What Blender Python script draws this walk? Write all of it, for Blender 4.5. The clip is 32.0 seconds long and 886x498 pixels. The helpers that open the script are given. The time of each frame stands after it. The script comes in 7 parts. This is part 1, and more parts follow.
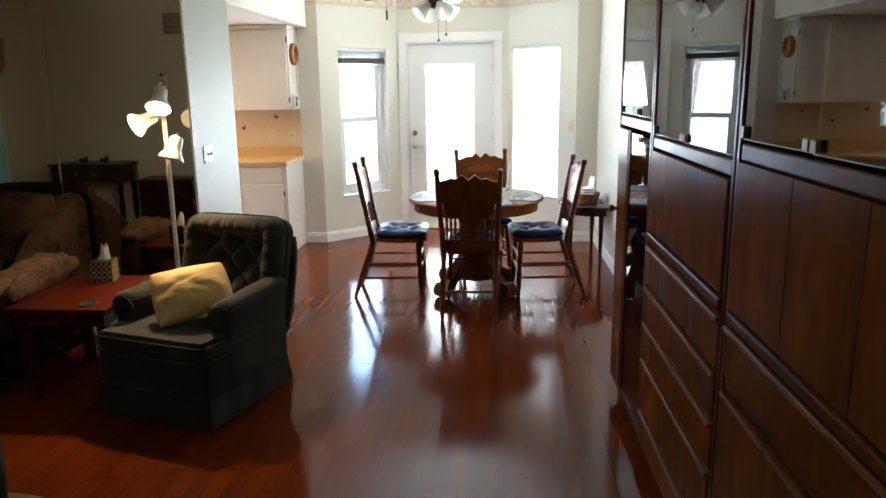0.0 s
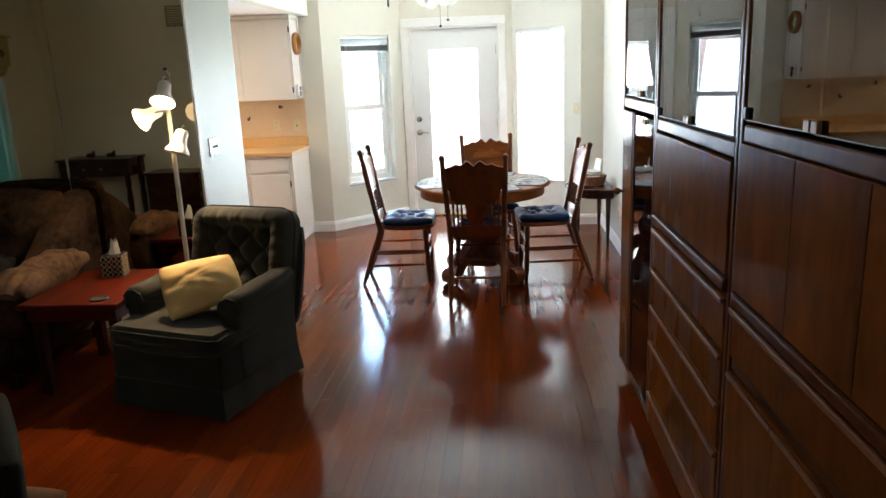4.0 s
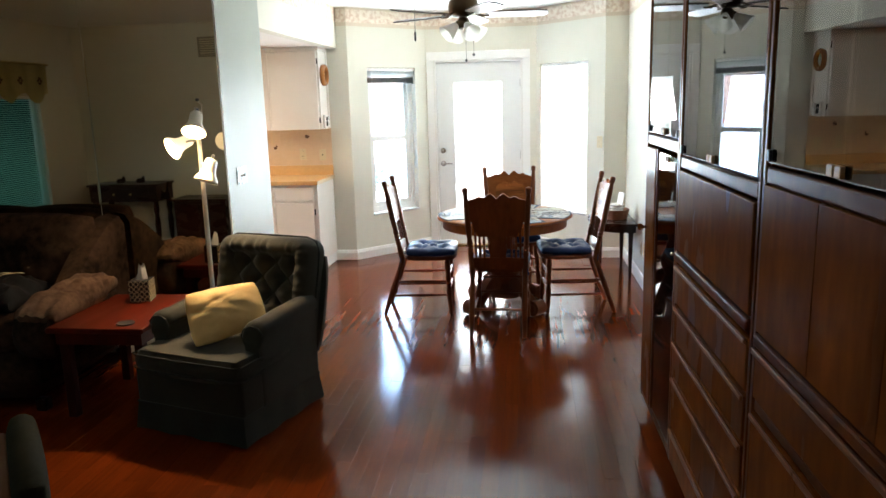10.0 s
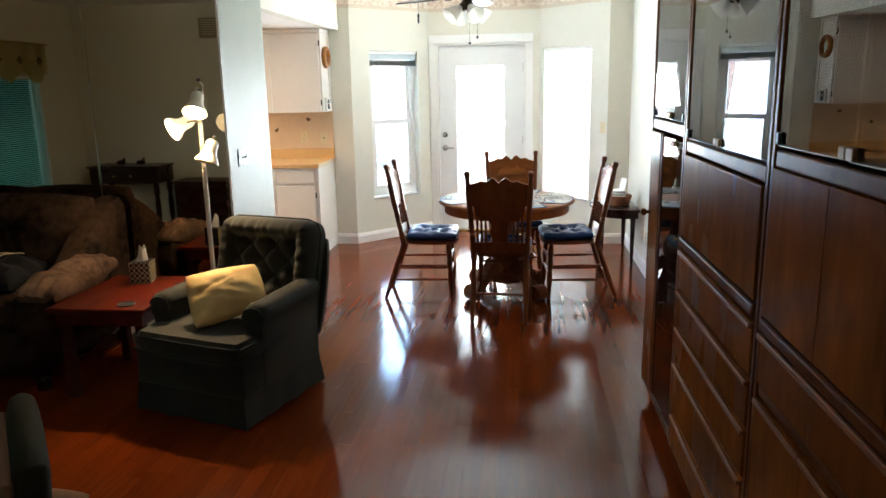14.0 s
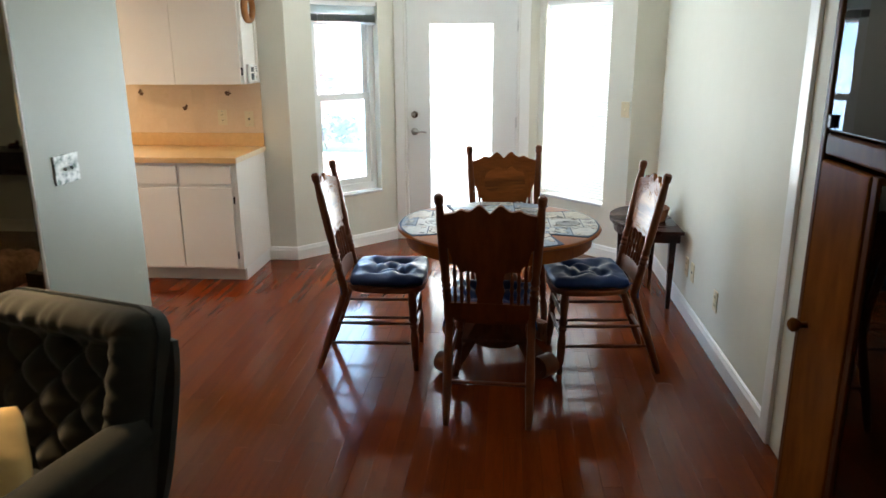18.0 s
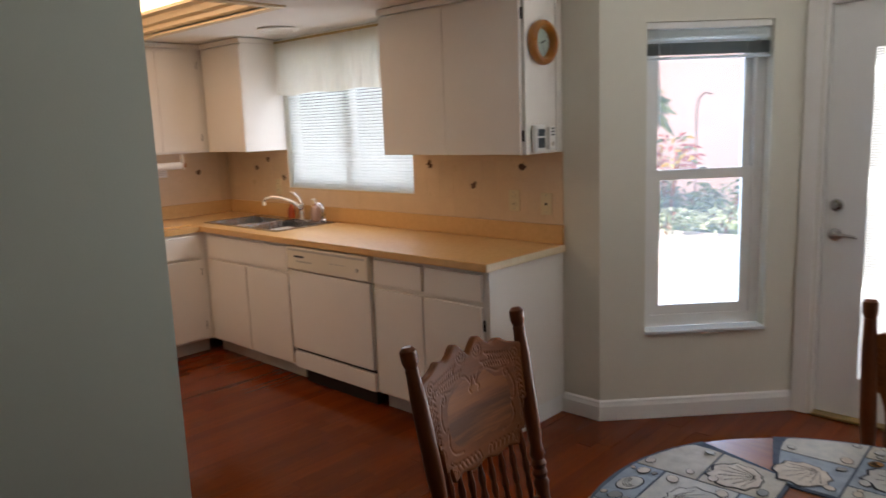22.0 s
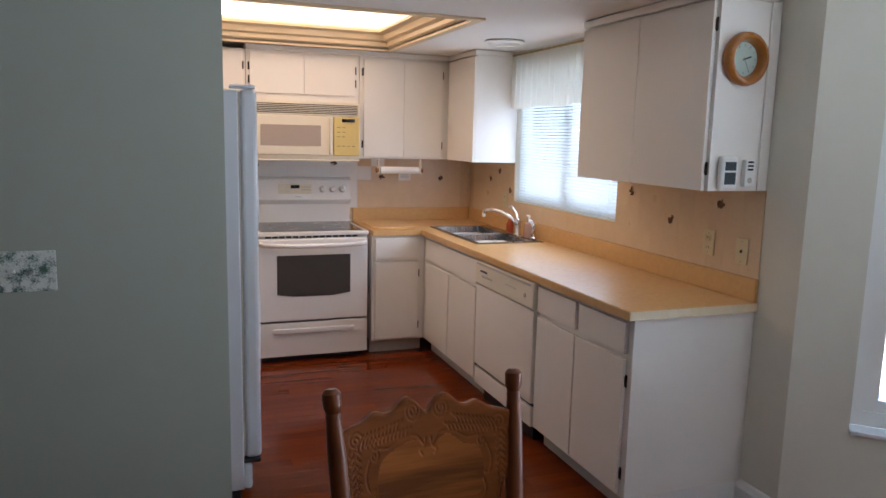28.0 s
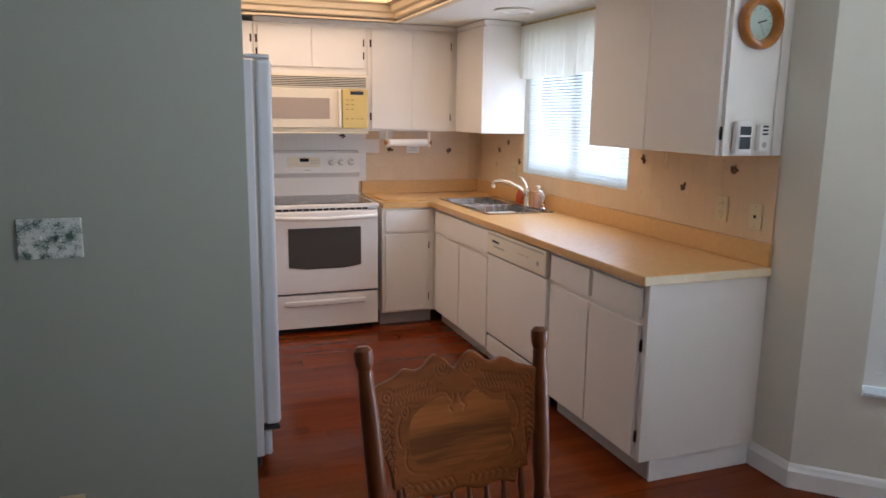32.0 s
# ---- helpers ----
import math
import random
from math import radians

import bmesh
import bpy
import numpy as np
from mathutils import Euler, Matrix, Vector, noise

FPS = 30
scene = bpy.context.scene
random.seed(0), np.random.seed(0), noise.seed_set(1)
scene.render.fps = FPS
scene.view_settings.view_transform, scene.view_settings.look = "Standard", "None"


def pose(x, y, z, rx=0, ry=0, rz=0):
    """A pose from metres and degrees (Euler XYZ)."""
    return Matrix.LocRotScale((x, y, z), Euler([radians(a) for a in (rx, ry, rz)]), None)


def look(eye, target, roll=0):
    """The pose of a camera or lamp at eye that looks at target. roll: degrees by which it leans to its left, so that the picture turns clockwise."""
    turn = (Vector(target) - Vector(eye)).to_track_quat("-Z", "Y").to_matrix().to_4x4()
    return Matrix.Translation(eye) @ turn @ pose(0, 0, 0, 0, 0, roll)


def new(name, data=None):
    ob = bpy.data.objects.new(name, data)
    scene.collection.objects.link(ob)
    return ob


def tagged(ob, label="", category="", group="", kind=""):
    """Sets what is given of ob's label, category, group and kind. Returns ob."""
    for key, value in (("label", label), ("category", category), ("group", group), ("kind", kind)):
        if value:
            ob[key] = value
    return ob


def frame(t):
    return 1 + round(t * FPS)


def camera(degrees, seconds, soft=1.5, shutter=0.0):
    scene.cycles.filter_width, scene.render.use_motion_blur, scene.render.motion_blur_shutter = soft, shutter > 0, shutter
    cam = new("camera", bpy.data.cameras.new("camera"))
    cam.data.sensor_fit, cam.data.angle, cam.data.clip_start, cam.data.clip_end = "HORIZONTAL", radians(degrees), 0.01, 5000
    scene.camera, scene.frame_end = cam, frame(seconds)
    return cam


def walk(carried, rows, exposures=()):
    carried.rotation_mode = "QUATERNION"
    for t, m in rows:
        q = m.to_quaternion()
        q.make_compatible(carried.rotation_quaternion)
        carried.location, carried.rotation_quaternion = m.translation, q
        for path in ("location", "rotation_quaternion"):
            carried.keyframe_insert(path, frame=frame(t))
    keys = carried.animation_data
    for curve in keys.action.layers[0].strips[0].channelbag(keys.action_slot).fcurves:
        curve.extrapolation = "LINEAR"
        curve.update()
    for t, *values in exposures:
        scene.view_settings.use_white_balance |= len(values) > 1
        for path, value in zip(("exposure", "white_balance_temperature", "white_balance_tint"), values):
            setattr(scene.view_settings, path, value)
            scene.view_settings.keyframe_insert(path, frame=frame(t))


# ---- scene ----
cam = camera(62.7, 32.0, shutter=0.4)
PATH = [
    (0, (0.091, -0.245, 1.595), (-0.055, 1.7, 1.156), -0.8),
    (0.5, (0.09, -0.254, 1.601), (-0.061, 1.688, 1.146), -1.2),
    (1, (0.088, -0.246, 1.611), (-0.062, 1.697, 1.16), -1.6),
    (1.5, (0.088, -0.252, 1.601), (-0.081, 1.684, 1.13), -1.7),
    (2, (0.097, -0.264, 1.595), (-0.084, 1.665, 1.099), -2.0),
    (2.5, (0.109, -0.265, 1.603), (-0.059, 1.668, 1.118), -2.1),
    (3, (0.098, -0.276, 1.609), (-0.075, 1.655, 1.118), -2.2),
    (3.5, (0.106, -0.261, 1.605), (-0.065, 1.672, 1.12), -2.2),
    (5.5, (0.092, -0.246, 1.612), (-0.086, 1.691, 1.146), -3.0),
    (6, (0.097, -0.26, 1.613), (-0.082, 1.678, 1.152), -2.9),
    (6.5, (0.089, -0.268, 1.619), (-0.112, 1.671, 1.172), -3.2),
    (7, (0.096, -0.289, 1.614), (-0.129, 1.652, 1.19), -3.1),
    (7.5, (0.096, -0.305, 1.619), (-0.134, 1.638, 1.204), -3.0),
    (8, (0.105, -0.321, 1.622), (-0.108, 1.626, 1.216), -2.7),
    (8.5, (0.104, -0.314, 1.618), (-0.081, 1.63, 1.182), -2.6),
    (9, (0.112, -0.3, 1.621), (-0.112, 1.641, 1.192), -2.9),
    (9.5, (0.098, -0.297, 1.629), (-0.126, 1.644, 1.199), -1.9),
    (10, (0.099, -0.276, 1.628), (-0.128, 1.671, 1.229), -1.6),
    (10.5, (0.091, -0.266, 1.621), (-0.141, 1.683, 1.235), -1.1),
    (11, (0.083, -0.242, 1.613), (-0.163, 1.695, 1.18), -0.4),
    (11.5, (0.083, -0.244, 1.602), (-0.186, 1.687, 1.158), 0.1),
    (12, (0.09, -0.25, 1.605), (-0.181, 1.684, 1.174), -0.8),
    (12.5, (0.093, -0.257, 1.61), (-0.181, 1.679, 1.188), -0.9),
    (13, (0.091, -0.267, 1.616), (-0.145, 1.676, 1.206), -1.0),
    (13.5, (0.09, -0.265, 1.613), (-0.161, 1.673, 1.188), -0.8),
    (14, (0.087, -0.261, 1.613), (-0.14, 1.677, 1.176), -1.1),
    (14.5, (0.076, -0.251, 1.605), (-0.143, 1.687, 1.161), -0.4),
    (16.5, (-0.02, 0.744, 1.597), (-0.22, 2.668, 1.089), -3.0),
    (17, (-0.13, 1.03, 1.57), (-0.31, 2.949, 1.035), -1.6),
    (17.5, (0.041, 1.378, 1.567), (-0.185, 3.29, 1.025), -0.7),
    (18, (-0.036, 1.66, 1.64), (-0.204, 3.58, 1.103), -0.3),
    (18.5, (-0.04, 1.955, 1.582), (-0.195, 3.872, 1.034), -1.7),
    (19, (0.0, 2.178, 1.639), (-0.433, 4.054, 1.097), -1.0),
    (19.5, (0.066, 2.514, 1.546), (-0.602, 4.333, 1.05), -0.9),
    (20, (0.051, 2.86, 1.55), (-0.601, 4.702, 1.122), 1.1),
    (20.5, (0.058, 3.145, 1.548), (-0.811, 4.902, 1.151), -2.3),
    (21, (0.11, 3.466, 1.55), (-0.981, 5.1, 1.177), -2.6),
    (21.5, (0.182, 3.728, 1.548), (-0.996, 5.304, 1.19), -0.4),
    (22, (0.202, 4.004, 1.548), (-1.152, 5.436, 1.208), -2.2),
    (22.5, (0.35, 4.233, 1.558), (-1.231, 5.395, 1.169), -0.1),
    (23, (0.382, 4.439, 1.565), (-1.273, 5.489, 1.169), -1.8),
    (23.5, (0.346, 4.663, 1.568), (-1.421, 5.535, 1.223), -1.3),
    (24, (0.413, 4.794, 1.577), (-1.449, 5.418, 1.199), 0.4),
    (24.5, (0.495, 4.841, 1.59), (-1.379, 5.454, 1.262), -1.5),
    (25, (0.527, 4.821, 1.598), (-1.361, 5.426, 1.331), -1.1),
    (25.5, (0.526, 4.819, 1.579), (-1.307, 5.531, 1.215), 1.8),
    (27.5, (0.49, 4.822, 1.583), (-1.351, 5.557, 1.317), 0.1),
    (28, (0.483, 4.804, 1.575), (-1.367, 5.498, 1.271), 1.4),
    (28.5, (0.475, 4.809, 1.573), (-1.351, 5.556, 1.241), 2.4),
    (29, (0.474, 4.819, 1.566), (-1.33, 5.612, 1.228), 1.8),
    (29.5, (0.47, 4.78, 1.56), (-1.28, 5.685, 1.214), 3.9),
    (30, (0.469, 4.747, 1.545), (-1.316, 5.563, 1.161), 1.8),
    (30.5, (0.461, 4.749, 1.537), (-1.336, 5.559, 1.195), 1.7),
    (31, (0.475, 4.759, 1.535), (-1.306, 5.595, 1.173), 1.3),
    (31.5, (0.49, 4.763, 1.538), (-1.323, 5.523, 1.171), 0.7),
    (32, (0.487, 4.744, 1.538), (-1.356, 5.43, 1.172), 0.8),
]
walk(cam, [(t, look(eye, target, roll)) for t, eye, target, roll in PATH],
     exposures=[(0.0, 3.03, 6430, 14), (6.0, 3.25, 6380, 13), (14.5, 3.25, 6420, 13), (18.0, 2.66, 6450, 12), (20.5, 1.58, 6450, 20), (22.0, 1.42, 6900, 24), (23.0, 1.50, 6800, 26), (24.0, 1.85, 6200, 25), (25.0, 1.95, 5950, 20), (28.0, 1.67, 5800, 21), (31.0, 1.70, 5700, 21), (32.0, 1.84, 5900, 21)])

# ---------------- light ----------------
world = bpy.data.worlds.new("sky")
scene.world = world
world.use_nodes = True
wn = world.node_tree.nodes
sky = wn.new("ShaderNodeTexSky")
sky.sky_type, sky.sun_disc = 'NISHITA', False
sky.sun_elevation, sky.sun_rotation = radians(69), radians(165)
world.node_tree.links.new(sky.outputs[0], wn["Background"].inputs[0])
wn["Background"].inputs[1].default_value = 0.15
SUN = bpy.data.lights.new("sun", 'SUN')
SUN.energy, SUN.angle, SUN.color = 4.2, radians(0.5), (1, 0.95, 0.88)
sun = new("sun", SUN)
sun.matrix_basis = look((1.4, 4.8, 14), (0, 10, 0))


def area(name, m, w, h, watts, colour, spread=180):
    d = bpy.data.lights.new(name, 'AREA')
    d.spread = radians(spread)
    d.shape, d.size, d.size_y, d.energy, d.color = 'RECTANGLE', w, h, watts, colour
    ob = new(name, d)
    ob.matrix_basis = m
    return ob


def bulb(name, at, watts, colour, radius=0.03):
    d = bpy.data.lights.new(name, 'POINT')
    d.energy, d.color, d.shadow_soft_size = watts, colour, radius
    ob = new(name, d)
    ob.location = at
    return ob


DAY, DAYW = (0.84, 0.95, 0.97), (0.92, 0.96, 0.98)
# sky light in the openings, and behind the drawn blinds
# daylight thrown back up by the sunlit patio, in three bands of each opening
for z in (0.50, 1.03, 1.56):
    area("door_daylight", look((-0.42, 7.83, z), (-0.42, 6.83, z + 0.62)), 0.54, 0.46, 2.4, DAY, 110)
    area("bay_east_daylight", look((0.455, 7.559, z + 0.17), (-0.252, 6.852, z + 0.79)), 0.60, 0.44, 0.85, DAY, 110)
area("bay_west_daylight", look((-1.54, 7.77, 1.15), (0.3, 5.93, 1.75)), 0.60, 1.35, 7.0, (0.42, 0.69, 1.0))
area("sink_daylight", look((-3.615, 7.135, 1.45), (-3.615, 5.0, 1.45)), 1.2, 0.6, 1.6, (0.76, 0.90, 1.0))
area("door_glow", look((-0.42, 8.06, 1.03), (-0.42, 5.0, 1.03)), 0.56, 1.60, 4.2, DAYW)
area("bay_east_glow", look((0.540, 7.632, 1.2), (-1.458, 5.634, 1.2)), 0.62, 1.45, 4.4, DAYW)
area("sink_glow", look((-3.615, 7.33, 1.6), (-3.615, 5.0, 1.5)), 1.25, 0.95, 6.8, (0.66, 0.84, 1.0))
area("living_daylight", look((-5.28, 1.71, 0.95), (-3.0, 1.71, 0.95)), 0.95, 0.55, 0.15, (0.40, 0.82, 0.78))

# ---------------- materials ----------------
def srgb(r, g, b):
    return tuple(((c / 255) / 12.92 if c <= 10 else ((c / 255 + 0.055) / 1.055) ** 2.4) for c in (r, g, b)) + (1,)


def material(name, base, rough=0.5, metal=0.0, dark=None, scale=6.0, stretch=(1, 1, 1), amount=0.5, bump=0.0, bump_scale=80.0,
             coat=0.0, spec=0.5, per_object=0.0, rough_var=0.08, emit=None, emit_k=0.0, trans=0.0, sheen=0.0, span=(0.32, 0.68)):
    """Two scales of noise over a base colour, fine bump, optional change from piece to piece."""
    m = bpy.data.materials.new(name)
    m.use_nodes = True
    nt = m.node_tree
    b = nt.nodes["Principled BSDF"]
    n, l = nt.nodes, nt.links
    tc = n.new("ShaderNodeTexCoord")
    mp = n.new("ShaderNodeMapping")
    mp.inputs["Scale"].default_value = stretch
    l.new(tc.outputs["Object"], mp.inputs[0])
    vec = mp.outputs[0]
    if per_object:
        oi = n.new("ShaderNodeObjectInfo")
        add = n.new("ShaderNodeVectorMath")
        sc = n.new("ShaderNodeMath")
        sc.operation, sc.inputs[1].default_value = 'MULTIPLY', 37.0
        l.new(oi.outputs["Random"], sc.inputs[0])
        l.new(vec, add.inputs[0])
        l.new(sc.outputs[0], add.inputs[1])
        vec = add.outputs[0]
    n1, n2 = n.new("ShaderNodeTexNoise"), n.new("ShaderNodeTexNoise")
    n1.inputs["Scale"].default_value, n1.inputs["Detail"].default_value = scale, 6
    n2.inputs["Scale"].default_value, n2.inputs["Detail"].default_value = scale * 7, 4
    l.new(vec, n1.inputs["Vector"])
    l.new(vec, n2.inputs["Vector"])
    mix = n.new("ShaderNodeMix")
    mix.data_type = 'RGBA'
    ad = n.new("ShaderNodeMath")
    ad.operation = 'MULTIPLY_ADD'
    ad.inputs[1].default_value = 0.35
    l.new(n2.outputs[0], ad.inputs[0])
    sub = n.new("ShaderNodeMath")
    sub.operation, sub.inputs[1].default_value = 'MULTIPLY', 0.65
    l.new(n1.outputs[0], sub.inputs[0])
    l.new(sub.outputs[0], ad.inputs[2])
    rmp = n.new("ShaderNodeMapRange")
    rmp.inputs[1].default_value, rmp.inputs[2].default_value = span
    rmp.inputs[3].default_value, rmp.inputs[4].default_value = 0.0, amount
    l.new(ad.outputs[0], rmp.inputs[0])
    l.new(rmp.outputs[0], mix.inputs[0])
    mix.inputs[6].default_value = base
    mix.inputs[7].default_value = dark or tuple(c * 0.6 for c in base[:3]) + (1,)
    col = mix.outputs[2]
    if per_object:
        hs = n.new("ShaderNodeHueSaturation")
        mr = n.new("ShaderNodeMapRange")
        mr.inputs[3].default_value, mr.inputs[4].default_value = 1 - per_object, 1 + per_object
        l.new(oi.outputs["Random"], mr.inputs[0])
        l.new(mr.outputs[0], hs.inputs["Value"])
        l.new(col, hs.inputs["Color"])
        col = hs.outputs[0]
    l.new(col, b.inputs["Base Color"])
    rr = n.new("ShaderNodeMapRange")
    rr.inputs[3].default_value, rr.inputs[4].default_value = max(0.02, rough - rough_var), rough + rough_var
    l.new(n1.outputs[0], rr.inputs[0])
    l.new(rr.outputs[0], b.inputs["Roughness"])
    b.inputs["Metallic"].default_value = metal
    b.inputs["Specular IOR Level"].default_value = spec
    b.inputs["Coat Weight"].default_value = coat
    b.inputs["Coat Roughness"].default_value = 0.08
    b.inputs["Transmission Weight"].default_value = trans
    b.inputs["Sheen Weight"].default_value = sheen
    if bump:
        n3 = n.new("ShaderNodeTexNoise")
        n3.inputs["Scale"].default_value, n3.inputs["Detail"].default_value = bump_scale, 3
        l.new(vec, n3.inputs["Vector"])
        bp = n.new("ShaderNodeBump")
        bp.inputs["Strength"].default_value, bp.inputs["Distance"].default_value = bump, 0.004
        l.new(n3.outputs[0], bp.inputs["Height"])
        l.new(bp.outputs[0], b.inputs["Normal"])
    if emit:
        b.inputs["Emission Color"].default_value = emit
        b.inputs["Emission Strength"].default_value = emit_k
    return m


def glass(name, tint=(1, 1, 1, 1), rough=0.0, ior=1.5):
    """A thin clear pane: mostly see-through, with a mirror's sheen at a slant."""
    m = bpy.data.materials.new(name)
    m.use_nodes = True
    n, l = m.node_tree.nodes, m.node_tree.links
    n.remove(n["Principled BSDF"])
    tr, gl, mx, fr = n.new("ShaderNodeBsdfTransparent"), n.new("ShaderNodeBsdfGlossy"), n.new("ShaderNodeMixShader"), n.new("ShaderNodeFresnel")
    tr.inputs[0].default_value = tint
    gl.inputs["Roughness"].default_value = rough
    fr.inputs[0].default_value = ior
    l.new(fr.outputs[0], mx.inputs[0])
    l.new(tr.outputs[0], mx.inputs[1])
    l.new(gl.outputs[0], mx.inputs[2])
    l.new(mx.outputs[0], n["Material Output"].inputs[0])
    return m


M_WALL = material("wall_paint", srgb(226, 222, 206), 0.75, scale=1.2, amount=0.12, bump=0.12, bump_scale=160, spec=0.3)
# pier wall: greyer, darker and smoother than M_WALL
M_PIER = material("pier_wall_grey", srgb(170, 174, 160), 0.45, scale=1.2, amount=0.12, bump=0.10, bump_scale=160, spec=0.29)
M_CEIL = material("ceiling_paint", srgb(238, 234, 226), 0.85, scale=2, amount=0.10, bump=0.3, bump_scale=90, spec=0.2)
M_TRIM = material("white_trim_paint", srgb(240, 238, 232), 0.35, scale=3, amount=0.06, spec=0.5)
M_DOORP = material("white_door_paint", srgb(236, 236, 232), 0.4, scale=2, amount=0.06)
M_CAB = material("white_cabinet_paint", srgb(238, 232, 222), 0.42, scale=3, amount=0.07, bump=0.04, bump_scale=60)
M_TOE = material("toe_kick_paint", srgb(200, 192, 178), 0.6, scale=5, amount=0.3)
M_COUNTER = material("tan_laminate", srgb(222, 178, 118), 0.32, dark=srgb(206, 160, 100), scale=40, amount=0.7)
M_TILE = material("beige_tile", srgb(226, 200, 164), 0.3, dark=srgb(214, 184, 146), scale=9, amount=0.6, per_object=0.02)
M_GROUT = material("grout", srgb(222, 195, 158), 0.8, scale=30, amount=0.3)
M_ENAMEL = material("white_enamel", srgb(240, 236, 230), 0.22, scale=2, amount=0.04, coat=0.2)
M_CREAM = material("cream_plastic", srgb(232, 222, 200), 0.35, scale=2, amount=0.05)
M_BLACKGL = material("black_glass", (0.012, 0.012, 0.013, 1), 0.08, scale=3, amount=0.2)
M_OVENGL = material("oven_window_glass", (0.085, 0.075, 0.066, 1), 0.15, scale=3, amount=0.3)
M_DARKPL = material("dark_plastic", (0.02, 0.02, 0.02, 1), 0.45, scale=20, amount=0.3)
M_STEEL = material("stainless_steel", (0.42, 0.40, 0.38, 1), 0.26, 1.0, scale=6, stretch=(1, 12, 1), amount=0.25)
M_CHROME = material("chrome", (0.8, 0.8, 0.8, 1), 0.08, 1.0, scale=3, amount=0.05)
M_BRASS = material("worn_brass", (0.55, 0.40, 0.17, 1), 0.3, 1.0, scale=14, amount=0.4)
M_NICKEL = material("satin_nickel", (0.42, 0.40, 0.37, 1), 0.3, 1.0, scale=9, amount=0.2)
M_HINGE = material("dark_bronze", (0.05, 0.035, 0.025, 1), 0.45, 0.8, scale=20, amount=0.4)
M_FLOOR = material("red_brown_hardwood", srgb(120, 50, 14), 0.12, dark=srgb(80, 32, 8), scale=3.0, stretch=(11, 0.7, 1), amount=0.6,
                   per_object=0.16, rough_var=0.03, coat=0.0, spec=0.21)
M_FLOOR_FAR = M_FLOOR.copy()
M_FLOOR_FAR.name = "red_brown_hardwood_joined"
_fn, _fl = M_FLOOR_FAR.node_tree.nodes, M_FLOOR_FAR.node_tree.links
_geo = _fn.new("ShaderNodeNewGeometry")
for _link in [k for k in _fl if k.from_socket.name == "Random" and k.from_node.type == 'OBJECT_INFO']:
    _to = _link.to_socket
    _fl.remove(_link)
    _fl.new(_geo.outputs["Random Per Island"], _to)
M_SUB = material("floor_underlay", (0.015, 0.008, 0.005, 1), 0.9, scale=5, amount=0.3)
M_OAK = material("red_oak", srgb(134, 72, 36), 0.33, dark=srgb(82, 40, 18), scale=5, stretch=(1, 1, 0.25), amount=0.9, coat=0.0, spec=0.28, bump=0.08, bump_scale=40)
M_OAKX = material("carved_oak", srgb(150, 84, 36), 0.40, dark=srgb(98, 52, 22), scale=5, stretch=(0.35, 1, 1.6), amount=0.95, coat=0.0, spec=0.15, bump=0.08, bump_scale=30)
M_OAKFIELD = material("banded_oak_field", srgb(157, 91, 39), 0.40, dark=srgb(106, 58, 24), scale=4, stretch=(0.22, 1, 3.2), amount=1.0, span=(0.42, 0.6), coat=0.0, spec=0.17, bump=0.05, bump_scale=30)
M_TABLE = material("table_oak", srgb(178, 104, 40), 0.36, dark=srgb(120, 60, 26), scale=4, stretch=(0.3, 2.4, 1), amount=0.85, coat=0.0, spec=0.22)
M_CHERRY = material("cherry_cabinet_wood", srgb(140, 78, 31), 0.26, dark=srgb(80, 43, 15), scale=4, stretch=(1, 2.2, 0.3), amount=0.9, coat=0.0, spec=0.008, bump=0.03, bump_scale=30, per_object=0.06)
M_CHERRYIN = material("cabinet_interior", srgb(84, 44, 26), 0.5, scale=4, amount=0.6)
M_DARKWOOD = material("dark_mahogany", srgb(58, 26, 15), 0.28, dark=srgb(28, 11, 6), scale=5, stretch=(0.4, 2, 1), amount=0.8, coat=0.05, spec=0.25)
M_REDWOOD = material("red_table_wood", srgb(90, 26, 10), 0.3, dark=srgb(58, 14, 5), scale=4, stretch=(2.4, 0.4, 1), amount=0.8, coat=0.05, spec=0.3)
M_VELVET = material("grey_green_velour", srgb(53, 53, 44), 0.85, dark=srgb(36, 37, 31), scale=5, amount=0.7, bump=0.25, bump_scale=220, sheen=0.2, spec=0.15)
M_SEWN = material("welt_cord", srgb(38, 42, 38), 0.8, scale=8, amount=0.5)
M_YELLOW = material("yellow_cotton", srgb(236, 202, 134), 0.8, dark=srgb(220, 180, 110), scale=8, amount=0.6, bump=0.2, bump_scale=180)
M_TAN = material("tan_cotton", srgb(150, 112, 84), 0.85, dark=srgb(116, 82, 58), scale=10, amount=0.6, bump=0.2, bump_scale=160)
M_BLUE = material("blue_tufted_vinyl", srgb(38, 64, 112), 0.40, dark=srgb(25, 45, 82), scale=6, amount=0.6, spec=0.24, bump=0.08, bump_scale=60)
M_SUEDE = material("brown_mottled_suede", srgb(70, 52, 40), 0.9, dark=srgb(26, 18, 14), scale=3.2, amount=1.0, span=(0.40, 0.62), bump=0.2, bump_scale=150, spec=0.1)
# sofa suede made paler: lamplight on the arm is put into the colour
M_SUEDEP = material("lamplit_suede", srgb(112, 88, 72), 0.9, dark=srgb(66, 48, 38), scale=5.0, amount=1.0, span=(0.40, 0.64), bump=0.2, bump_scale=150, spec=0.1)
M_SAGE = material("sage_damask", srgb(50, 48, 34), 0.85, dark=srgb(33, 32, 24), spec=0.1, scale=7, amount=0.7, bump=0.2, bump_scale=140)
M_LAMPW = material("cream_lamp_enamel", srgb(226, 218, 196), 0.35, scale=6, amount=0.1)
M_BULB = material("lit_bulb", (1, 0.8, 0.5, 1), 0.5, emit=(1, 0.72, 0.38, 1), emit_k=16)
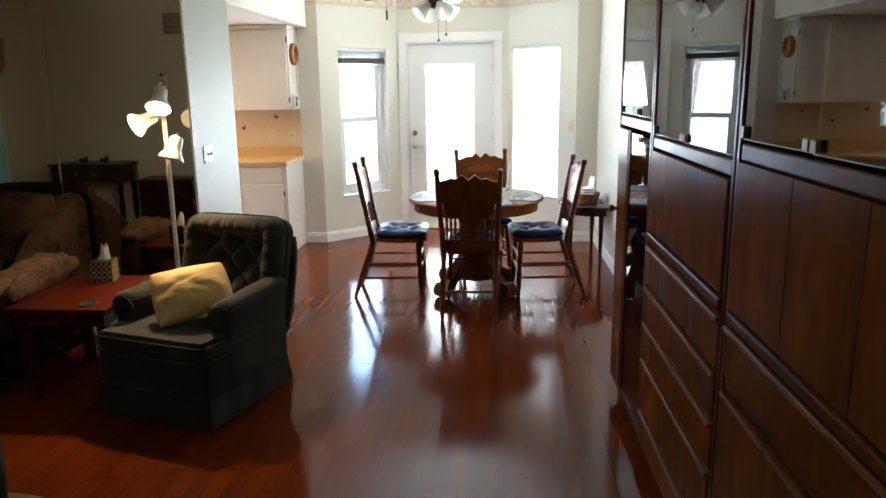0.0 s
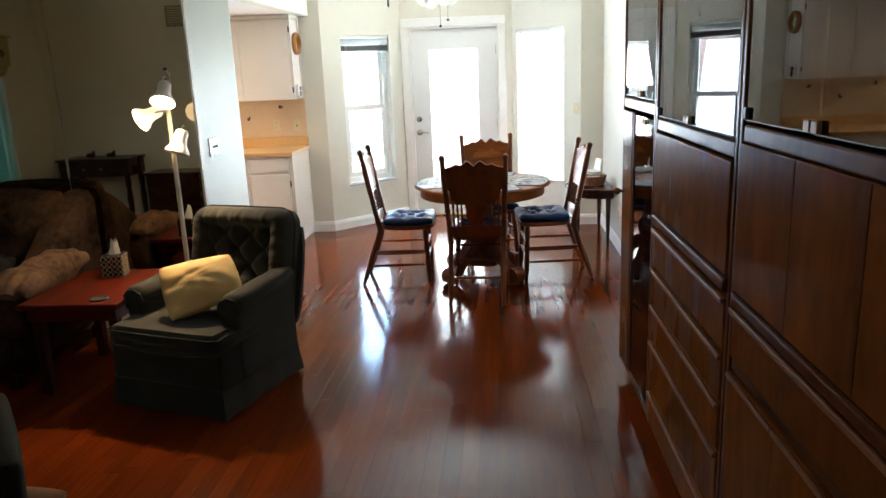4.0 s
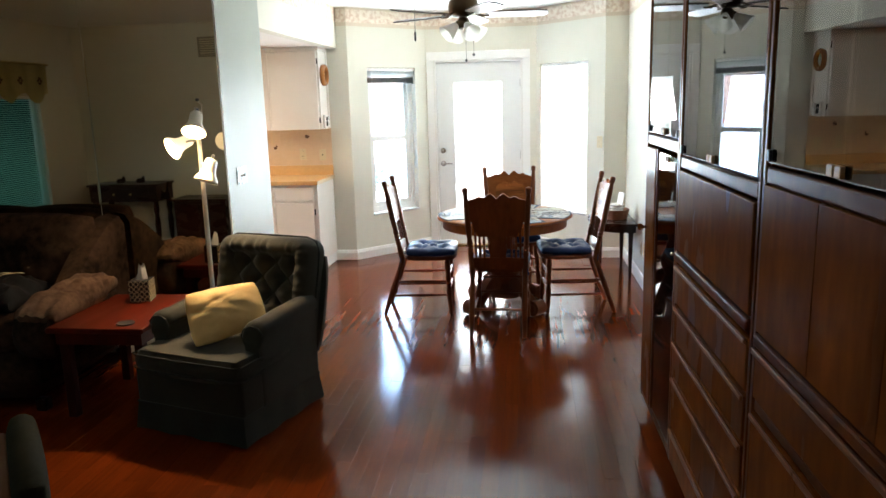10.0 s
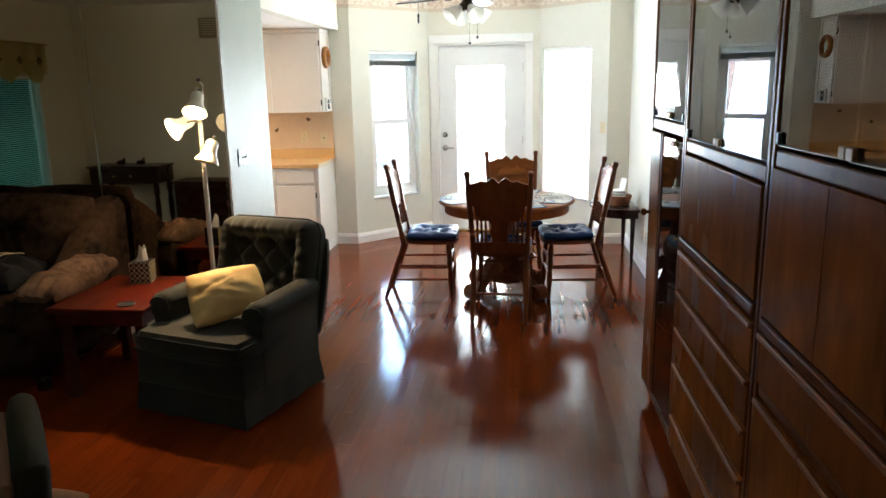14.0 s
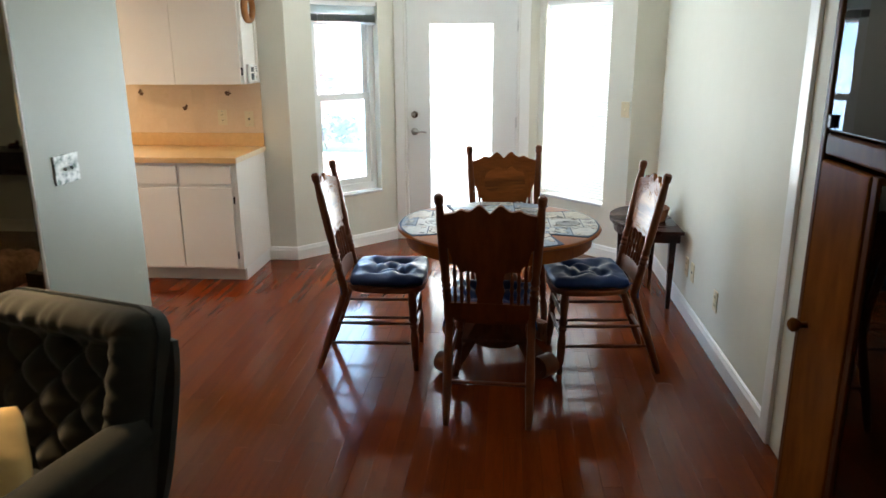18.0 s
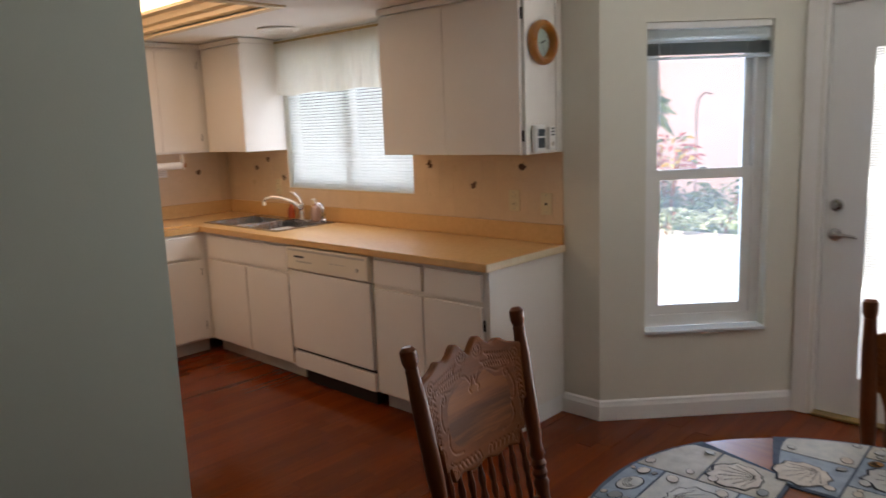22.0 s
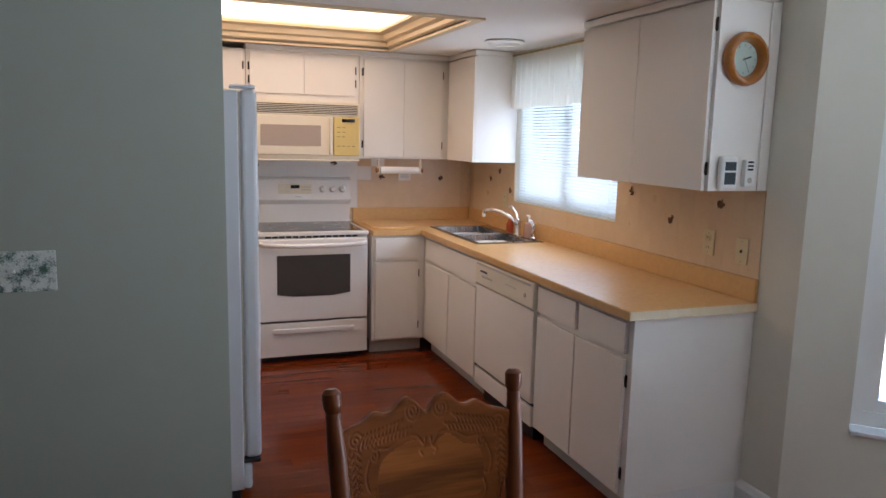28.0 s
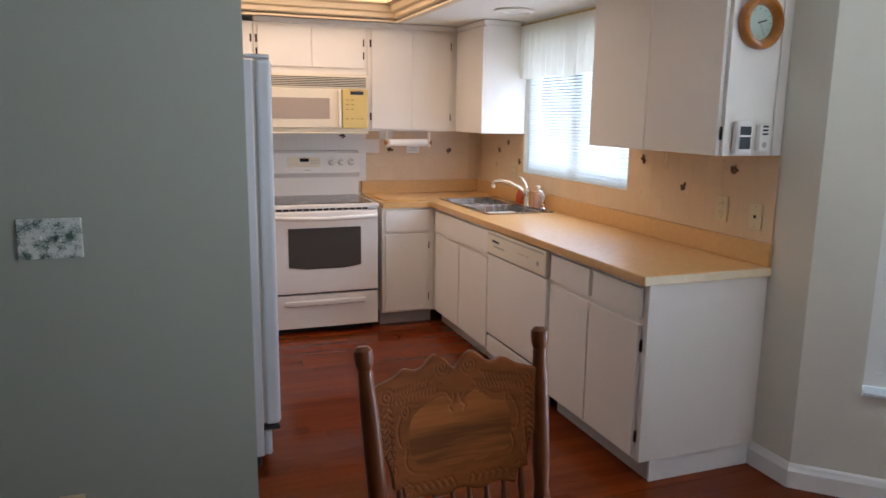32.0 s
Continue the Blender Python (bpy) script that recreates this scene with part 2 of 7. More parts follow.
M_TRAY = material("lit_diffuser", (0.9, 0.85, 0.7, 1), 0.6, emit=(1.0, 0.75, 0.50, 1), emit_k=0.82)
M_MIRROR = material("mirror_silver", (0.62, 0.58, 0.46, 1), 0.015, 1.0, scale=1, amount=0.03, rough_var=0.005)
M_PANE = glass("clear_glass")
# bay panes: a small translucent share added to imitate the haze of glare
M_HAZED = glass("hazed_window_glass")
_dn, _dl = M_HAZED.node_tree.nodes, M_HAZED.node_tree.links
_veil, _dmix = _dn.new("ShaderNodeBsdfTranslucent"), _dn.new("ShaderNodeMixShader")
_dspots = _dn.new("ShaderNodeTexNoise")
_dspots.inputs["Scale"].default_value = 7.0
_drange = _dn.new("ShaderNodeMapRange")
_drange.inputs[3].default_value, _drange.inputs[4].default_value = 0.02, 0.055
_dl.new(_dspots.outputs[0], _drange.inputs[0])
_dl.new(_drange.outputs[0], _dmix.inputs[0])
_veil.inputs[0].default_value = (0.9, 0.9, 0.9, 1)
_dl.new(_dn["Material Output"].inputs[0].links[0].from_socket, _dmix.inputs[1])
_dl.new(_veil.outputs[0], _dmix.inputs[2])
_dl.new(_dmix.outputs[0], _dn["Material Output"].inputs[0])
M_CABGL = glass("smoked_cabinet_glass", (0.30, 0.32, 0.30, 1), 0.0, 1.54)
M_BLIND = material("white_blind_slat", srgb(238, 238, 232), 0.5, scale=4, amount=0.06)
M_STACK = material("shaded_slat_edges", srgb(186, 188, 180), 0.6, scale=30, amount=0.4)
M_LACE = material("cream_lace", srgb(244, 240, 228), 0.8, scale=30, amount=0.2, bump=0.4, bump_scale=120)


def let_light_through(m, colour, share):
    """Mixes a thin translucent layer into a material."""
    n, l = m.node_tree.nodes, m.node_tree.links
    tl, mx = n.new("ShaderNodeBsdfTranslucent"), n.new("ShaderNodeMixShader")
    tl.inputs[0].default_value, mx.inputs[0].default_value = colour, share
    l.new(n["Principled BSDF"].outputs[0], mx.inputs[1])
    l.new(tl.outputs[0], mx.inputs[2])
    l.new(mx.outputs[0], n["Material Output"].inputs[0])


let_light_through(M_LACE, srgb(246, 242, 232), 0.6)
let_light_through(M_STACK, srgb(200, 206, 198), 0.10)
let_light_through(M_BLIND, srgb(232, 238, 238), 0.45)
M_IVORY = material("ivory_plate", srgb(224, 208, 168), 0.4, scale=5, amount=0.08)
M_BORDER = material("flowered_paper_border", srgb(238, 226, 208), 0.7, dark=srgb(206, 176, 150), scale=24, amount=0.8, span=(0.46, 0.6))
M_BORDER2 = material("border_rail_stripe", srgb(222, 206, 182), 0.7, scale=10, amount=0.3)


# ---------------- builders ----------------
def finish(name, bm, mat, smooth=False):
    me = bpy.data.meshes.new(name)
    bmesh.ops.recalc_face_normals(bm, faces=bm.faces)
    if smooth:
        for f in bm.faces:
            f.smooth = True
        for e in bm.edges:
            if len(e.link_faces) == 2 and e.calc_face_angle(0) > 0.7:
                e.smooth = False
    bm.to_mesh(me)
    bm.free()
    me.materials.append(mat)
    return me


def part(name, bm, mat, parent=None, label="", smooth=False):
    ob = new(name, finish(name, bm, mat, smooth))
    if parent:
        ob.parent = parent
    if label:
        ob["label"] = label
    return ob


def thing(name, at=(0, 0, 0), turn=0, label="", category="", group=""):
    ob = new(name)
    ob.matrix_basis = pose(*at, 0, 0, turn)
    ob.empty_display_size = 0.1
    return tagged(ob, label, category, group)


def add_box(bm, lo, hi, bev=0.0, seg=2):
    vs = [bm.verts.new((x, y, z)) for x in (lo[0], hi[0]) for y in (lo[1], hi[1]) for z in (lo[2], hi[2])]
    fs = [bm.faces.new([vs[i] for i in q]) for q in ((0, 1, 3, 2), (4, 6, 7, 5), (0, 4, 5, 1), (2, 3, 7, 6), (0, 2, 6, 4), (1, 5, 7, 3))]
    if bev:
        es = list({e for f in fs for e in f.edges})
        bmesh.ops.bevel(bm, geom=es, offset=bev, segments=seg, affect='EDGES', profile=0.5)
    return bm


def bx(lo, hi, bev=0.0, seg=2):
    lo, hi = [min(a, b) for a, b in zip(lo, hi)], [max(a, b) for a, b in zip(lo, hi)]
    return add_box(bmesh.new(), lo, hi, bev, seg)


def merge(*bms):
    out = bms[0]
    for b in bms[1:]:
        me = bpy.data.meshes.new("tmp")
        b.to_mesh(me)
        out.from_mesh(me)
        b.free()
        bpy.data.meshes.remove(me)
    return out


def moved(bm, m):
    bm.transform(m)
    return bm


def lathe(profile, seg=16, cap=True):
    """A turned shape about z from (radius, z) pairs."""
    bm = bmesh.new()
    rings = []
    for r, z in profile:
        rings.append([bm.verts.new((r * math.cos(a), r * math.sin(a), z)) for a in [2 * math.pi * k / seg for k in range(seg)]])
    for a, b in zip(rings, rings[1:]):
        for k in range(seg):
            bm.faces.new((a[k], a[(k + 1) % seg], b[(k + 1) % seg], b[k]))
    if cap:
        bm.faces.new(list(reversed(rings[0])))
        bm.faces.new(rings[-1])
    return bm


def between(a, b):
    """The pose that carries z from a to b."""
    a, b = Vector(a), Vector(b)
    return Matrix.Translation(a) @ (b - a).to_track_quat('Z', 'Y').to_matrix().to_4x4()


def rod(a, b, r, r2=None, seg=10):
    n = (Vector(b) - Vector(a)).length
    return moved(lathe([(r, 0), (r if r2 is None else r2, n)], seg), between(a, b))


def turned(a, b, profile, seg=10):
    """A turned rod from a to b; profile in (radius, share of the length)."""
    n = (Vector(b) - Vector(a)).length
    return moved(lathe([(r, s * n) for r, s in profile], seg), between(a, b))


def tube(points, r, seg=8):
    bm = bmesh.new()
    pts = [Vector(p) for p in points]
    rings = []
    for i, p in enumerate(pts):
        d = (pts[min(i + 1, len(pts) - 1)] - pts[max(i - 1, 0)]).normalized()
        q = d.to_track_quat('Z', 'Y')
        rings.append([bm.verts.new(p + q @ Vector((r * math.cos(a), r * math.sin(a), 0))) for a in [2 * math.pi * k / seg for k in range(seg)]])
    for a, b in zip(rings, rings[1:]):
        for k in range(seg):
            bm.faces.new((a[k], a[(k + 1) % seg], b[(k + 1) % seg], b[k]))
    bm.faces.new(list(reversed(rings[0])))
    bm.faces.new(rings[-1])
    return bm


def slab(outline, z0, z1, bev=0.0):
    """A flat plate with an outline in x and y."""
    bm = bmesh.new()
    lo = [bm.verts.new((x, y, z0)) for x, y in outline]
    hi = [bm.verts.new((x, y, z1)) for x, y in outline]
    bm.faces.new(list(reversed(lo)))
    top = bm.faces.new(hi)
    for k in range(len(lo)):
        bm.faces.new((lo[k], lo[(k + 1) % len(lo)], hi[(k + 1) % len(lo)], hi[k]))
    if bev:
        bmesh.ops.bevel(bm, geom=[e for f in bm.faces if len(f.verts) > 4 for e in f.edges], offset=bev, segments=2, affect='EDGES', profile=0.5)
    return bm


def cushion(lo, hi, puff=0.03, n=10, round_=0.35, tufts=(), depth=0.02, noise_k=0.0):
    """A padded block: rounded edges, swollen faces, dimples on the top at tufts (shares of x and y)."""
    bm = bmesh.new()
    bmesh.ops.create_grid(bm, x_segments=n, y_segments=n, size=1)
    bmesh.ops.recalc_face_normals(bm, faces=bm.faces)
    bm2 = bm.copy()
    cx, cy, cz = [(a + b) / 2 for a, b in zip(lo, hi)]
    hx, hy, hz = [(b - a) / 2 for a, b in zip(lo, hi)]
    for b, s in ((bm, 1), (bm2, -1)):
        for v in b.verts:
            u, w = v.co.x, v.co.y
            edge = max(abs(u), abs(w))
            k = (1 - min(1.0, max(0.0, (edge - (1 - round_)) / round_)) ** 2.6) ** 0.5
            z = hz * (0.25 + 0.75 * k) + puff * (1 - u * u) * (1 - w * w)
            if s > 0:
                for tu, tw in tufts:
                    d2 = (u - tu) ** 2 * hx * hx + (w - tw) ** 2 * hy * hy
                    z -= depth * math.exp(-d2 / 0.0016) + depth * 0.5 * math.exp(-d2 / 0.009)
            z += noise_k * noise.noise(Vector((u * 3 + cx, w * 3 + cy, s * 2.0)))
            # round the corners in plan
            f = 1 - 0.07 * abs(u * w) ** 3
            v.co = Vector((cx + hx * u * f, cy + hy * w * f, cz + s * z))
    bm = merge(bm, bm2)
    bmesh.ops.bridge_loops(bm, edges=[e for e in bm.edges if len(e.link_faces) == 1])
    return bm


# ---------------- the shell ----------------
def wall(name, a, b, z0, z1, holes=(), thick=0.14, ext=(0.0, 0.0), mat=None):
    """A wall whose inner face runs from a to b, its thickness to the left of that way. holes: (s0, s1, z0, z1)."""
    dx, dy = b[0] - a[0], b[1] - a[1]
    n = math.hypot(dx, dy)
    xs = sorted({0.0, n, *(h[0] for h in holes), *(h[1] for h in holes)})
    zs = sorted({z0, z1, *(h[2] for h in holes), *(h[3] for h in holes)})
    bm = bmesh.new()

    def solid(i, k):
        if not (0 <= i < len(xs) - 1 and 0 <= k < len(zs) - 1):
            return False
        x, z = (xs[i] + xs[i + 1]) / 2, (zs[k] + zs[k + 1]) / 2
        return not any(h[0] < x < h[1] and h[2] < z < h[3] for h in holes)

    made = {}

    def v(i, y, k):
        if (i, y, k) not in made:
            x = xs[i]
            if y and i == 0:
                x -= ext[0]
            if y and i == len(xs) - 1:
                x += ext[1]
            made[i, y, k] = bm.verts.new((x, y * thick, zs[k]))
        return made[i, y, k]

    for i in range(len(xs) - 1):
        for k in range(len(zs) - 1):
            if not solid(i, k):
                continue
            bm.faces.new((v(i, 0, k), v(i + 1, 0, k), v(i + 1, 0, k + 1), v(i, 0, k + 1)))
            bm.faces.new((v(i, 1, k), v(i, 1, k + 1), v(i + 1, 1, k + 1), v(i + 1, 1, k)))
            for di, dk, q in ((-1, 0, ((i, k), (i, k + 1))), (1, 0, ((i + 1, k), (i + 1, k + 1))), (0, -1, ((i, k), (i + 1, k))), (0, 1, ((i, k + 1), (i + 1, k + 1)))):
                if not solid(i + di, k + dk):
                    (p, r), (s, t) = q
                    bm.faces.new((v(p, 0, r), v(s, 0, t), v(s, 1, t), v(p, 1, r)))
    ob = part(name, bm, mat or M_WALL)
    ob.matrix_basis = Matrix.Translation((a[0], a[1], 0)) @ Matrix.Rotation(math.atan2(dy, dx), 4, 'Z')
    return tagged(ob, kind="structure")


TOP, KTOP = 2.57, 2.18
BL0, BL1, BR0, BR1 = (-1.68, 7.13), (-0.98, 7.86), (0.22, 7.86), (0.88, 7.20)
EAST, NORTH, WEST, MIRROR_Y, PIER = 1.10, 7.13, -5.10, 4.20, -1.79
LWEST, SOUTH, LSOUTH = -5.10, -3.20, 0.50
DOOR = (-0.894, 0.062, 2.055)          # opening: x0, x1, top
WL, WR = (0.23, 0.852, 0.447, 1.985), (0.064, 0.716, 0.415, 1.985)
KW = (-4.27, -2.96, 1.13, 2.10)

wall("wall_kitchen_north", (WEST - 0.14, NORTH), BL0, 0, TOP, [(KW[0] - WEST + 0.14, KW[1] - WEST + 0.14, KW[2], KW[3])], ext=(0, -0.05))
wall("wall_bay_west", BL0, BL1, 0, TOP, [WL], ext=(-0.05, 0.06))
wall("wall_north", BL1, BR0, 0, TOP, [(DOOR[0] - BL1[0], DOOR[1] - BL1[0], 0, DOOR[2])], ext=(0.06, 0.06))
wall("wall_bay_east", BR0, BR1, 0, TOP, [WR], ext=(0.06, -0.05))
wall("wall_stub_east", BR1, (EAST + 0.14, BR1[1]), 0, TOP, ext=(-0.05, 0))
wall("wall_east", (EAST, BR1[1]), (EAST, SOUTH - 0.14), 0, TOP)
wall("wall_south", (EAST, SOUTH), (-1.74, SOUTH), 0, TOP)
wall("wall_hall_west", (-1.60, SOUTH), (-1.60, LSOUTH), 0, TOP)
wall("wall_living_south", (-1.60, LSOUTH), (LWEST - 0.14, LSOUTH), 0, TOP)
LW = (0.70, 1.72, 0.60, 1.80)
wall("wall_living_west", (LWEST, LSOUTH), (LWEST, MIRROR_Y), 0, TOP, [LW])
wall("wall_partition", (LWEST - 0.14, MIRROR_Y), (PIER - 0.12, MIRROR_Y), 0, TOP, thick=0.12)
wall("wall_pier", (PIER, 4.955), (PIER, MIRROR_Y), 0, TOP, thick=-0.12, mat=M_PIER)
wall("wall_kitchen_west", (WEST, MIRROR_Y + 0.12), (WEST, NORTH), 0, TOP)

tagged(part("ceiling", merge(bx((LWEST - 0.2, SOUTH - 0.2, TOP), (PIER - 0.08, MIRROR_Y + 0.1, TOP + 0.1)), bx((PIER - 0.08, SOUTH - 0.2, TOP), (EAST + 0.2, 8.2, TOP + 0.1))), M_CEIL), kind="structure")
# dropped kitchen ceiling with a square light well in it
WX0, WX1, WY0, WY1 = -4.65, -3.10, 4.75, 6.28
kc = bmesh.new()
for lo, hi in (((WEST, MIRROR_Y + 0.12), (WX0, NORTH)), ((WX1, MIRROR_Y + 0.12), (-1.89, NORTH)), ((WX0, MIRROR_Y + 0.12), (WX1, WY0)), ((WX0, WY1), (WX1, NORTH))):
    add_box(kc, (*lo, KTOP), (*hi, KTOP + 0.04))
for lo, hi in (((WX0 - 0.03, WY0 - 0.03), (WX0, WY1 + 0.03)), ((WX1, WY0 - 0.03), (WX1 + 0.03, WY1 + 0.03)), ((WX0, WY0 - 0.03), (WX1, WY0)), ((WX0, WY1), (WX1, WY1 + 0.03))):
    add_box(kc, (*lo, KTOP + 0.0405), (*hi, TOP - 0.01))
tagged(part("ceiling_kitchen", kc, M_CEIL), kind="structure")
tagged(part("roof", bx((WEST - 0.5, SOUTH - 0.5, TOP + 0.101), (EAST + 0.5, 8.25, TOP + 0.22)), M_CEIL), kind="structure")
tagged(part("wall_soffit", bx((-1.89, 4.955, KTOP - 0.004), (PIER, NORTH, TOP - 0.001)), M_WALL), kind="structure")
tagged(part("floor", bx((LWEST - 0.2, SOUTH - 0.2, -0.12), (EAST + 0.2, 8.0, -0.012)), M_SUB), kind="structure")

# ---------------- trim, door and windows ----------------
def run_of(name, a, b, profile, mat, ends=(0.0, 0.0)):
    """A moulding along the foot of a wall from a to b; profile in (distance from the wall, height)."""
    dx, dy = b[0] - a[0], b[1] - a[1]
    n = math.hypot(dx, dy)
    bm = bmesh.new()
    rows = [[bm.verts.new((x + s * d, -d, z)) for d, z in profile] for x, s in ((0, ends[0]), (n, ends[1]))]
    for k in range(len(profile) - 1):
        bm.faces.new((rows[0][k], rows[1][k], rows[1][k + 1], rows[0][k + 1]))
    bm.faces.new(rows[0])
    bm.faces.new(list(reversed(rows[1])))
    ob = part(name, bm, mat)
    ob.matrix_basis = Matrix.Translation((a[0], a[1], 0)) @ Matrix.Rotation(math.atan2(dy, dx), 4, 'Z')
    return tagged(ob, kind="structure")


BASE = [(0, 0.001), (0.016, 0.001), (0.016, 0.075), (0.011, 0.09), (0.009, 0.1), (0.003, 0.108), (0, 0.108)]
T = 0.414
run_of("baseboard", (-1.905, NORTH), BL0, BASE, M_TRIM, (0, T))
run_of("baseboard", BL0, BL1, BASE, M_TRIM, (-T, -T))
run_of("baseboard", (0.151, 7.86), BR0, BASE, M_TRIM, (0, -T))
run_of("baseboard", BR0, BR1, BASE, M_TRIM, (T, T))
run_of("baseboard", BR1, (EAST, BR1[1]), BASE, M_TRIM, (-T, -1))
run_of("baseboard", (EAST, BR1[1]), (EAST, 4.62), BASE, M_TRIM, (1, 0))
run_of("baseboard", (PIER, MIRROR_Y), (PIER, 4.971), BASE, M_TRIM)
run_of("baseboard", (LWEST, MIRROR_Y), (PIER, MIRROR_Y), BASE, M_TRIM)
run_of("baseboard", (-1.60, LSOUTH), (LWEST, LSOUTH), BASE, M_TRIM)
# paper border under the ceiling
for a, b in (((-1.79, NORTH), BL0), (BL0, BL1), (BL1, BR0), (BR0, BR1), (BR1, (EAST, BR1[1])), ((EAST, BR1[1]), (EAST, 4.3))):
    dx, dy = b[0] - a[0], b[1] - a[1]
    n = math.hypot(dx, dy)
    for nm, z0, z1, d, mt in (("paper_border", 2.425, TOP - 0.001, 0.003, M_BORDER), ("border_stripe", 2.39, 2.425, 0.005, M_BORDER2), ("border_stripe", TOP - 0.02, TOP - 0.002, 0.006, M_BORDER2)):
        ob = part("trim", bx((0.001, -d, z0), (n - 0.001, -0.0005, z1)), mt)
        ob.matrix_basis = Matrix.Translation((a[0], a[1], 0)) @ Matrix.Rotation(math.atan2(dy, dx), 4, 'Z')
        tagged(ob, kind="structure")
ob = part("trim", bx((PIER, 4.955, 2.425), (PIER + 0.003, NORTH, TOP - 0.001)), M_BORDER)
tagged(ob, kind="structure")
# casing of the opening beyond the wall unit
tagged(part("trim", bx((EAST - 0.018, 4.525, 0.001), (EAST, 4.615, 2.1), 0.004), M_TRIM), kind="structure")


def frame_bars(bm, x0, x1, z0, z1, w, y0, y1, wb=None, wt=None):
    """A rectangular frame in x and z, butted at the corners."""
    wb, wt = wb or w, wt or w
    add_box(bm, (x0, y0, z0), (x0 + w, y1, z1))
    add_box(bm, (x1 - w, y0, z0), (x1, y1, z1))
    add_box(bm, (x0 + w, y0, z0), (x1 - w, y1, z0 + wb))
    add_box(bm, (x0 + w, y0, z1 - wt), (x1 - w, y1, z1))
    return bm


def slat_mesh(w, depth=0.025, tilt=0.0):
    bm = bmesh.new()
    cols = 5
    rows = [[bm.verts.new((x, (k / (cols - 1) - 0.5) * depth, 0.0035 * (1 - (2 * k / (cols - 1) - 1) ** 2))) for k in range(cols)] for x in (0, w)]
    for k in range(cols - 1):
        bm.faces.new((rows[0][k], rows[1][k], rows[1][k + 1], rows[0][k + 1]))
    g = bmesh.ops.solidify(bm, geom=bm.faces[:], thickness=0.0008)
    bm.transform(Matrix.Rotation(tilt, 4, 'X'))
    return finish("slat", bm, M_BLIND)


def blind(m, x0, x1, top, bottom, tilt, pitch=0.021, raised=0.0, label="", y=0.03):
    """A slatted blind hung in a window's reveal; raised: share of the height that is drawn up into a stack."""
    t = thing("window_blind", label=label, category="blind")
    t.matrix_basis = m
    part("head_rail", bx((x0, y - 0.018, top - 0.03), (x1, y + 0.018, top), 0.003), M_TRIM, t)
    w = x1 - x0 - 0.01
    full = int((top - 0.035 - bottom) / pitch)
    me = slat_mesh(w, tilt=tilt)
    flat = slat_mesh(w, tilt=0.95) if raised else None
    if raised:
        packed = slat_mesh(w, tilt=0.02)
        packed.materials[0] = M_STACK
    low = bottom
    if raised:
        low = top - 0.035 - raised
        heights = [0.042 + 0.011 * k for k in range(int((raised - 0.080) / 0.011))] + [raised - 0.025 + 0.0033 * k for k in range(17)]
        for h in heights:
            o = new("slat", packed if h > raised - 0.027 else flat)
            o.location, o.parent = (x0 + 0.005, y, top - h), t
    else:
        for k in range(full):
            o = new("slat", me)
            o.location, o.parent = (x0 + 0.005, y, top - 0.045 - k * pitch), t
    part("bottom_rail", bx((x0 + 0.003, y - 0.013, low - 0.014), (x1 - 0.003, y + 0.013, low), 0.003), M_BLIND, t)
    for xx in (x0 + 0.12, x1 - 0.12):
        part("ladder_cord", rod((xx, y - 0.014, low), (xx, y - 0.014, top - 0.03), 0.001, seg=5), M_BLIND, t)
    part("tilt_wand", rod((x0 + 0.06, y - 0.024, top - 0.5), (x0 + 0.06, y - 0.022, top - 0.03), 0.003, seg=6), M_BLIND, t)
    return t


def sash_window(num, a, b, hole, thick=0.14):
    """A single-hung window in a wall's opening: outer frame, fixed upper and sliding lower sash, stool."""
    dx, dy = b[0] - a[0], b[1] - a[1]
    m = Matrix.Translation((a[0], a[1], 0)) @ Matrix.Rotation(math.atan2(dy, dx), 4, 'Z')
    x0, x1, z0, z1 = hole
    t = thing("window_%d" % num)
    t.matrix_basis = m
    tagged(t, "white single-hung window with a marble-look sill in the bay", "window", kind="structure")
    part("window_frame", frame_bars(bmesh.new(), x0, x1, z0 + 0.02, z1, 0.05, 0.07, 0.13, 0.06), M_TRIM, t)
    mid = z0 + (z1 - z0) * 0.525
    for nm, za, zb, y in (("upper_sash", mid - 0.02, z1 - 0.05, 0.105), ("lower_sash", z0 + 0.08, mid + 0.02, 0.08)):
        s = part(nm, frame_bars(bmesh.new(), x0 + 0.05, x1 - 0.05, za, zb, 0.05 if nm == "lower_sash" else 0.042, y, y + 0.022, 0.05 if nm == "lower_sash" else 0.035), M_TRIM, t)
        p = part("pane", bx((x0 + 0.085, y + 0.009, za + 0.03), (x1 - 0.085, y + 0.012, zb - 0.03)), M_HAZED, s)
        p.visible_shadow = False
    part("sash_lock", bx(((x0 + x1) / 2 - 0.02, 0.062, mid + 0.02), ((x0 + x1) / 2 + 0.02, 0.08, mid + 0.032), 0.004), M_NICKEL, t)
    part("window_sill", bx((x0 + 0.001, -0.018, z0), (x1 - 0.001, 0.07, z0 + 0.02), 0.005), M_MARBLE, t, "grey-white marble sill")
    return m


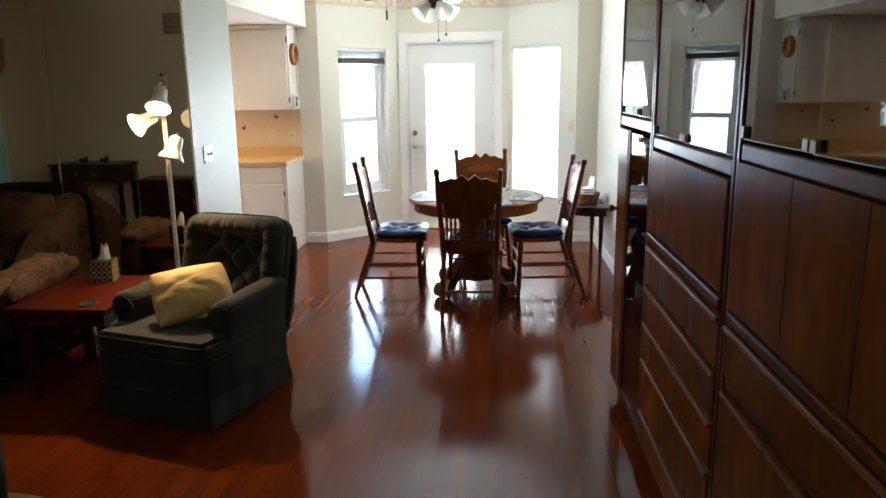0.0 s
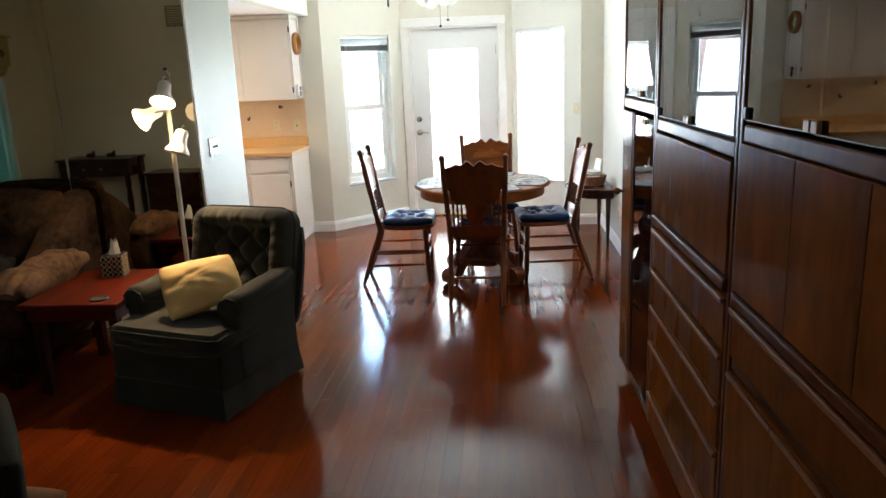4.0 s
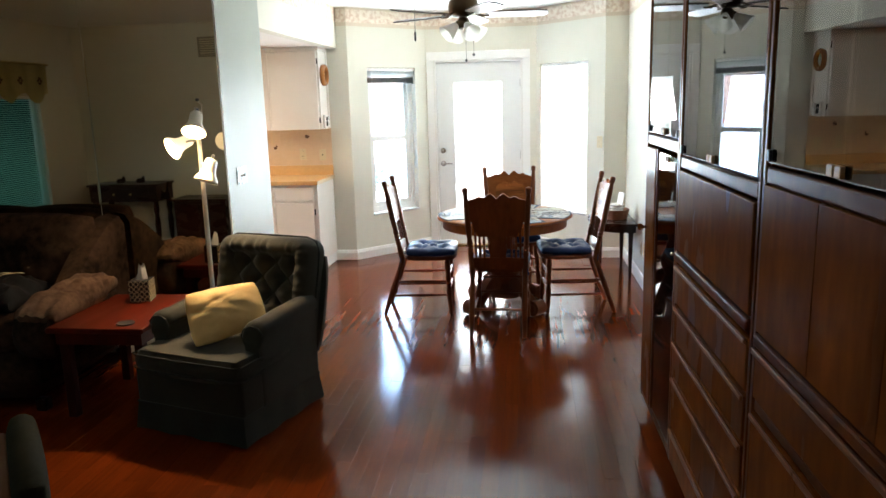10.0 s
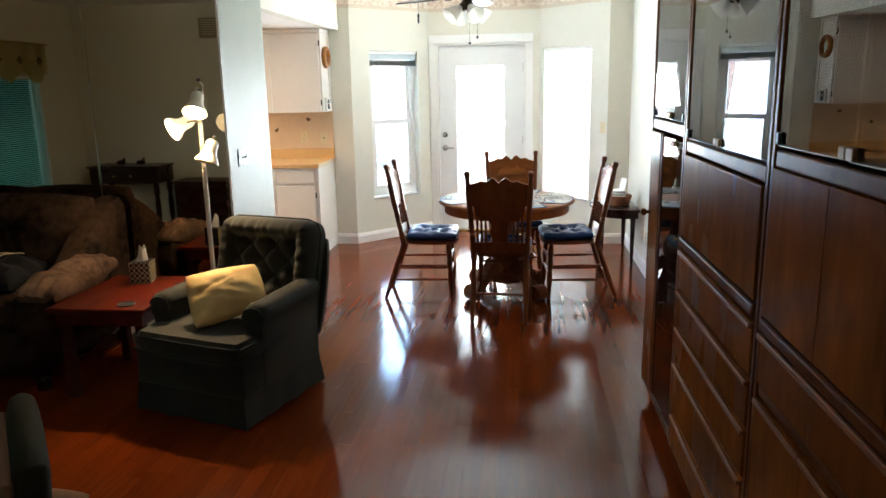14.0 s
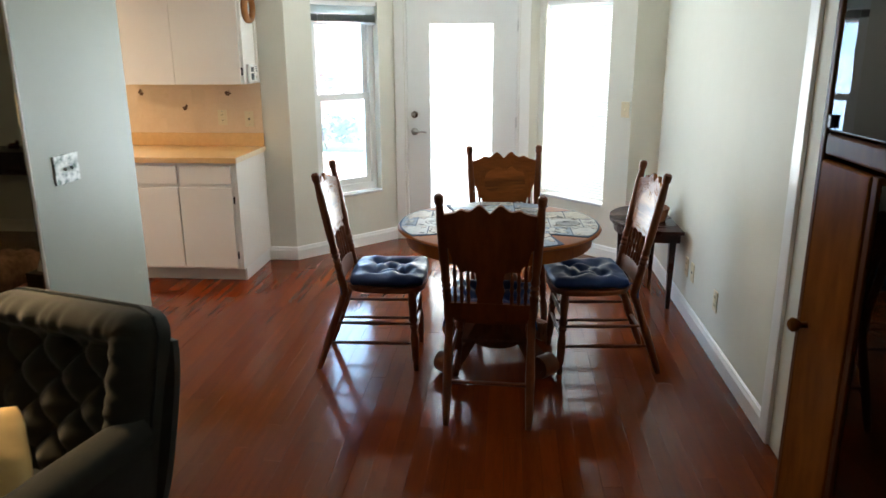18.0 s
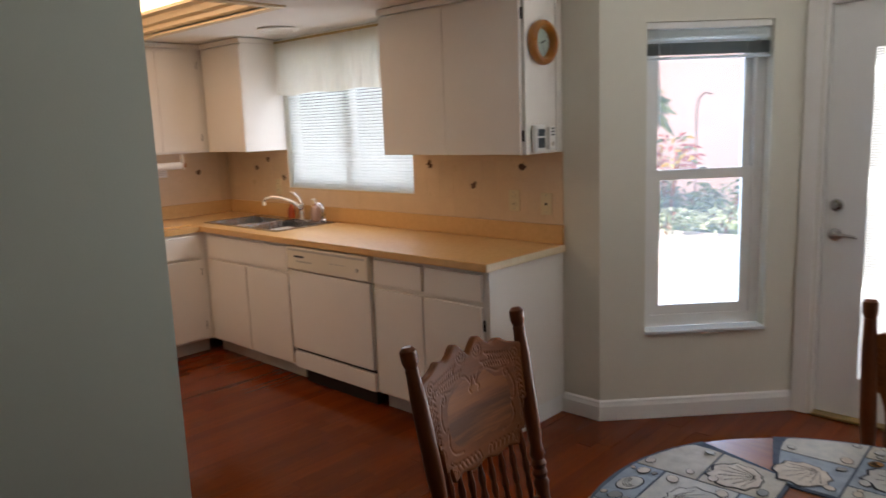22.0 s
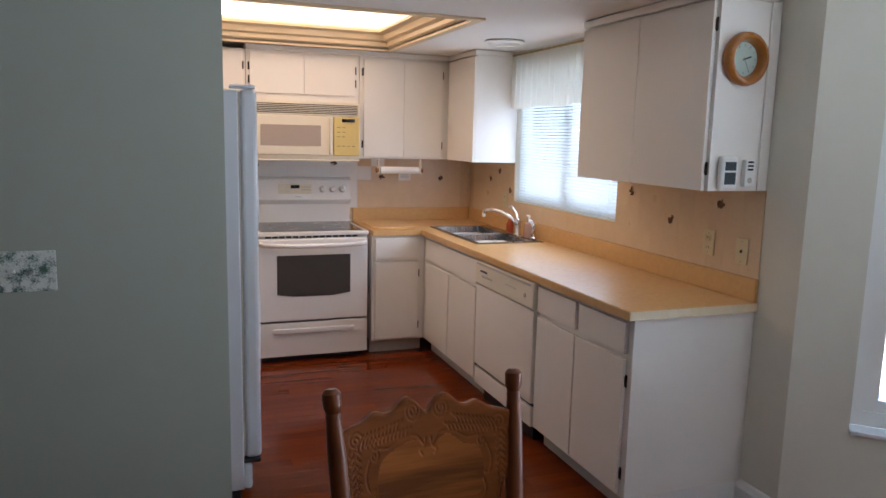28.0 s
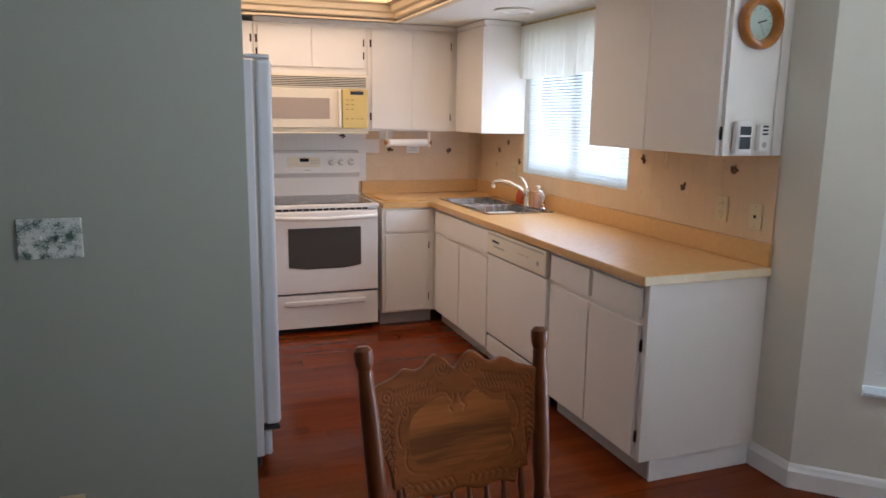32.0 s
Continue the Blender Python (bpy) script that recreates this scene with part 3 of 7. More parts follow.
M_MARBLE = material("sill_marble", srgb(226, 228, 228), 0.25, dark=srgb(186, 192, 196), scale=9, amount=0.6)
mL = sash_window(1, BL0, BL1, WL)
mR = sash_window(2, BR0, BR1, WR)
blind(mL, WL[0] + 0.004, WL[1] - 0.004, WL[3] - 0.002, WL[2] + 0.03, 0.5, raised=0.125, label="white slatted blind drawn up to the top of the window")
blind(mR, WR[0] + 0.004, WR[1] - 0.004, WR[3] - 0.002, WR[2] + 0.06, 1.22, label="white slatted blind let down and closed")
mK = Matrix.Translation((0, NORTH, 0))
t = thing("window_3")
t.matrix_basis = mK
tagged(t, kind="structure")
part("window_frame", frame_bars(bmesh.new(), KW[0], KW[1], KW[2], KW[3], 0.035, 0.07, 0.13), M_TRIM, t)
part("mullion", bx(((KW[0] + KW[1]) / 2 - 0.02, 0.075, KW[2] + 0.035), ((KW[0] + KW[1]) / 2 + 0.02, 0.125, KW[3] - 0.035)), M_TRIM, t)
for xa, xb in ((KW[0] + 0.03, (KW[0] + KW[1]) / 2 - 0.02), ((KW[0] + KW[1]) / 2 + 0.02, KW[1] - 0.03)):
    part("pane", bx((xa, 0.1, KW[2] + 0.03), (xb, 0.103, KW[3] - 0.03)), M_PANE, t).visible_shadow = False
blind(mK, KW[0] + 0.004, KW[1] - 0.004, KW[3] - 0.002, KW[2] + 0.012, 0.8, pitch=0.02, label="white slatted blind let down over the sink window")
# living-room window, seen in the mirror
mW = Matrix.Translation((LWEST, LSOUTH, 0)) @ Matrix.Rotation(math.pi / 2, 4, 'Z')
t = thing("window_4")
t.matrix_basis = mW
tagged(t, kind="structure")
part("window_frame", frame_bars(bmesh.new(), LW[0], LW[1], LW[2], LW[3], 0.035, 0.07, 0.13), M_TRIM, t)
part("pane", bx((LW[0] + 0.03, 0.1, LW[2] + 0.03), (LW[1] - 0.03, 0.103, LW[3] - 0.03)), glass("teal_tinted_glass", (0.16, 0.34, 0.32, 1)), t).visible_shadow = False
blind(mW, LW[0] + 0.004, LW[1] - 0.004, LW[3] - 0.002, LW[2] + 0.012, 0.5, label="closed slatted blind glowing blue-green with daylight")


def valance(name, m, x0, x1, top, drop, mat, label, scallop=0.0, waves=14, motifs=False, y=-0.05):
    t = thing(name, label=label, category="valance")
    t.matrix_basis = m
    bm = bmesh.new()
    cols, rws = 60, 8
    g = [[None] * (rws + 1) for _ in range(cols + 1)]
    for i in range(cols + 1):
        u = i / cols
        for k in range(rws + 1):
            v = k / rws
            d = drop * v * (1 - scallop * (0.5 + 0.5 * math.cos(u * 2 * math.pi * 3)) * 1.0)
            g[i][k] = bm.verts.new((x0 + (x1 - x0) * u, y + 0.012 * math.sin(u * waves * 2 * math.pi + 0.7 * v) * (0.5 + 0.5 * v), top - d))
    for i in range(cols):
        for k in range(rws):
            bm.faces.new((g[i][k], g[i + 1][k], g[i + 1][k + 1], g[i][k + 1]))
    bmesh.ops.solidify(bm, geom=bm.faces[:], thickness=0.0015)
    part("cloth", bm, mat, t, smooth=True)
    part("curtain_rod", rod((x0 - 0.04, y, top - 0.015), (x1 + 0.04, y, top - 0.015), 0.008), M_BRASS, t)
    for xx in (x0 - 0.01, x1 + 0.01):
        part("bracket", bx((xx - 0.006, y, top - 0.025), (xx + 0.006, -0.002, top - 0.005), 0.002), M_BRASS, t)
    if motifs:
        for k in range(4):
            cx = x0 + (x1 - x0) * (k + 0.5) / 4
            for a in range(6):
                part("flower_print", moved(slab([(0.022 * math.cos(q), 0.012 * math.sin(q)) for q in [2 * math.pi * j / 8 for j in range(8)]], 0, 0.002), Matrix.Translation((cx + 0.025 * math.cos(a * 1.05), y - 0.018, top - drop * 0.45 + 0.025 * math.sin(a * 1.05))) @ Matrix.Rotation(a * 1.05, 4, 'Y') @ Matrix.Rotation(math.pi / 2, 4, 'X')), M_FLOWER, t)
    return t


M_FLOWER = material("brown_flower_glaze", srgb(112, 74, 40), 0.4, scale=40, amount=0.7)
M_VAL = material("cream_valance_cotton", srgb(214, 196, 140), 0.85, scale=12, amount=0.3)
valance("lace_valance", mK, KW[0] - 0.06, -2.90, 2.165, 0.385, M_LACE, "cream lace valance gathered on a rod over the sink", 0.03, 18)
valance("scalloped_valance", mW, LW[0] - 0.10, LW[1] + 0.1, 2.14, 0.42, M_VAL, "cream cotton valance with scalloped hem and flower prints", 0.25, 5, True)

# garden door
DX0, DX1 = -0.874, 0.042
t = thing("door_1", (0, 7.86, 0))
tagged(t, "white glazed garden door, shut, with a closed white blind inside its glass", "door", kind="structure")
part("door_frame", merge(bx((DOOR[0], 0.0, 0.0), (DX0 - 0.003, 0.139, DOOR[2])), bx((DX1 + 0.003, 0.0, 0.0), (DOOR[1], 0.139, DOOR[2])), bx((DX0 - 0.003, 0.0, 2.037), (DX1 + 0.003, 0.139, DOOR[2]))), M_TRIM, t)
GX0, GX1, GZ0, GZ1 = -0.697, -0.143, 0.21, 1.835
slabbm = frame_bars(bmesh.new(), DX0, DX1, 0.018, 2.033, 0.18, 0.035, 0.079, 0.195, 0.198)
part("door_slab", slabbm, M_DOORP, t)
lite = bmesh.new()
frame_bars(lite, GX0 - 0.02, GX1 + 0.02, GZ0 - 0.02, GZ1 + 0.02, 0.034, 0.027, 0.0345)
part("glazing_bead", lite, M_DOORP, t)
part("pane", bx((GX0, 0.050, GZ0), (GX1, 0.053, GZ1)), M_PANE, t).visible_shadow = False
dme = slat_mesh(GX1 - GX0 - 0.01, 0.016, 1.05)
for k in range(int((GZ1 - GZ0) / 0.0125)):
    o = new("blind_slat", dme)
    o.location, o.parent = (GX0 + 0.005, 0.066, GZ1 - 0.008 - k * 0.0125), t
part("door_stop", merge(bx((DX0 - 0.0025, 0.0795, 0.02), (DX0 + 0.014, 0.1, 2.03)), bx((DX1 - 0.014, 0.0795, 0.02), (DX1 + 0.0025, 0.1, 2.03)), bx((DX0 + 0.0145, 0.0795, 2.018), (DX1 - 0.0145, 0.1, 2.0365))), M_TRIM, t)
part("threshold", bx((DX0 - 0.002, -0.02, 0.0005), (DX1 + 0.002, 0.139, 0.015), 0.004), M_BRASS, t)
for z, nm in ((1.082, "deadbolt"), (0.938, "door_handle")):
    k = part(nm, moved(lathe([(0.031, 0), (0.031, 0.006), (0.026, 0.012), (0.013, 0.014), (0.012, 0.03), (0.0, 0.03)] if nm == "deadbolt" else [(0.032, 0), (0.032, 0.006), (0.02, 0.012), (0.011, 0.016), (0.011, 0.045), (0, 0.045)], 20, False), Matrix.Translation((-0.818, 0.035, z)) @ Matrix.Rotation(math.pi / 2, 4, 'X')), M_NICKEL, t, "satin nickel", True)
    if nm == "deadbolt":
        part("thumb_turn", bx((-0.822, -0.012, z - 0.016), (-0.814, 0.008, z + 0.016), 0.003), M_NICKEL, k)
    else:
        part("lever", tube([(-0.818, -0.008, z), (-0.785, -0.012, z + 0.003), (-0.745, -0.012, z + 0.002), (-0.715, -0.006, z - 0.004)], 0.008), M_NICKEL, k, smooth=True)
for z in (0.25, 1.02, 1.8):
    part("hinge", rod((DX1 + 0.004, 0.03, z - 0.045), (DX1 + 0.004, 0.03, z + 0.045), 0.006), M_NICKEL, t)
cas = bmesh.new()
for lo, hi in (((-0.975, -0.018, 0.001), (-0.897, -0.0005, 2.058)), ((0.065, -0.018, 0.001), (0.15, -0.0005, 2.058)), ((-0.975, -0.018, 2.0585), (0.15, -0.0005, 2.15))):
    add_box(cas, lo, hi, 0.004)
ob = part("trim", cas, M_TRIM)
ob.location = (0, 7.86, 0)
tagged(ob, kind="structure")

# ---------------- mirror wall ----------------
for xa, xb in ((-3.63, -2.682), (-2.678, -1.80)):
    t = thing("wall_mirror", (xa, MIRROR_Y, 0.11), label="tall frameless mirror panel covering the dim wall", category="mirror", group="mirror panels")
    w = xb - xa
    bm = bmesh.new()
    ins = 0.007
    o = [bm.verts.new((x, -0.0052, z)) for x, z in ((0, 0), (w, 0), (w, 2.4), (0, 2.4))]
    i = [bm.verts.new((x, -0.006, z)) for x, z in ((ins, ins), (w - ins, ins), (w - ins, 2.4 - ins), (ins, 2.4 - ins))]
    k = [bm.verts.new((x, -0.0006, z)) for x, z in ((0, 0), (w, 0), (w, 2.4), (0, 2.4))]
    bm.faces.new(i)
    bm.faces.new(list(reversed(k)))
    for j in range(4):
        bm.faces.new((o[j], o[(j + 1) % 4], i[(j + 1) % 4], i[j]))
        bm.faces.new((k[j], k[(j + 1) % 4], o[(j + 1) % 4], o[j]))
    part("mirror_sheet", bm, M_MIRROR, t)
tagged(part("trim", bx((PIER - 0.012, MIRROR_Y - 0.008, 0.11), (PIER - 0.001, MIRROR_Y - 0.0005, TOP - 0.06)), M_TRIM), kind="structure")


# ---------------- switches, outlets, small fixtures ----------------
def plate(name, at, turn, w, h, mat, label, kind, cat="switch plate"):
    """A wall plate whose face looks along local -y."""
    t = thing(name, at, turn, label, cat)
    part("cover", bx((-w / 2, -0.006, -h / 2), (w / 2, -0.0005, h / 2), 0.002), mat, t)
    if kind == "outlet":
        for dz in (-0.022, 0.022):
            p = part("socket", bx((-0.015, -0.008, dz - 0.014), (0.015, -0.006, dz + 0.014), 0.003), mat, t)
            for dx in (-0.006, 0.006):
                part("slot", bx((dx - 0.001, -0.0085, dz - 0.004), (dx + 0.001, -0.008, dz + 0.006)), M_DARKPL, p)
    elif kind == "blank":
        part("jack", bx((-0.007, -0.009, -0.007), (0.007, -0.006, 0.007), 0.002), M_DARKPL, t)
    else:
        for k in range(kind):
            dx = (k - (kind - 1) / 2) * 0.046
            part("toggle", moved(bx((-0.004, -0.016, -0.006), (0.004, 0, 0.006), 0.002), Matrix.Translation((dx, -0.005, 0.004)) @ Matrix.Rotation(0.5, 4, 'X')), mat, t)
    for dz in (-h * 0.38, h * 0.38):
        part("screw", rod((0, -0.0068, dz), (0, -0.006, dz), 0.003, seg=8), M_NICKEL, t)
    return t


M_PRINT = material("green_leaf_print", srgb(218, 222, 214), 0.4, dark=srgb(64, 96, 82), scale=30, amount=1.0, span=(0.46, 0.6))
plate("switch_plate", (PIER, 4.41, 1.177), 90, 0.165, 0.115, M_PRINT, "double light switch plate printed with green leaves", 2)
plate("wall_outlet", (PIER, 4.41, 0.335), 90, 0.07, 0.115, M_IVORY, "ivory wall outlet on the pier wall", "outlet", "outlet")
plate("switch_plate", (0.22 + 0.88 * 0.707, 7.86 - 0.88 * 0.707, 1.18), -45, 0.07, 0.115, M_IVORY, "ivory light switch beside the bay window", 1)
plate("wall_outlet", (EAST, 5.455, 0.315), -90, 0.07, 0.115, M_IVORY, "ivory wall outlet above the baseboard", "outlet", "outlet")
plate("wall_outlet", (EAST, 6.10, 0.315), -90, 0.07, 0.115, M_IVORY, "ivory wall outlet above the baseboard", "outlet", "outlet")
plate("phone_jack", (EAST, 5.96, 0.318), -90, 0.07, 0.115, M_IVORY, "ivory phone jack plate low on the wall", "blank", "outlet")
plate("wall_outlet", (0.22 + 0.05 * 0.707, 7.86 - 0.05 * 0.707, 0.25), -45, 0.07, 0.115, M_IVORY, "ivory outlet below the bay window", "outlet", "outlet")
plate("wall_outlet", (-2.20, NORTH - 0.008, 1.125), 0, 0.07, 0.115, M_IVORY, "ivory outlet on the tiled backsplash", "outlet", "outlet")
plate("phone_jack", (-1.99, NORTH - 0.008, 1.115), 0, 0.07, 0.115, M_IVORY, "ivory jack plate on the tiled backsplash", "blank", "outlet")
plate("wall_outlet", (-4.40, NORTH - 0.008, 1.13), 0, 0.07, 0.115, M_IVORY, "ivory outlet on the tiled backsplash", "outlet", "outlet")
M_VENT = material("vent_paint", srgb(150, 140, 118), 0.6, scale=6, amount=0.2)
t = thing("air_vent", (-3.45, LSOUTH, 2.30), 180, "small slatted air vent high on the dim wall", "vent")
part("vent_frame", frame_bars(bmesh.new(), -0.13, 0.13, -0.11, 0.11, 0.02, -0.008, -0.0005), M_VENT, t)
for k in range(7):
    part("louvre", moved(bx((-0.11, -0.008, -0.008), (0.11, -0.006, 0.008)), Matrix.Translation((0, 0.002, -0.075 + k * 0.025)) @ Matrix.Rotation(0.5, 4, 'X')), M_VENT, t)

# ---------------- kitchen ----------------
def hinge_pair(parent, x, z0, z1, y, side=1):
    for z in (z0 + 0.09, z1 - 0.09):
        part("hinge", merge(bx((x - 0.008, y - 0.004, z - 0.027), (x + 0.008, y, z + 0.027), 0.002), rod((x, y - 0.005, z - 0.02), (x, y - 0.005, z + 0.02), 0.004, seg=8)), M_HINGE, parent, "dark bronze hinge")


def front(parent, name, x0, x1, z0, z1, y, hinge=0):
    """A slab door or drawer front standing proud of the face frame (front looks along -y)."""
    d = part(name, bx((x0 + 0.0005, y - 0.019, z0 + 0.0005), (x1 - 0.0005, y - 0.0005, z1 - 0.0005), 0.002), M_CAB, parent)
    if hinge:
        hinge_pair(d, x0 - 0.004 if hinge < 0 else x1 + 0.004, z0, z1, y - 0.001)
    return d


def cabinet(name, at, turn, w, depth, z0, z1, fronts, label, category, toe=True, group=""):
    """A painted cabinet with its back on local y = 0 and its front at -depth; x from 0 to w."""
    t = thing(name, at, turn, label, category, group)
    part("body", bx((0.001, -depth, z0 + (0.1 if toe else 0)), (w - 0.001, -0.001, z1)), M_CAB, t)
    if toe:
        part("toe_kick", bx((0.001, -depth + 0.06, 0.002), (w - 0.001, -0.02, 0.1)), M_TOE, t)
    for kind, a, b, c, d, h in fronts:
        front(t, kind, a, b, c, d, -depth, h)
    return t


FY = NORTH - 0.607           # face of the base cabinets
cabinet("base_cabinet", (-2.70, NORTH - 0.002, 0), 0, 0.785, 0.602, 0, 0.868,
        [("drawer", 0.015, 0.375, 0.72, 0.85, 0), ("drawer", 0.405, 0.765, 0.72, 0.85, 0), ("door", 0.015, 0.375, 0.115, 0.695, 0), ("door", 0.385, 0.765, 0.115, 0.695, 1)],
        "white painted base cabinet with two drawers and two flat doors", "cabinet", group="kitchen base cabinets")
cabinet("sink_cabinet", (-4.47, NORTH - 0.002, 0), 0, 1.008, 0.602, 0, 0.868,
        [("drawer", 0.06, 0.995, 0.70, 0.85, 0), ("door", 0.06, 0.52, 0.115, 0.68, 0), ("door", 0.53, 0.99, 0.115, 0.68, 1)],
        "white painted sink cabinet with two flat doors", "cabinet", group="kitchen base cabinets")
cabinet("corner_cabinet", (WEST + 0.002, 6.125, 0), 90, 0.393, 0.625, 0, 0.868,
        [("drawer", 0.02, 0.345, 0.70, 0.85, 0), ("door", 0.02, 0.345, 0.115, 0.68, 1)],
        "white painted base cabinet beside the stove", "cabinet", group="kitchen base cabinets")
part("filler", bx((WEST + 0.002 - 0.0, 6.523, 0.1), (-4.472, NORTH - 0.002, 0.868)), M_CAB, None).name = "blind_corner_cabinet"
tagged(bpy.data.objects["blind_corner_cabinet"], "white painted blind corner of the base cabinets", "cabinet")
t = thing("cabinet_end_board", (-1.913, 0, 0), 0, "white painted end panel closing the cabinet run", "cabinet panel")
part("panel", bx((0, FY + 0.0, 0.1), (0.018, NORTH - 0.002, 0.868), 0.002), M_CAB, t)
part("toe_board", bx((0.0, FY + 0.06, 0.001), (0.013, NORTH - 0.017, 0.0995), 0.002), M_TRIM, t)

# upper cabinets
UZ0, UZ1 = 1.385, 2.14
t = cabinet("upper_cabinet", (-2.885, NORTH - 0.002, 0), 0, 0.985, 0.295, UZ0, UZ1, [("door", 0.0, 0.4768, UZ0 + 0.0, UZ1 - 0.01, 0), ("door", 0.4782, 0.965, UZ0 + 0.0, UZ1 - 0.01, 1)],
            "white wall cabinet with flat doors and a clock on its side", "cabinet", False, "kitchen wall cabinets")
part("crown_strip", bx((-0.006, -0.32, UZ1 + 0.001), (0.995, -0.001, KTOP - 0.005), 0.004), M_CAB, t)
part("scribe_strip", bx((0.9855, -0.05, UZ0), (0.994, -0.002, UZ1), 0.002), M_CAB, t)
t = cabinet("upper_cabinet", (-4.80, NORTH - 0.002, 0), 0, 0.53, 0.32, UZ0 + 0.02, UZ1, [("door", 0.03, 0.529, UZ0 + 0.02, UZ1 - 0.01, -1)],
            "white wall cabinet in the corner beside the window", "cabinet", False, "kitchen wall cabinets")
part("crown_strip", bx((0, -0.335, UZ1 + 0.001), (0.532, -0.001, KTOP - 0.005), 0.004), M_CAB, t)
t = cabinet("upper_cabinet", (WEST + 0.002, 6.105, 0), 90, 0.70, 0.30, UZ0 + 0.02, UZ1, [("door", 0.03, 0.3357, UZ0 + 0.035, UZ1 - 0.02, -1), ("door", 0.3364, 0.64, UZ0 + 0.035, UZ1 - 0.02, 1)],
            "white wall cabinet with two flat doors in the corner", "cabinet", False, "kitchen wall cabinets")
part("crown_strip", bx((-0.8, -0.312, UZ1 + 0.001), (0.70, -0.001, KTOP - 0.005), 0.004), M_CAB, t)
t = cabinet("upper_cabinet", (WEST + 0.002, 5.305, 0), 90, 0.798, 0.30, 1.80, UZ1, [("door", 0.025, 0.395, 1.85, UZ1 - 0.02, -1), ("door", 0.397, 0.765, 1.85, UZ1 - 0.02, 1)],
            "low white wall cabinet above the microwave", "cabinet", False, "kitchen wall cabinets")
t = cabinet("upper_cabinet", (WEST + 0.002, 4.50, 0), 90, 0.803, 0.30, UZ0 + 0.02, UZ1, [("door", 0.02, 0.40, UZ0 + 0.035, UZ1 - 0.02, -1), ("door", 0.402, 0.78, UZ0 + 0.035, UZ1 - 0.02, 1)],
            "white wall cabinet beside the refrigerator", "cabinet", False, "kitchen wall cabinets")

# worktop, one L, with the sink let in
SX0, SX1, SY0, SY1 = -4.60, -3.70, 6.60, 7.075
t = thing("worktop", (0, 0, 0), 0, "tan laminate worktop with a low upstand along the wall", "worktop")
ct = bmesh.new()
for lo, hi in (((WEST + 0.002, 6.493), (SX0 + 0.01, NORTH - 0.002)), ((SX1 - 0.01, 6.493), (-1.885, NORTH - 0.002)), ((SX0 + 0.01, 6.493), (SX1 - 0.01, SY0 + 0.01)), ((SX0 + 0.01, SY1 - 0.01), (SX1 - 0.01, NORTH - 0.002)), ((WEST + 0.002, 6.128), (-4.455, 6.493))):
    add_box(ct, (*lo, 0.8705), (*hi, 0.909))
bmesh.ops.remove_doubles(ct, verts=ct.verts, dist=0.0005)
part("top", ct, M_COUNTER, t)
M_EDGE = material("laminate_edge", srgb(236, 220, 186), 0.35, dark=srgb(220, 190, 140), scale=20, amount=0.5)
part("front_edge", bx((-4.455, 6.486, 0.871), (-1.885, 6.4925, 0.9085), 0.003), M_COUNTER, t)
part("end_edge", bx((-1.8845, 6.486, 0.871), (-1.878, NORTH - 0.003, 0.9085), 0.003), M_EDGE, t, "pale laminate end edge")
part("upstand", bx((WEST + 0.022, NORTH - 0.022, 0.9095), (-1.885, NORTH - 0.002, 1.010), 0.003), M_COUNTER, t)
part("upstand", bx((WEST + 0.002, 6.128, 0.9095), (WEST + 0.0215, NORTH - 0.002, 1.010), 0.003), M_COUNTER, t)
part("cutting_board", slab([(x, y) for x, y in ((-5.0, 6.16), (-4.56, 6.16), (-4.53, 6.19), (-4.53, 6.45), (-4.56, 6.48), (-5.0, 6.48))], 0.9095, 0.922, 0.003), M_COUNTER, None).name = "cutting_board"
tagged(bpy.data.objects["cutting_board"], "thin tan cutting board lying beside the stove", "cutting board")

# sink
t = thing("kitchen_sink", (0, 0, 0), 0, "stainless double-bowl sink let into the worktop", "sink")
sk = frame_bars(bmesh.new(), SX0, SX1, 0, SY1 - SY0, 0.03, 0, 0.006, None, 0.09)
moved(sk, Matrix.Translation((0, SY0, 0.9155)) @ Matrix.Rotation(-math.pi / 2, 4, 'X'))
part("rim", sk, M_STEEL, t)
cx = (SX0 + SX1) / 2
part("divider", bx((cx - 0.015, SY0 + 0.03, 0.90), (cx + 0.015, SY1 - 0.09, 0.914), 0.004), M_STEEL, t)
for xa, xb in ((SX0 + 0.03, cx - 0.015), (cx + 0.015, SX1 - 0.03)):
    bm = bmesh.new()
    top = [bm.verts.new((x, y, 0.9105)) for x, y in ((xa, SY0 + 0.03), (xb, SY0 + 0.03), (xb, SY1 - 0.09), (xa, SY1 - 0.09))]
    low = [bm.verts.new((x, y, 0.745)) for x, y in ((xa + 0.025, SY0 + 0.05), (xb - 0.025, SY0 + 0.05), (xb - 0.025, SY1 - 0.11), (xa + 0.025, SY1 - 0.11))]
    bm.faces.new(low)
    for k in range(4):
        bm.faces.new((top[k], top[(k + 1) % 4], low[(k + 1) % 4], low[k]))
    b = part("bowl", bm, M_STEEL, t)
    part("drain", moved(lathe([(0.04, 0), (0.04, 0.003), (0.02, 0.004), (0.0, 0.002)], 16, False), Matrix.Translation(((xa + xb) / 2, (SY0 + SY1) / 2 - 0.03, 0.746))), M_DARKPL, b)
t = thing("kitchen_faucet", (-4.02, SY1 - 0.035, 0.9165), 0, "chrome faucet with an arched spout and a lever", "faucet")
part("base", lathe([(0.03, 0), (0.03, 0.01), (0.022, 0.02), (0.022, 0.085), (0.026, 0.10), (0.02, 0.115), (0, 0.12)], 18, False), M_CHROME, t, smooth=True)
part("deck_plate", bx((-0.12, -0.028, 0), (0.12, 0.028, 0.008), 0.004), M_CHROME, t)
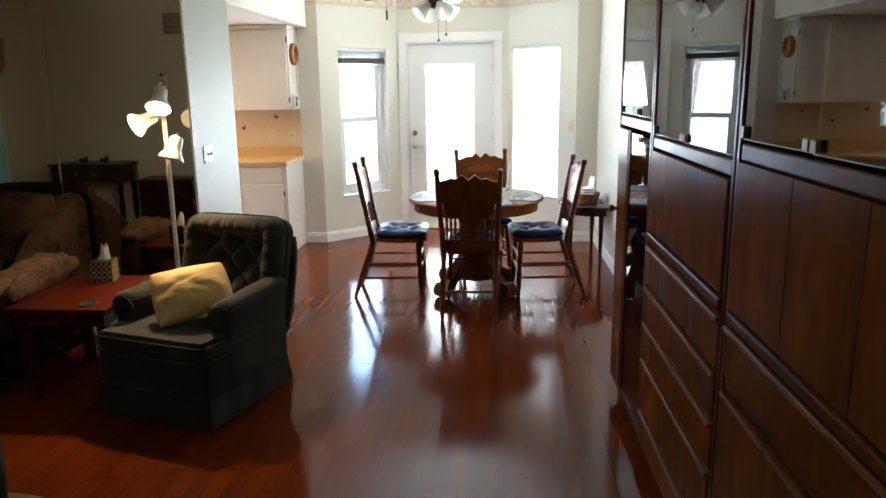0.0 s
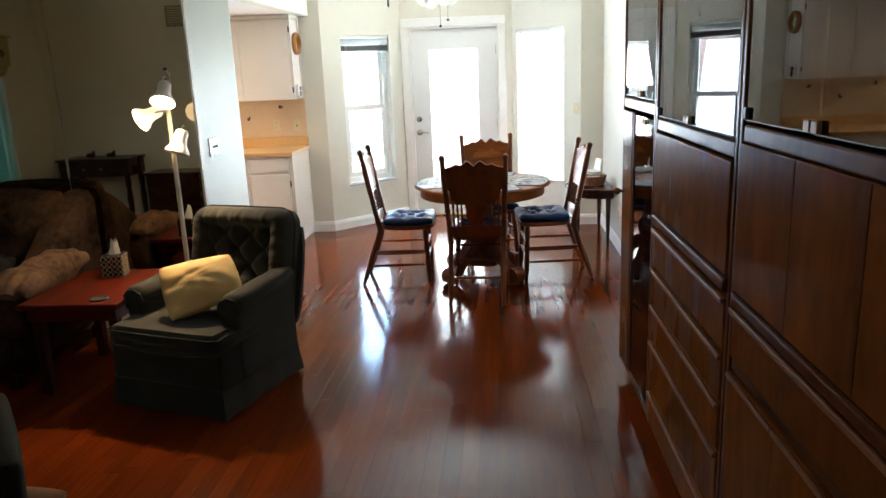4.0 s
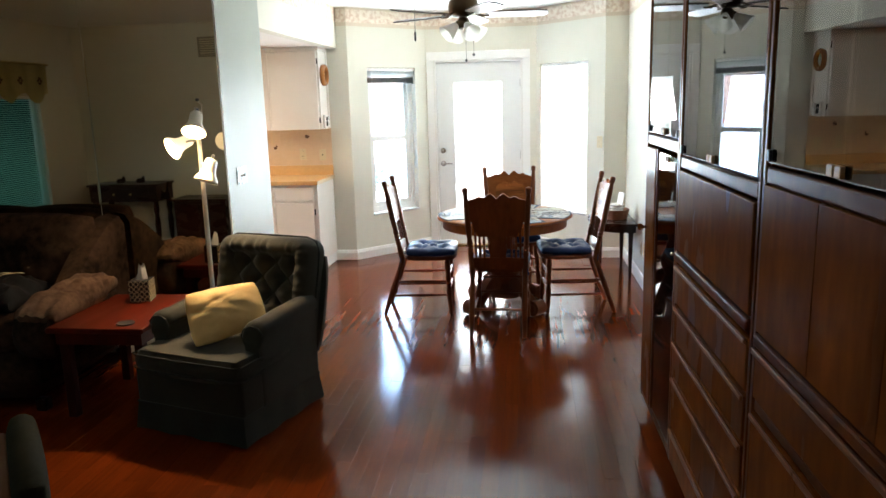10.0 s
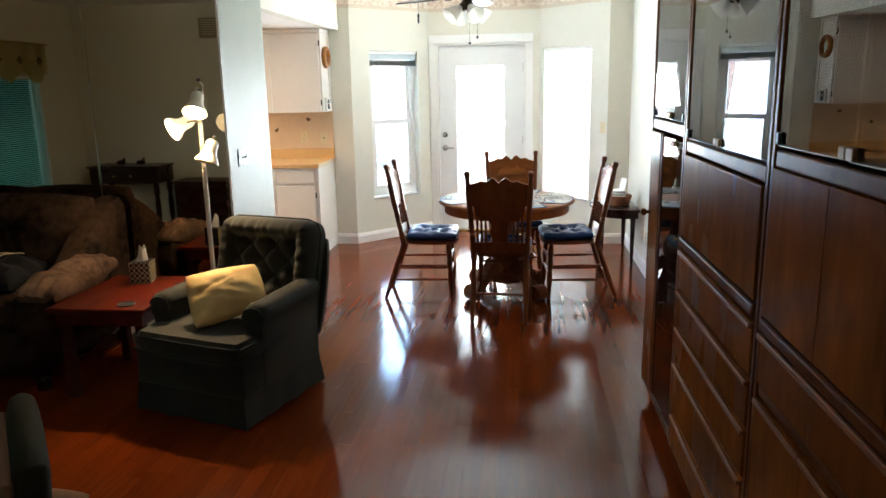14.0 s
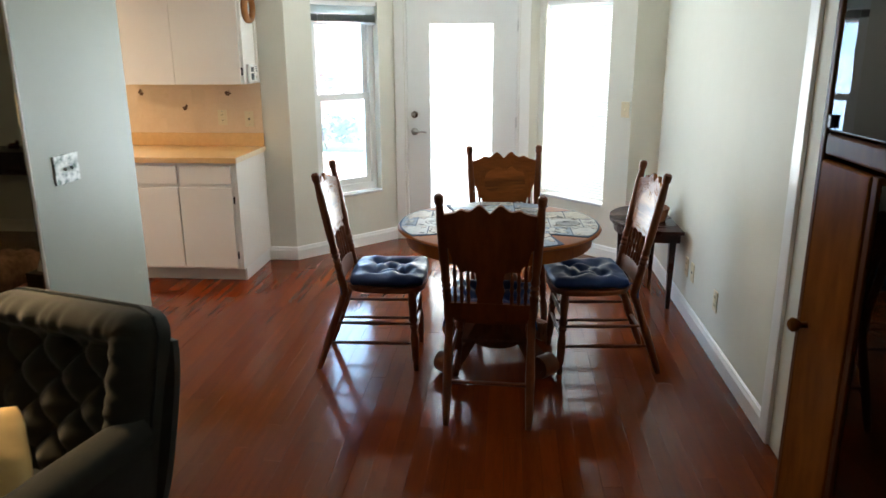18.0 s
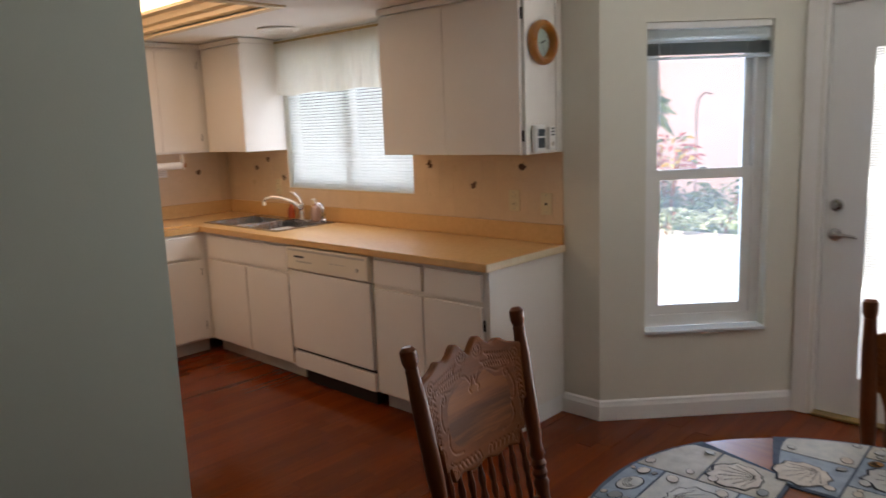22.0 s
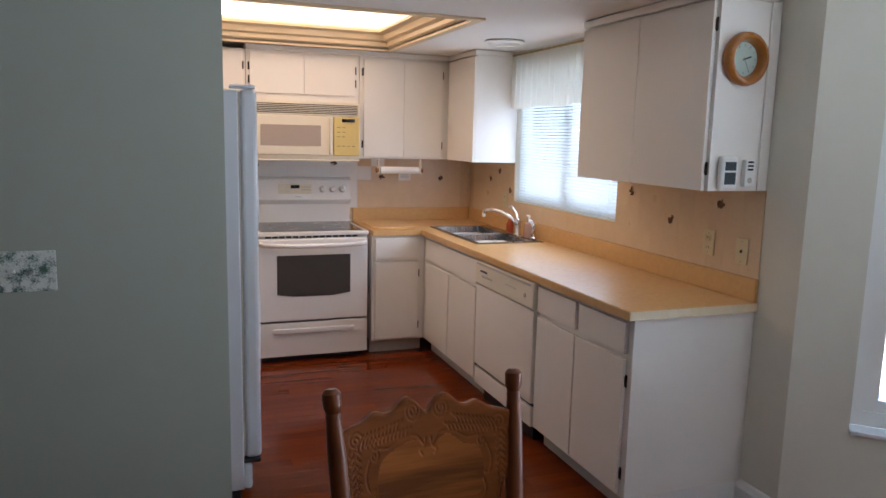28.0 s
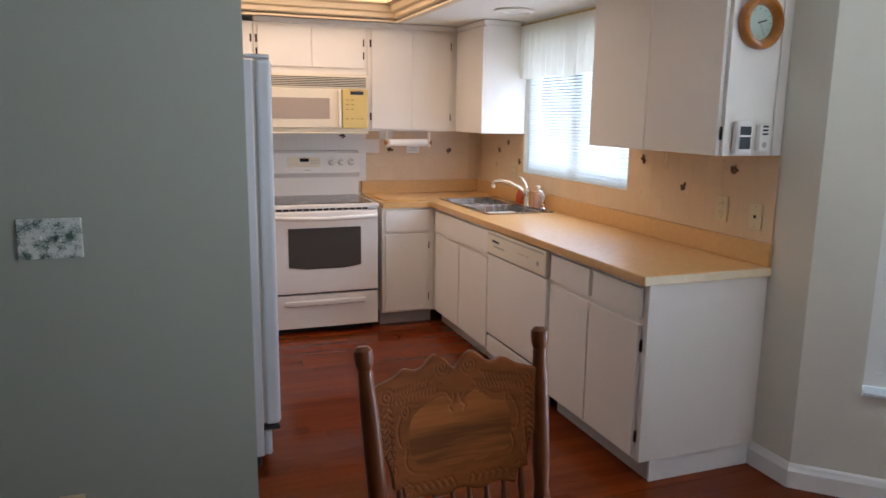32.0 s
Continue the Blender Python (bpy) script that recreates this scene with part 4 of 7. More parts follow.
part("spout", tube([(0, 0, 0.07), (-0.05, -0.03, 0.12), (-0.12, -0.075, 0.155), (-0.19, -0.115, 0.165), (-0.23, -0.14, 0.155), (-0.245, -0.15, 0.13)], 0.012, 12), M_CHROME, t, smooth=True)
part("aerator", rod((-0.245, -0.15, 0.105), (-0.245, -0.15, 0.132), 0.015, 0.013), M_CREAM, t)
part("lever", tube([(0, 0, 0.118), (-0.03, 0.0, 0.15), (-0.075, -0.01, 0.185), (-0.10, -0.015, 0.19)], 0.009, 10), M_CHROME, t, smooth=True)
t = thing("side_sprayer", (-3.78, SY1 - 0.035, 0.9165), 0, "chrome side sprayer standing beside the sink", "sprayer")
part("holder", lathe([(0.022, 0), (0.022, 0.012), (0.014, 0.02), (0.014, 0.04)], 14), M_CHROME, t)
part("spray_head", tube([(0, 0, 0.04), (0, 0, 0.09), (-0.01, -0.01, 0.115), (-0.03, -0.02, 0.122)], 0.013, 10), M_CHROME, t, smooth=True)
t = thing("soap_bottle", (-3.89, SY1 - 0.015, 0.9165), 0, "clear pump bottle with pale pink soap", "soap bottle")
M_SOAP = material("pale_soap", srgb(226, 186, 164), 0.25, scale=5, amount=0.1, trans=0.3)
part("bottle", lathe([(0.03, 0), (0.034, 0.01), (0.034, 0.075), (0.028, 0.095), (0.012, 0.105), (0.012, 0.115)], 18), M_SOAP, t, smooth=True)
part("pump", merge(rod((0, 0, 0.115), (0, 0, 0.14), 0.006), bx((-0.035, -0.008, 0.14), (0.008, 0.008, 0.15), 0.003)), M_TRIM, t)
t = thing("dish_brush", (-4.17, SY1 - 0.02, 0.9165), 0, "amber plastic bottle standing behind the sink", "bottle")
M_AMBER = material("amber_plastic", srgb(170, 66, 20), 0.3, scale=6, amount=0.2)
part("bottle", lathe([(0.024, 0), (0.027, 0.01), (0.027, 0.06), (0.014, 0.085), (0.01, 0.1)], 14), M_AMBER, t, smooth=True)

# dishwasher
t = thing("dishwasher", (-3.458, 0, 0), 0, "cream built-in dishwasher with a button panel", "dishwasher")
part("body", bx((0, FY, 0.10), (0.753, NORTH - 0.004, 0.868)), M_CREAM, t)
part("door", bx((0.006, FY - 0.024, 0.225), (0.747, FY - 0.0005, 0.715), 0.005), M_CAB, t)
p = part("control_panel", bx((0.006, FY - 0.032, 0.722), (0.747, FY - 0.0005, 0.862), 0.008), M_CREAM, t)
part("handle_recess", bx((0.03, FY - 0.034, 0.838), (0.725, FY - 0.0325, 0.850)), M_TOE, p)
for k in range(5):
    part("button", bx((0.11 + k * 0.03, FY - 0.0355, 0.772), (0.132 + k * 0.03, FY - 0.0325, 0.782), 0.001), M_TOE, p)
part("latch", bx((0.09, FY - 0.037, 0.80), (0.18, FY - 0.0325, 0.812), 0.002), M_DARKPL, p)
for k in range(3):
    part("label_bar", bx((0.42 + k * 0.05, FY - 0.0332, 0.79), (0.455 + k * 0.05, FY - 0.0325, 0.795)), M_TOE, p)
part("dial", rod((0.66, FY - 0.036, 0.78), (0.66, FY - 0.0325, 0.78), 0.012), M_TOE, p)
part("lower_panel", bx((0.006, FY - 0.018, 0.10), (0.747, FY - 0.0005, 0.205), 0.004), M_CAB, t)
part("gap_line", bx((0.006, FY - 0.003, 0.2055), (0.747, FY - 0.001, 0.2245)), M_DARKPL, t)
part("kick_grille", bx((0.05, FY + 0.03, 0.004), (0.70, FY + 0.06, 0.095)), M_DARKPL, t)

# stove, front looks along +x; local x runs along +y
ST = (WEST + 0.01, 5.325, 0)
t = thing("electric_stove", ST, 90, "white electric range with a black glass cooktop", "stove")
W, D = 0.765, 0.64
part("body", bx((0, -D + 0.03, 0.04), (W, -0.001, 0.885), 0.004), M_ENAMEL, t)
part("kick", bx((0.03, -D + 0.06, 0.002), (W - 0.03, -0.05, 0.04)), M_DARKPL, t)
part("cooktop_frame", bx((-0.004, -D - 0.005, 0.8855), (W + 0.004, -0.06, 0.912), 0.006), M_ENAMEL, t)
g = part("cooktop_glass", bx((0.03, -D + 0.05, 0.9125), (W - 0.03, -0.075, 0.916), 0.001), M_BLACKGL, t, "black glass cooktop")
for x, y, r in ((0.2, -0.2, 0.075), (0.56, -0.2, 0.095), (0.2, -0.45, 0.095), (0.56, -0.45, 0.075)):
    part("burner_ring", moved(lathe([(r, 0), (r, 0.0006), (r - 0.004, 0.0006), (r - 0.004, 0)], 24, False), Matrix.Translation((x, y, 0.9162))), M_TOE, g)
bm = bmesh.new()
pr = [(-0.06, 0.913), (-0.075, 1.05), (-0.10, 1.085), (-0.085, 1.235), (-0.06, 1.25), (-0.002, 1.25), (-0.002, 0.913)]
sec = [[bm.verts.new((x, y, z)) for y, z in pr] for x in (0, W)]
for k in range(len(pr)):
    bm.faces.new((sec[0][k], sec[1][k], sec[1][(k + 1) % len(pr)], sec[0][(k + 1) % len(pr)]))
bm.faces.new(sec[0])
bm.faces.new(list(reversed(sec[1])))
p = part("back_guard", bm, M_ENAMEL, t)
face = lambda z: -0.101 + (z - 1.085) * 0.1
for x in (0.05, 0.55, 0.625, 0.70):
    k = part("knob", moved(lathe([(0.026, 0), (0.024, 0.012), (0.017, 0.02), (0.016, 0.026), (0, 0.027)], 16, False), Matrix.Translation((x, face(1.165), 1.165)) @ Matrix.Rotation(math.pi / 2, 4, 'X')), M_ENAMEL, p, smooth=True)
    part("pointer", bx((x - 0.002, face(1.165) - 0.029, 1.165), (x + 0.002, face(1.165) - 0.0265, 1.182)), M_TOE, k)
part("clock_panel", bx((0.22, face(1.165) - 0.006, 1.13), (0.47, face(1.165) - 0.002, 1.205), 0.003), M_CREAM, p)
part("display", bx((0.31, face(1.165) - 0.008, 1.17), (0.375, face(1.165) - 0.0062, 1.195)), M_BLACKGL, p)
for k in range(4):
    for j in range(2):
        part("button", bx((0.39 + k * 0.018, face(1.165) - 0.008, 1.155 + j * 0.02), (0.402 + k * 0.018, face(1.165) - 0.0062, 1.166 + j * 0.02), 0.001), M_TOE, p)
for k in range(3):
    part("label_bar", bx((0.235 + k * 0.024, face(1.165) - 0.0068, 1.15), (0.25 + k * 0.024, face(1.165) - 0.0062, 1.153)), M_TOE, p)
part("label_bar", bx((0.34, face(1.11) - 0.004, 1.104), (0.39, face(1.11) - 0.002, 1.11)), M_TOE, p)
d = part("oven_door", bx((0.004, -D - 0.012, 0.295), (W - 0.004, -D + 0.028, 0.868), 0.01), M_ENAMEL, t)
part("oven_window", moved(slab([(0.13, 0.485), (0.25, 0.468), (0.515, 0.468), (0.635, 0.485), (0.635, 0.755), (0.13, 0.755)], 0, 0.004, 0.001), Matrix.Translation((0, -D - 0.012, 0)) @ Matrix.Rotation(math.pi / 2, 4, 'X')), M_OVENGL, d, "dark oven window")
part("oven_handle", tube([(0.02, -D - 0.014, 0.835), (0.05, -D - 0.05, 0.832), (0.2, -D - 0.062, 0.826), (0.38, -D - 0.066, 0.824), (0.56, -D - 0.062, 0.826), (0.715, -D - 0.05, 0.832), (0.745, -D - 0.014, 0.835)], 0.016, 10), M_ENAMEL, d, smooth=True)
for k in range(14):
    part("vent_slot", bx((0.06 + k * 0.046, -D + 0.024, 0.8705), (0.095 + k * 0.046, -D + 0.0285, 0.8835)), M_DARKPL, t)
part("drawer_gap", bx((0.004, -D + 0.02, 0.283), (W - 0.004, -D + 0.029, 0.2945)), M_DARKPL, t)
d = part("storage_drawer", bx((0.004, -D - 0.008, 0.045), (W - 0.004, -D + 0.028, 0.2825), 0.006), M_ENAMEL, t)
part("drawer_grip", moved(cushion((0.09, -0.02, -0.012), (0.675, 0.02, 0.012), 0.002, 8), Matrix.Translation((0, -D - 0.008, 0.225)) @ Matrix.Rotation(math.pi / 2, 4, 'X')), M_ENAMEL, d, smooth=True)

# microwave over the stove
t = thing("microwave_oven", (WEST + 0.004, 5.318, 0), 90, "cream over-the-range microwave with a yellowed keypad", "microwave")
part("body", bx((0, -0.36, 1.395), (0.775, -0.001, 1.796), 0.004), M_CREAM, t)
gr = part("vent_grille", bx((0.004, -0.372, 1.705), (0.771, -0.3605, 1.792), 0.003), M_CREAM, t)
for k in range(6):
    part("louvre", bx((0.02, -0.3745, 1.716 + k * 0.0118), (0.755, -0.3722, 1.721 + k * 0.0118)), M_HINGE, gr)
d = part("door", bx((0.004, -0.385, 1.425), (0.575, -0.3605, 1.70), 0.006), M_CREAM, t)
M_MWGL = material("grey_mesh_glass", srgb(176, 160, 146), 0.3, scale=120, amount=0.12)
part("door_window", bx((0.07, -0.3875, 1.49), (0.49, -0.3855, 1.635), 0.001), M_MWGL, d)
part("door_handle", bx((0.545, -0.41, 1.435), (0.566, -0.3855, 1.69), 0.008), M_CREAM, d)
M_KEYINK = material("faded_key_print", srgb(150, 122, 70), 0.5, scale=10, amount=0.2)
M_YELLOWED = material("yellowed_keypad", srgb(222, 196, 120), 0.4, scale=6, amount=0.2)
p = part("keypad", bx((0.582, -0.385, 1.425), (0.768, -0.3605, 1.70), 0.005), M_YELLOWED, t, "yellowed keypad")
part("display", bx((0.64, -0.3875, 1.662), (0.735, -0.3855, 1.686)), M_BLACKGL, p)
for r in range(5):
    for c in range(4):
        part("key", bx((0.606 + c * 0.036, -0.3865, 1.622 - r * 0.033), (0.628 + c * 0.036, -0.3853, 1.627 - r * 0.033)), M_KEYINK if (r < 3 and c < 2) or r == 4 else M_YELLOWED, p)
part("base_lip", bx((0.004, -0.39, 1.385), (0.771, -0.02, 1.3945), 0.003), M_CREAM, t)

# refrigerator, front looks along +y
t = thing("refrigerator", (-2.56, 4.43, 0), 180, "white side-by-side refrigerator with long moulded handles", "refrigerator")
M_FRIDGE = material("white_fridge_paint", srgb(228, 232, 236), 0.35, scale=60, amount=0.05, bump=0.05, bump_scale=300)
part("body", bx((0.0, -0.63, 0.05), (0.92, -0.005, 1.74), 0.006), M_FRIDGE, t)
part("kick_plate", bx((0.004, -0.665, 0.05), (0.916, -0.6305, 0.165), 0.012), M_FRIDGE, t)
part("door_gasket", bx((0.01, -0.6383, 0.20), (0.91, -0.6305, 1.735)), M_TOE, t)
for x in (0.03, 0.89):
    part("lower_hinge", bx((x - 0.026, -0.70, 0.168), (x + 0.026, -0.6305, 0.186), 0.003), M_DARKPL, t)
for xa, xb, hx in ((0.004, 0.395, 0.355), (0.403, 0.916, 0.44)):
    d = part("door", bx((xa, -0.705, 0.19), (xb, -0.6385, 1.745), 0.018, 3), M_FRIDGE, t)
    part("door_handle", tube([(hx, -0.706, 0.42), (hx, -0.728, 0.47), (hx, -0.732, 0.8), (hx, -0.732, 1.2), (hx, -0.728, 1.5), (hx, -0.706, 1.55)], 0.014, 8), M_FRIDGE, d, smooth=True)
for x in (0.03, 0.89):
    part("hinge_cap", bx((x - 0.025, -0.70, 1.7465), (x + 0.025, -0.60, 1.762), 0.006), M_FRIDGE, t)
    part("foot", rod((x, -0.6, 0.0), (x, -0.6, 0.05), 0.02), M_DARKPL, t)

# things on the walls of the kitchen
t = thing("wall_clock", (-1.898, 6.955, 1.91), 90, "round golden oak wall clock with a pale dial", "clock")
M_OAKLIGHT = material("golden_oak", srgb(176, 110, 36), 0.3, dark=srgb(130, 72, 18), scale=14, amount=0.8, coat=0.3)
turnx = Matrix.Rotation(math.pi / 2, 4, 'X')
part("rim", moved(lathe([(0.066, 0.0), (0.102, 0.0), (0.106, 0.014), (0.103, 0.030), (0.093, 0.041), (0.082, 0.043), (0.073, 0.034), (0.069, 0.018), (0.066, 0.0)], 40, False), turnx), M_OAKLIGHT, t, "golden oak rim", True)
M_DIAL = material("pale_green_dial", srgb(206, 218, 204), 0.5, scale=30, amount=0.15)
M_FAINT = material("faint_print", srgb(150, 158, 146), 0.6, scale=30, amount=0.2)
f_ = part("dial", moved(lathe([(0.0, 0.004), (0.068, 0.004), (0.068, 0.001)], 32, False), turnx), M_DIAL, t, "pale green dial with faint marks")
for k in range(12):
    a = k * math.pi / 6
    part("hour_mark", moved(bx((-0.0015, -0.006, 0.050), (0.0015, -0.0045, 0.058)), Matrix.Rotation(a, 4, 'Y')), M_FAINT, f_)
part("hour_hand", moved(bx((-0.003, -0.008, -0.008), (0.003, -0.0065, 0.036)), Matrix.Rotation(radians(72), 4, 'Y')), M_DARKPL, f_)
part("minute_hand", moved(bx((-0.001, -0.0095, -0.01), (0.001, -0.0082, 0.050)), Matrix.Rotation(radians(152), 4, 'Y')), M_FAINT, f_)
p = part("glass", moved(lathe([(0.0, 0.016), (0.045, 0.0145), (0.0695, 0.012)], 32, False), turnx), M_PANE, t, smooth=True)
t = thing("indoor_thermometer", (-1.898, 6.91, 1.458), 90, "white digital thermometer on the cabinet's side", "thermometer")
part("case", bx((-0.042, -0.03, -0.068), (0.042, -0.0005, 0.068), 0.012, 3), M_TRIM, t, smooth=True)
M_LCD = material("grey_display", srgb(74, 82, 86), 0.25, scale=30, amount=0.3)
part("bezel", bx((-0.031, -0.032, -0.05), (0.031, -0.0302, 0.052), 0.001), M_TRIM, t)
for za, zb in ((0.012, 0.046), (-0.044, 0.004)):
    p = part("display", bx((-0.027, -0.034, za), (0.027, -0.0322, zb)), M_LCD, t)
    part("digit_bar", bx((-0.017, -0.0348, za + 0.01), (0.013, -0.034, za + 0.014)), M_DARKPL, p)
t = thing("remote_sensor", (-1.898, 7.02, 1.458), 90, "small white remote control in a wall holder", "remote control")
part("case", bx((-0.026, -0.022, -0.055), (0.026, -0.0005, 0.055), 0.005), M_TRIM, t)
for k in range(3):
    part("button", bx((-0.014, -0.0245, 0.012 + k * 0.015), (0.014, -0.0222, 0.02 + k * 0.015), 0.001), M_DARKPL, t)
part("badge", moved(lathe([(0.012, 0.0), (0.012, 0.0006)], 12), Matrix.Translation((0, -0.0222, -0.028)) @ turnx), M_TOE, t)
t = thing("paper_towel_holder", (WEST + 0.3, 6.42, 1.375), 0, "cream paper towel holder under the wall cabinet", "towel holder")
part("roll", rod((0, -0.15, -0.055), (0, 0.15, -0.055), 0.026, seg=18), M_TRIM, t)
for y in (-0.165, 0.165):
    part("bracket", bx((-0.016, y - 0.008, -0.085), (0.016, y + 0.008, 0.026), 0.004), M_CREAM, t)
    part("knob", rod((0, y, -0.055), (0, y * 1.1, -0.055), 0.02), M_OAKLIGHT, t)
t = thing("note_card", (WEST + 0.012, 6.55, 1.255), 90, "small white note card stuck on the tiles", "card")
part("paper", bx((-0.05, -0.003, -0.03), (0.05, -0.0005, 0.03)), M_TRIM, t)
for k in range(3):
    part("text_bar", bx((-0.035, -0.0038, -0.012 + k * 0.012), (0.035, -0.003, -0.008 + k * 0.012)), M_TOE, t)
t = thing("ceiling_vent", (-3.80, 6.79, KTOP), 0, "white round ceiling diffuser", "vent")
part("ring", lathe([(0.12, -0.001), (0.13, -0.012), (0.10, -0.02), (0.095, -0.008), (0.095, -0.001)], 32, False), M_CEIL, t, smooth=True)
for r in (0.07, 0.045):
    part("louvre", lathe([(r, -0.002), (r + 0.014, -0.014), (r + 0.010, -0.014), (r - 0.003, -0.002)], 28, False), M_CEIL, t, smooth=True)

# lit tray in the ceiling: moulding and diffuser
M_TRAYWOOD = material("cream_crown_paint", srgb(226, 204, 166), 0.45, scale=5, amount=0.1)
t = thing("ceiling_light_tray", (0, 0, KTOP), 0, "square recessed kitchen light with cream crown moulding and glowing panel", "ceiling light")
PRO = [(0.0, -0.012), (-0.05, -0.012), (-0.05, 0.0), (-0.015, 0.0), (0.02, 0.02), (0.02, 0.045), (0.05, 0.055), (0.06, 0.09), (0.10, 0.10), (0.10, 0.118), (0.0, 0.118)]
cor = [(WX0, WY0, 1, 1), (WX1, WY0, -1, 1), (WX1, WY1, -1, -1), (WX0, WY1, 1, -1)]
for k in range(4):
    a, b = cor[k], cor[(k + 1) % 4]
    bm = bmesh.new()
    A = [bm.verts.new((a[0] + a[2] * d, a[1] + a[3] * d, z)) for d, z in PRO]
    B = [bm.verts.new((b[0] + b[2] * d, b[1] + b[3] * d, z)) for d, z in PRO]
    for j in range(len(PRO)):
        bm.faces.new((A[j], B[j], B[(j + 1) % len(PRO)], A[(j + 1) % len(PRO)]))
    part("crown_moulding", bm, M_TRAYWOOD, t)
part("diffuser", bx((WX0 + 0.005, WY0 + 0.005, 0.15), (WX1 - 0.005, WY1 - 0.005, 0.155)), M_TRAY, t, "glowing diffuser panel")

# ---------------- dining ----------------
def post(side):
    """One back post: foot, splayed up to the seat, then leaning back, turned above the seat, with a knob."""
    x0, x1, x2 = 0.185 * side, 0.185 * side, 0.216 * side
    lowr = turned((x0, -0.36, 0), (x1, -0.205, 0.44), [(0.014, 0), (0.017, 0.12), (0.022, 0.5), (0.018, 0.8), (0.021, 1)])
    a, b = Vector((x1, -0.207, 0.425)), Vector((x2, -0.325, 1.048))
    up = turned(a, b, [(0.020, 0), (0.021, 0.12), (0.018, 0.2), (0.022, 0.24), (0.017, 0.26), (0.022, 0.28), (0.017, 0.3), (0.022, 0.32), (0.016, 0.34), (0.022, 0.36), (0.017, 0.4), (0.021, 0.5),
                       (0.020, 0.8), (0.016, 0.90), (0.017, 0.91), (0.0145, 0.92), (0.0175, 0.93), (0.020, 0.945), (0.0205, 0.985), (0.012, 1.0)], 12)
    return merge(lowr, up)


def back_plane(x, v, off=0.0):
    """A point of the back: v metres up from the seat along the leaning posts."""
    d = Vector((0, -0.118, 0.623)).normalized()
    n = Vector((0, d.z, -d.y))
    # the back bows gently
    return Vector((x, -0.207, 0.425)) + d * v + n * (off - 0.02 * (1 - (x / 0.2) ** 2))


def spiral(cx, cv, r0, turns, flip, start=0.0):
    n = int(turns * 22)
    return [(cx + flip * r0 * (1 - 0.88 * k / n) * math.cos(start + k / 22 * 2 * math.pi), cv + r0 * (1 - 0.88 * k / n) * math.sin(start + k / 22 * 2 * math.pi)) for k in range(n + 1)]


def stroke(*pts):
    """Points along a smooth curve through pts."""
    out = []
    p = [pts[0], *pts, pts[-1]]
    for a, b, c, d in zip(p, p[1:], p[2:], p[3:]):
        for k in range(8):
            u = k / 8
            out.append(tuple(0.5 * (2 * b[i] + (c[i] - a[i]) * u + (2 * a[i] - 5 * b[i] + 4 * c[i] - d[i]) * u * u + (3 * b[i] - a[i] - 3 * c[i] + d[i]) * u ** 3) for i in (0, 1)))
    return out


def carved_lines():
    """The pressed pattern of scrolls, leaves and border, on the right half, mirrored to the left."""
    half = []
    half += spiral(0.034, 0.566, 0.022, 2.3, 1, 1.2) + spiral(0.170, 0.528, 0.016, 1.6, -1, 0.5) + spiral(0.168, 0.395, 0.014, 1.7, 1, 2.0) + spiral(0.128, 0.352, 0.011, 1.5, 1, 0.0)
    half += stroke((0.012, 0.505), (0.03, 0.522), (0.062, 0.52), (0.095, 0.507), (0.122, 0.51)) + spiral(0.128, 0.497, 0.012, 1.3, 1, 1.5) + stroke((0.006, 0.515), (0.010, 0.50), (0.02, 0.493), (0.014, 0.485))
    half += stroke((0.138, 0.492), (0.148, 0.465), (0.142, 0.44), (0.128, 0.44)) + stroke((0.128, 0.428), (0.132, 0.405), (0.115, 0.388), (0.08, 0.382))
    for k in range(11):
        x = 0.06 + k * 0.0092
        half += stroke((x, 0.552 - 0.0016 * k), (x + 0.010, 0.545 - 0.0022 * k), (x + 0.014, 0.533 - 0.0022 * k))
        half += stroke((x - 0.02, 0.537 - 0.001 * k), (x - 0.012, 0.533 - 0.001 * k), (x - 0.008, 0.525 - 0.0012 * k))
    for k in range(9):
        v = 0.505 - k * 0.0125
        half += stroke((0.160, v), (0.172, v + 0.006), (0.182, v - 0.004), (0.190, v + 0.004))
        half += stroke((0.166 + 0.004 * (k % 2), v - 0.005), (0.176, v - 0.010))
    for k in range(6):
        x = 0.015 + k * 0.017
        half += stroke((x, 0.352 + 0.001 * k), (x + 0.008, 0.366), (x + 0.018, 0.362), (x + 0.012, 0.352))
    half += stroke((0.146, 0.375), (0.132, 0.372), (0.118, 0.365))
    half += stroke((0.185, 0.515), (0.195, 0.495), (0.197, 0.45), (0.190, 0.41))
    return np.array(half + [(-x, v) for x, v in half])


CARVED = carved_lines()
CARVED[:, 1] = np.where(CARVED[:, 1] < 0.57, 0.57 - (0.57 - CARVED[:, 1]) * 1.24, CARVED[:, 1])


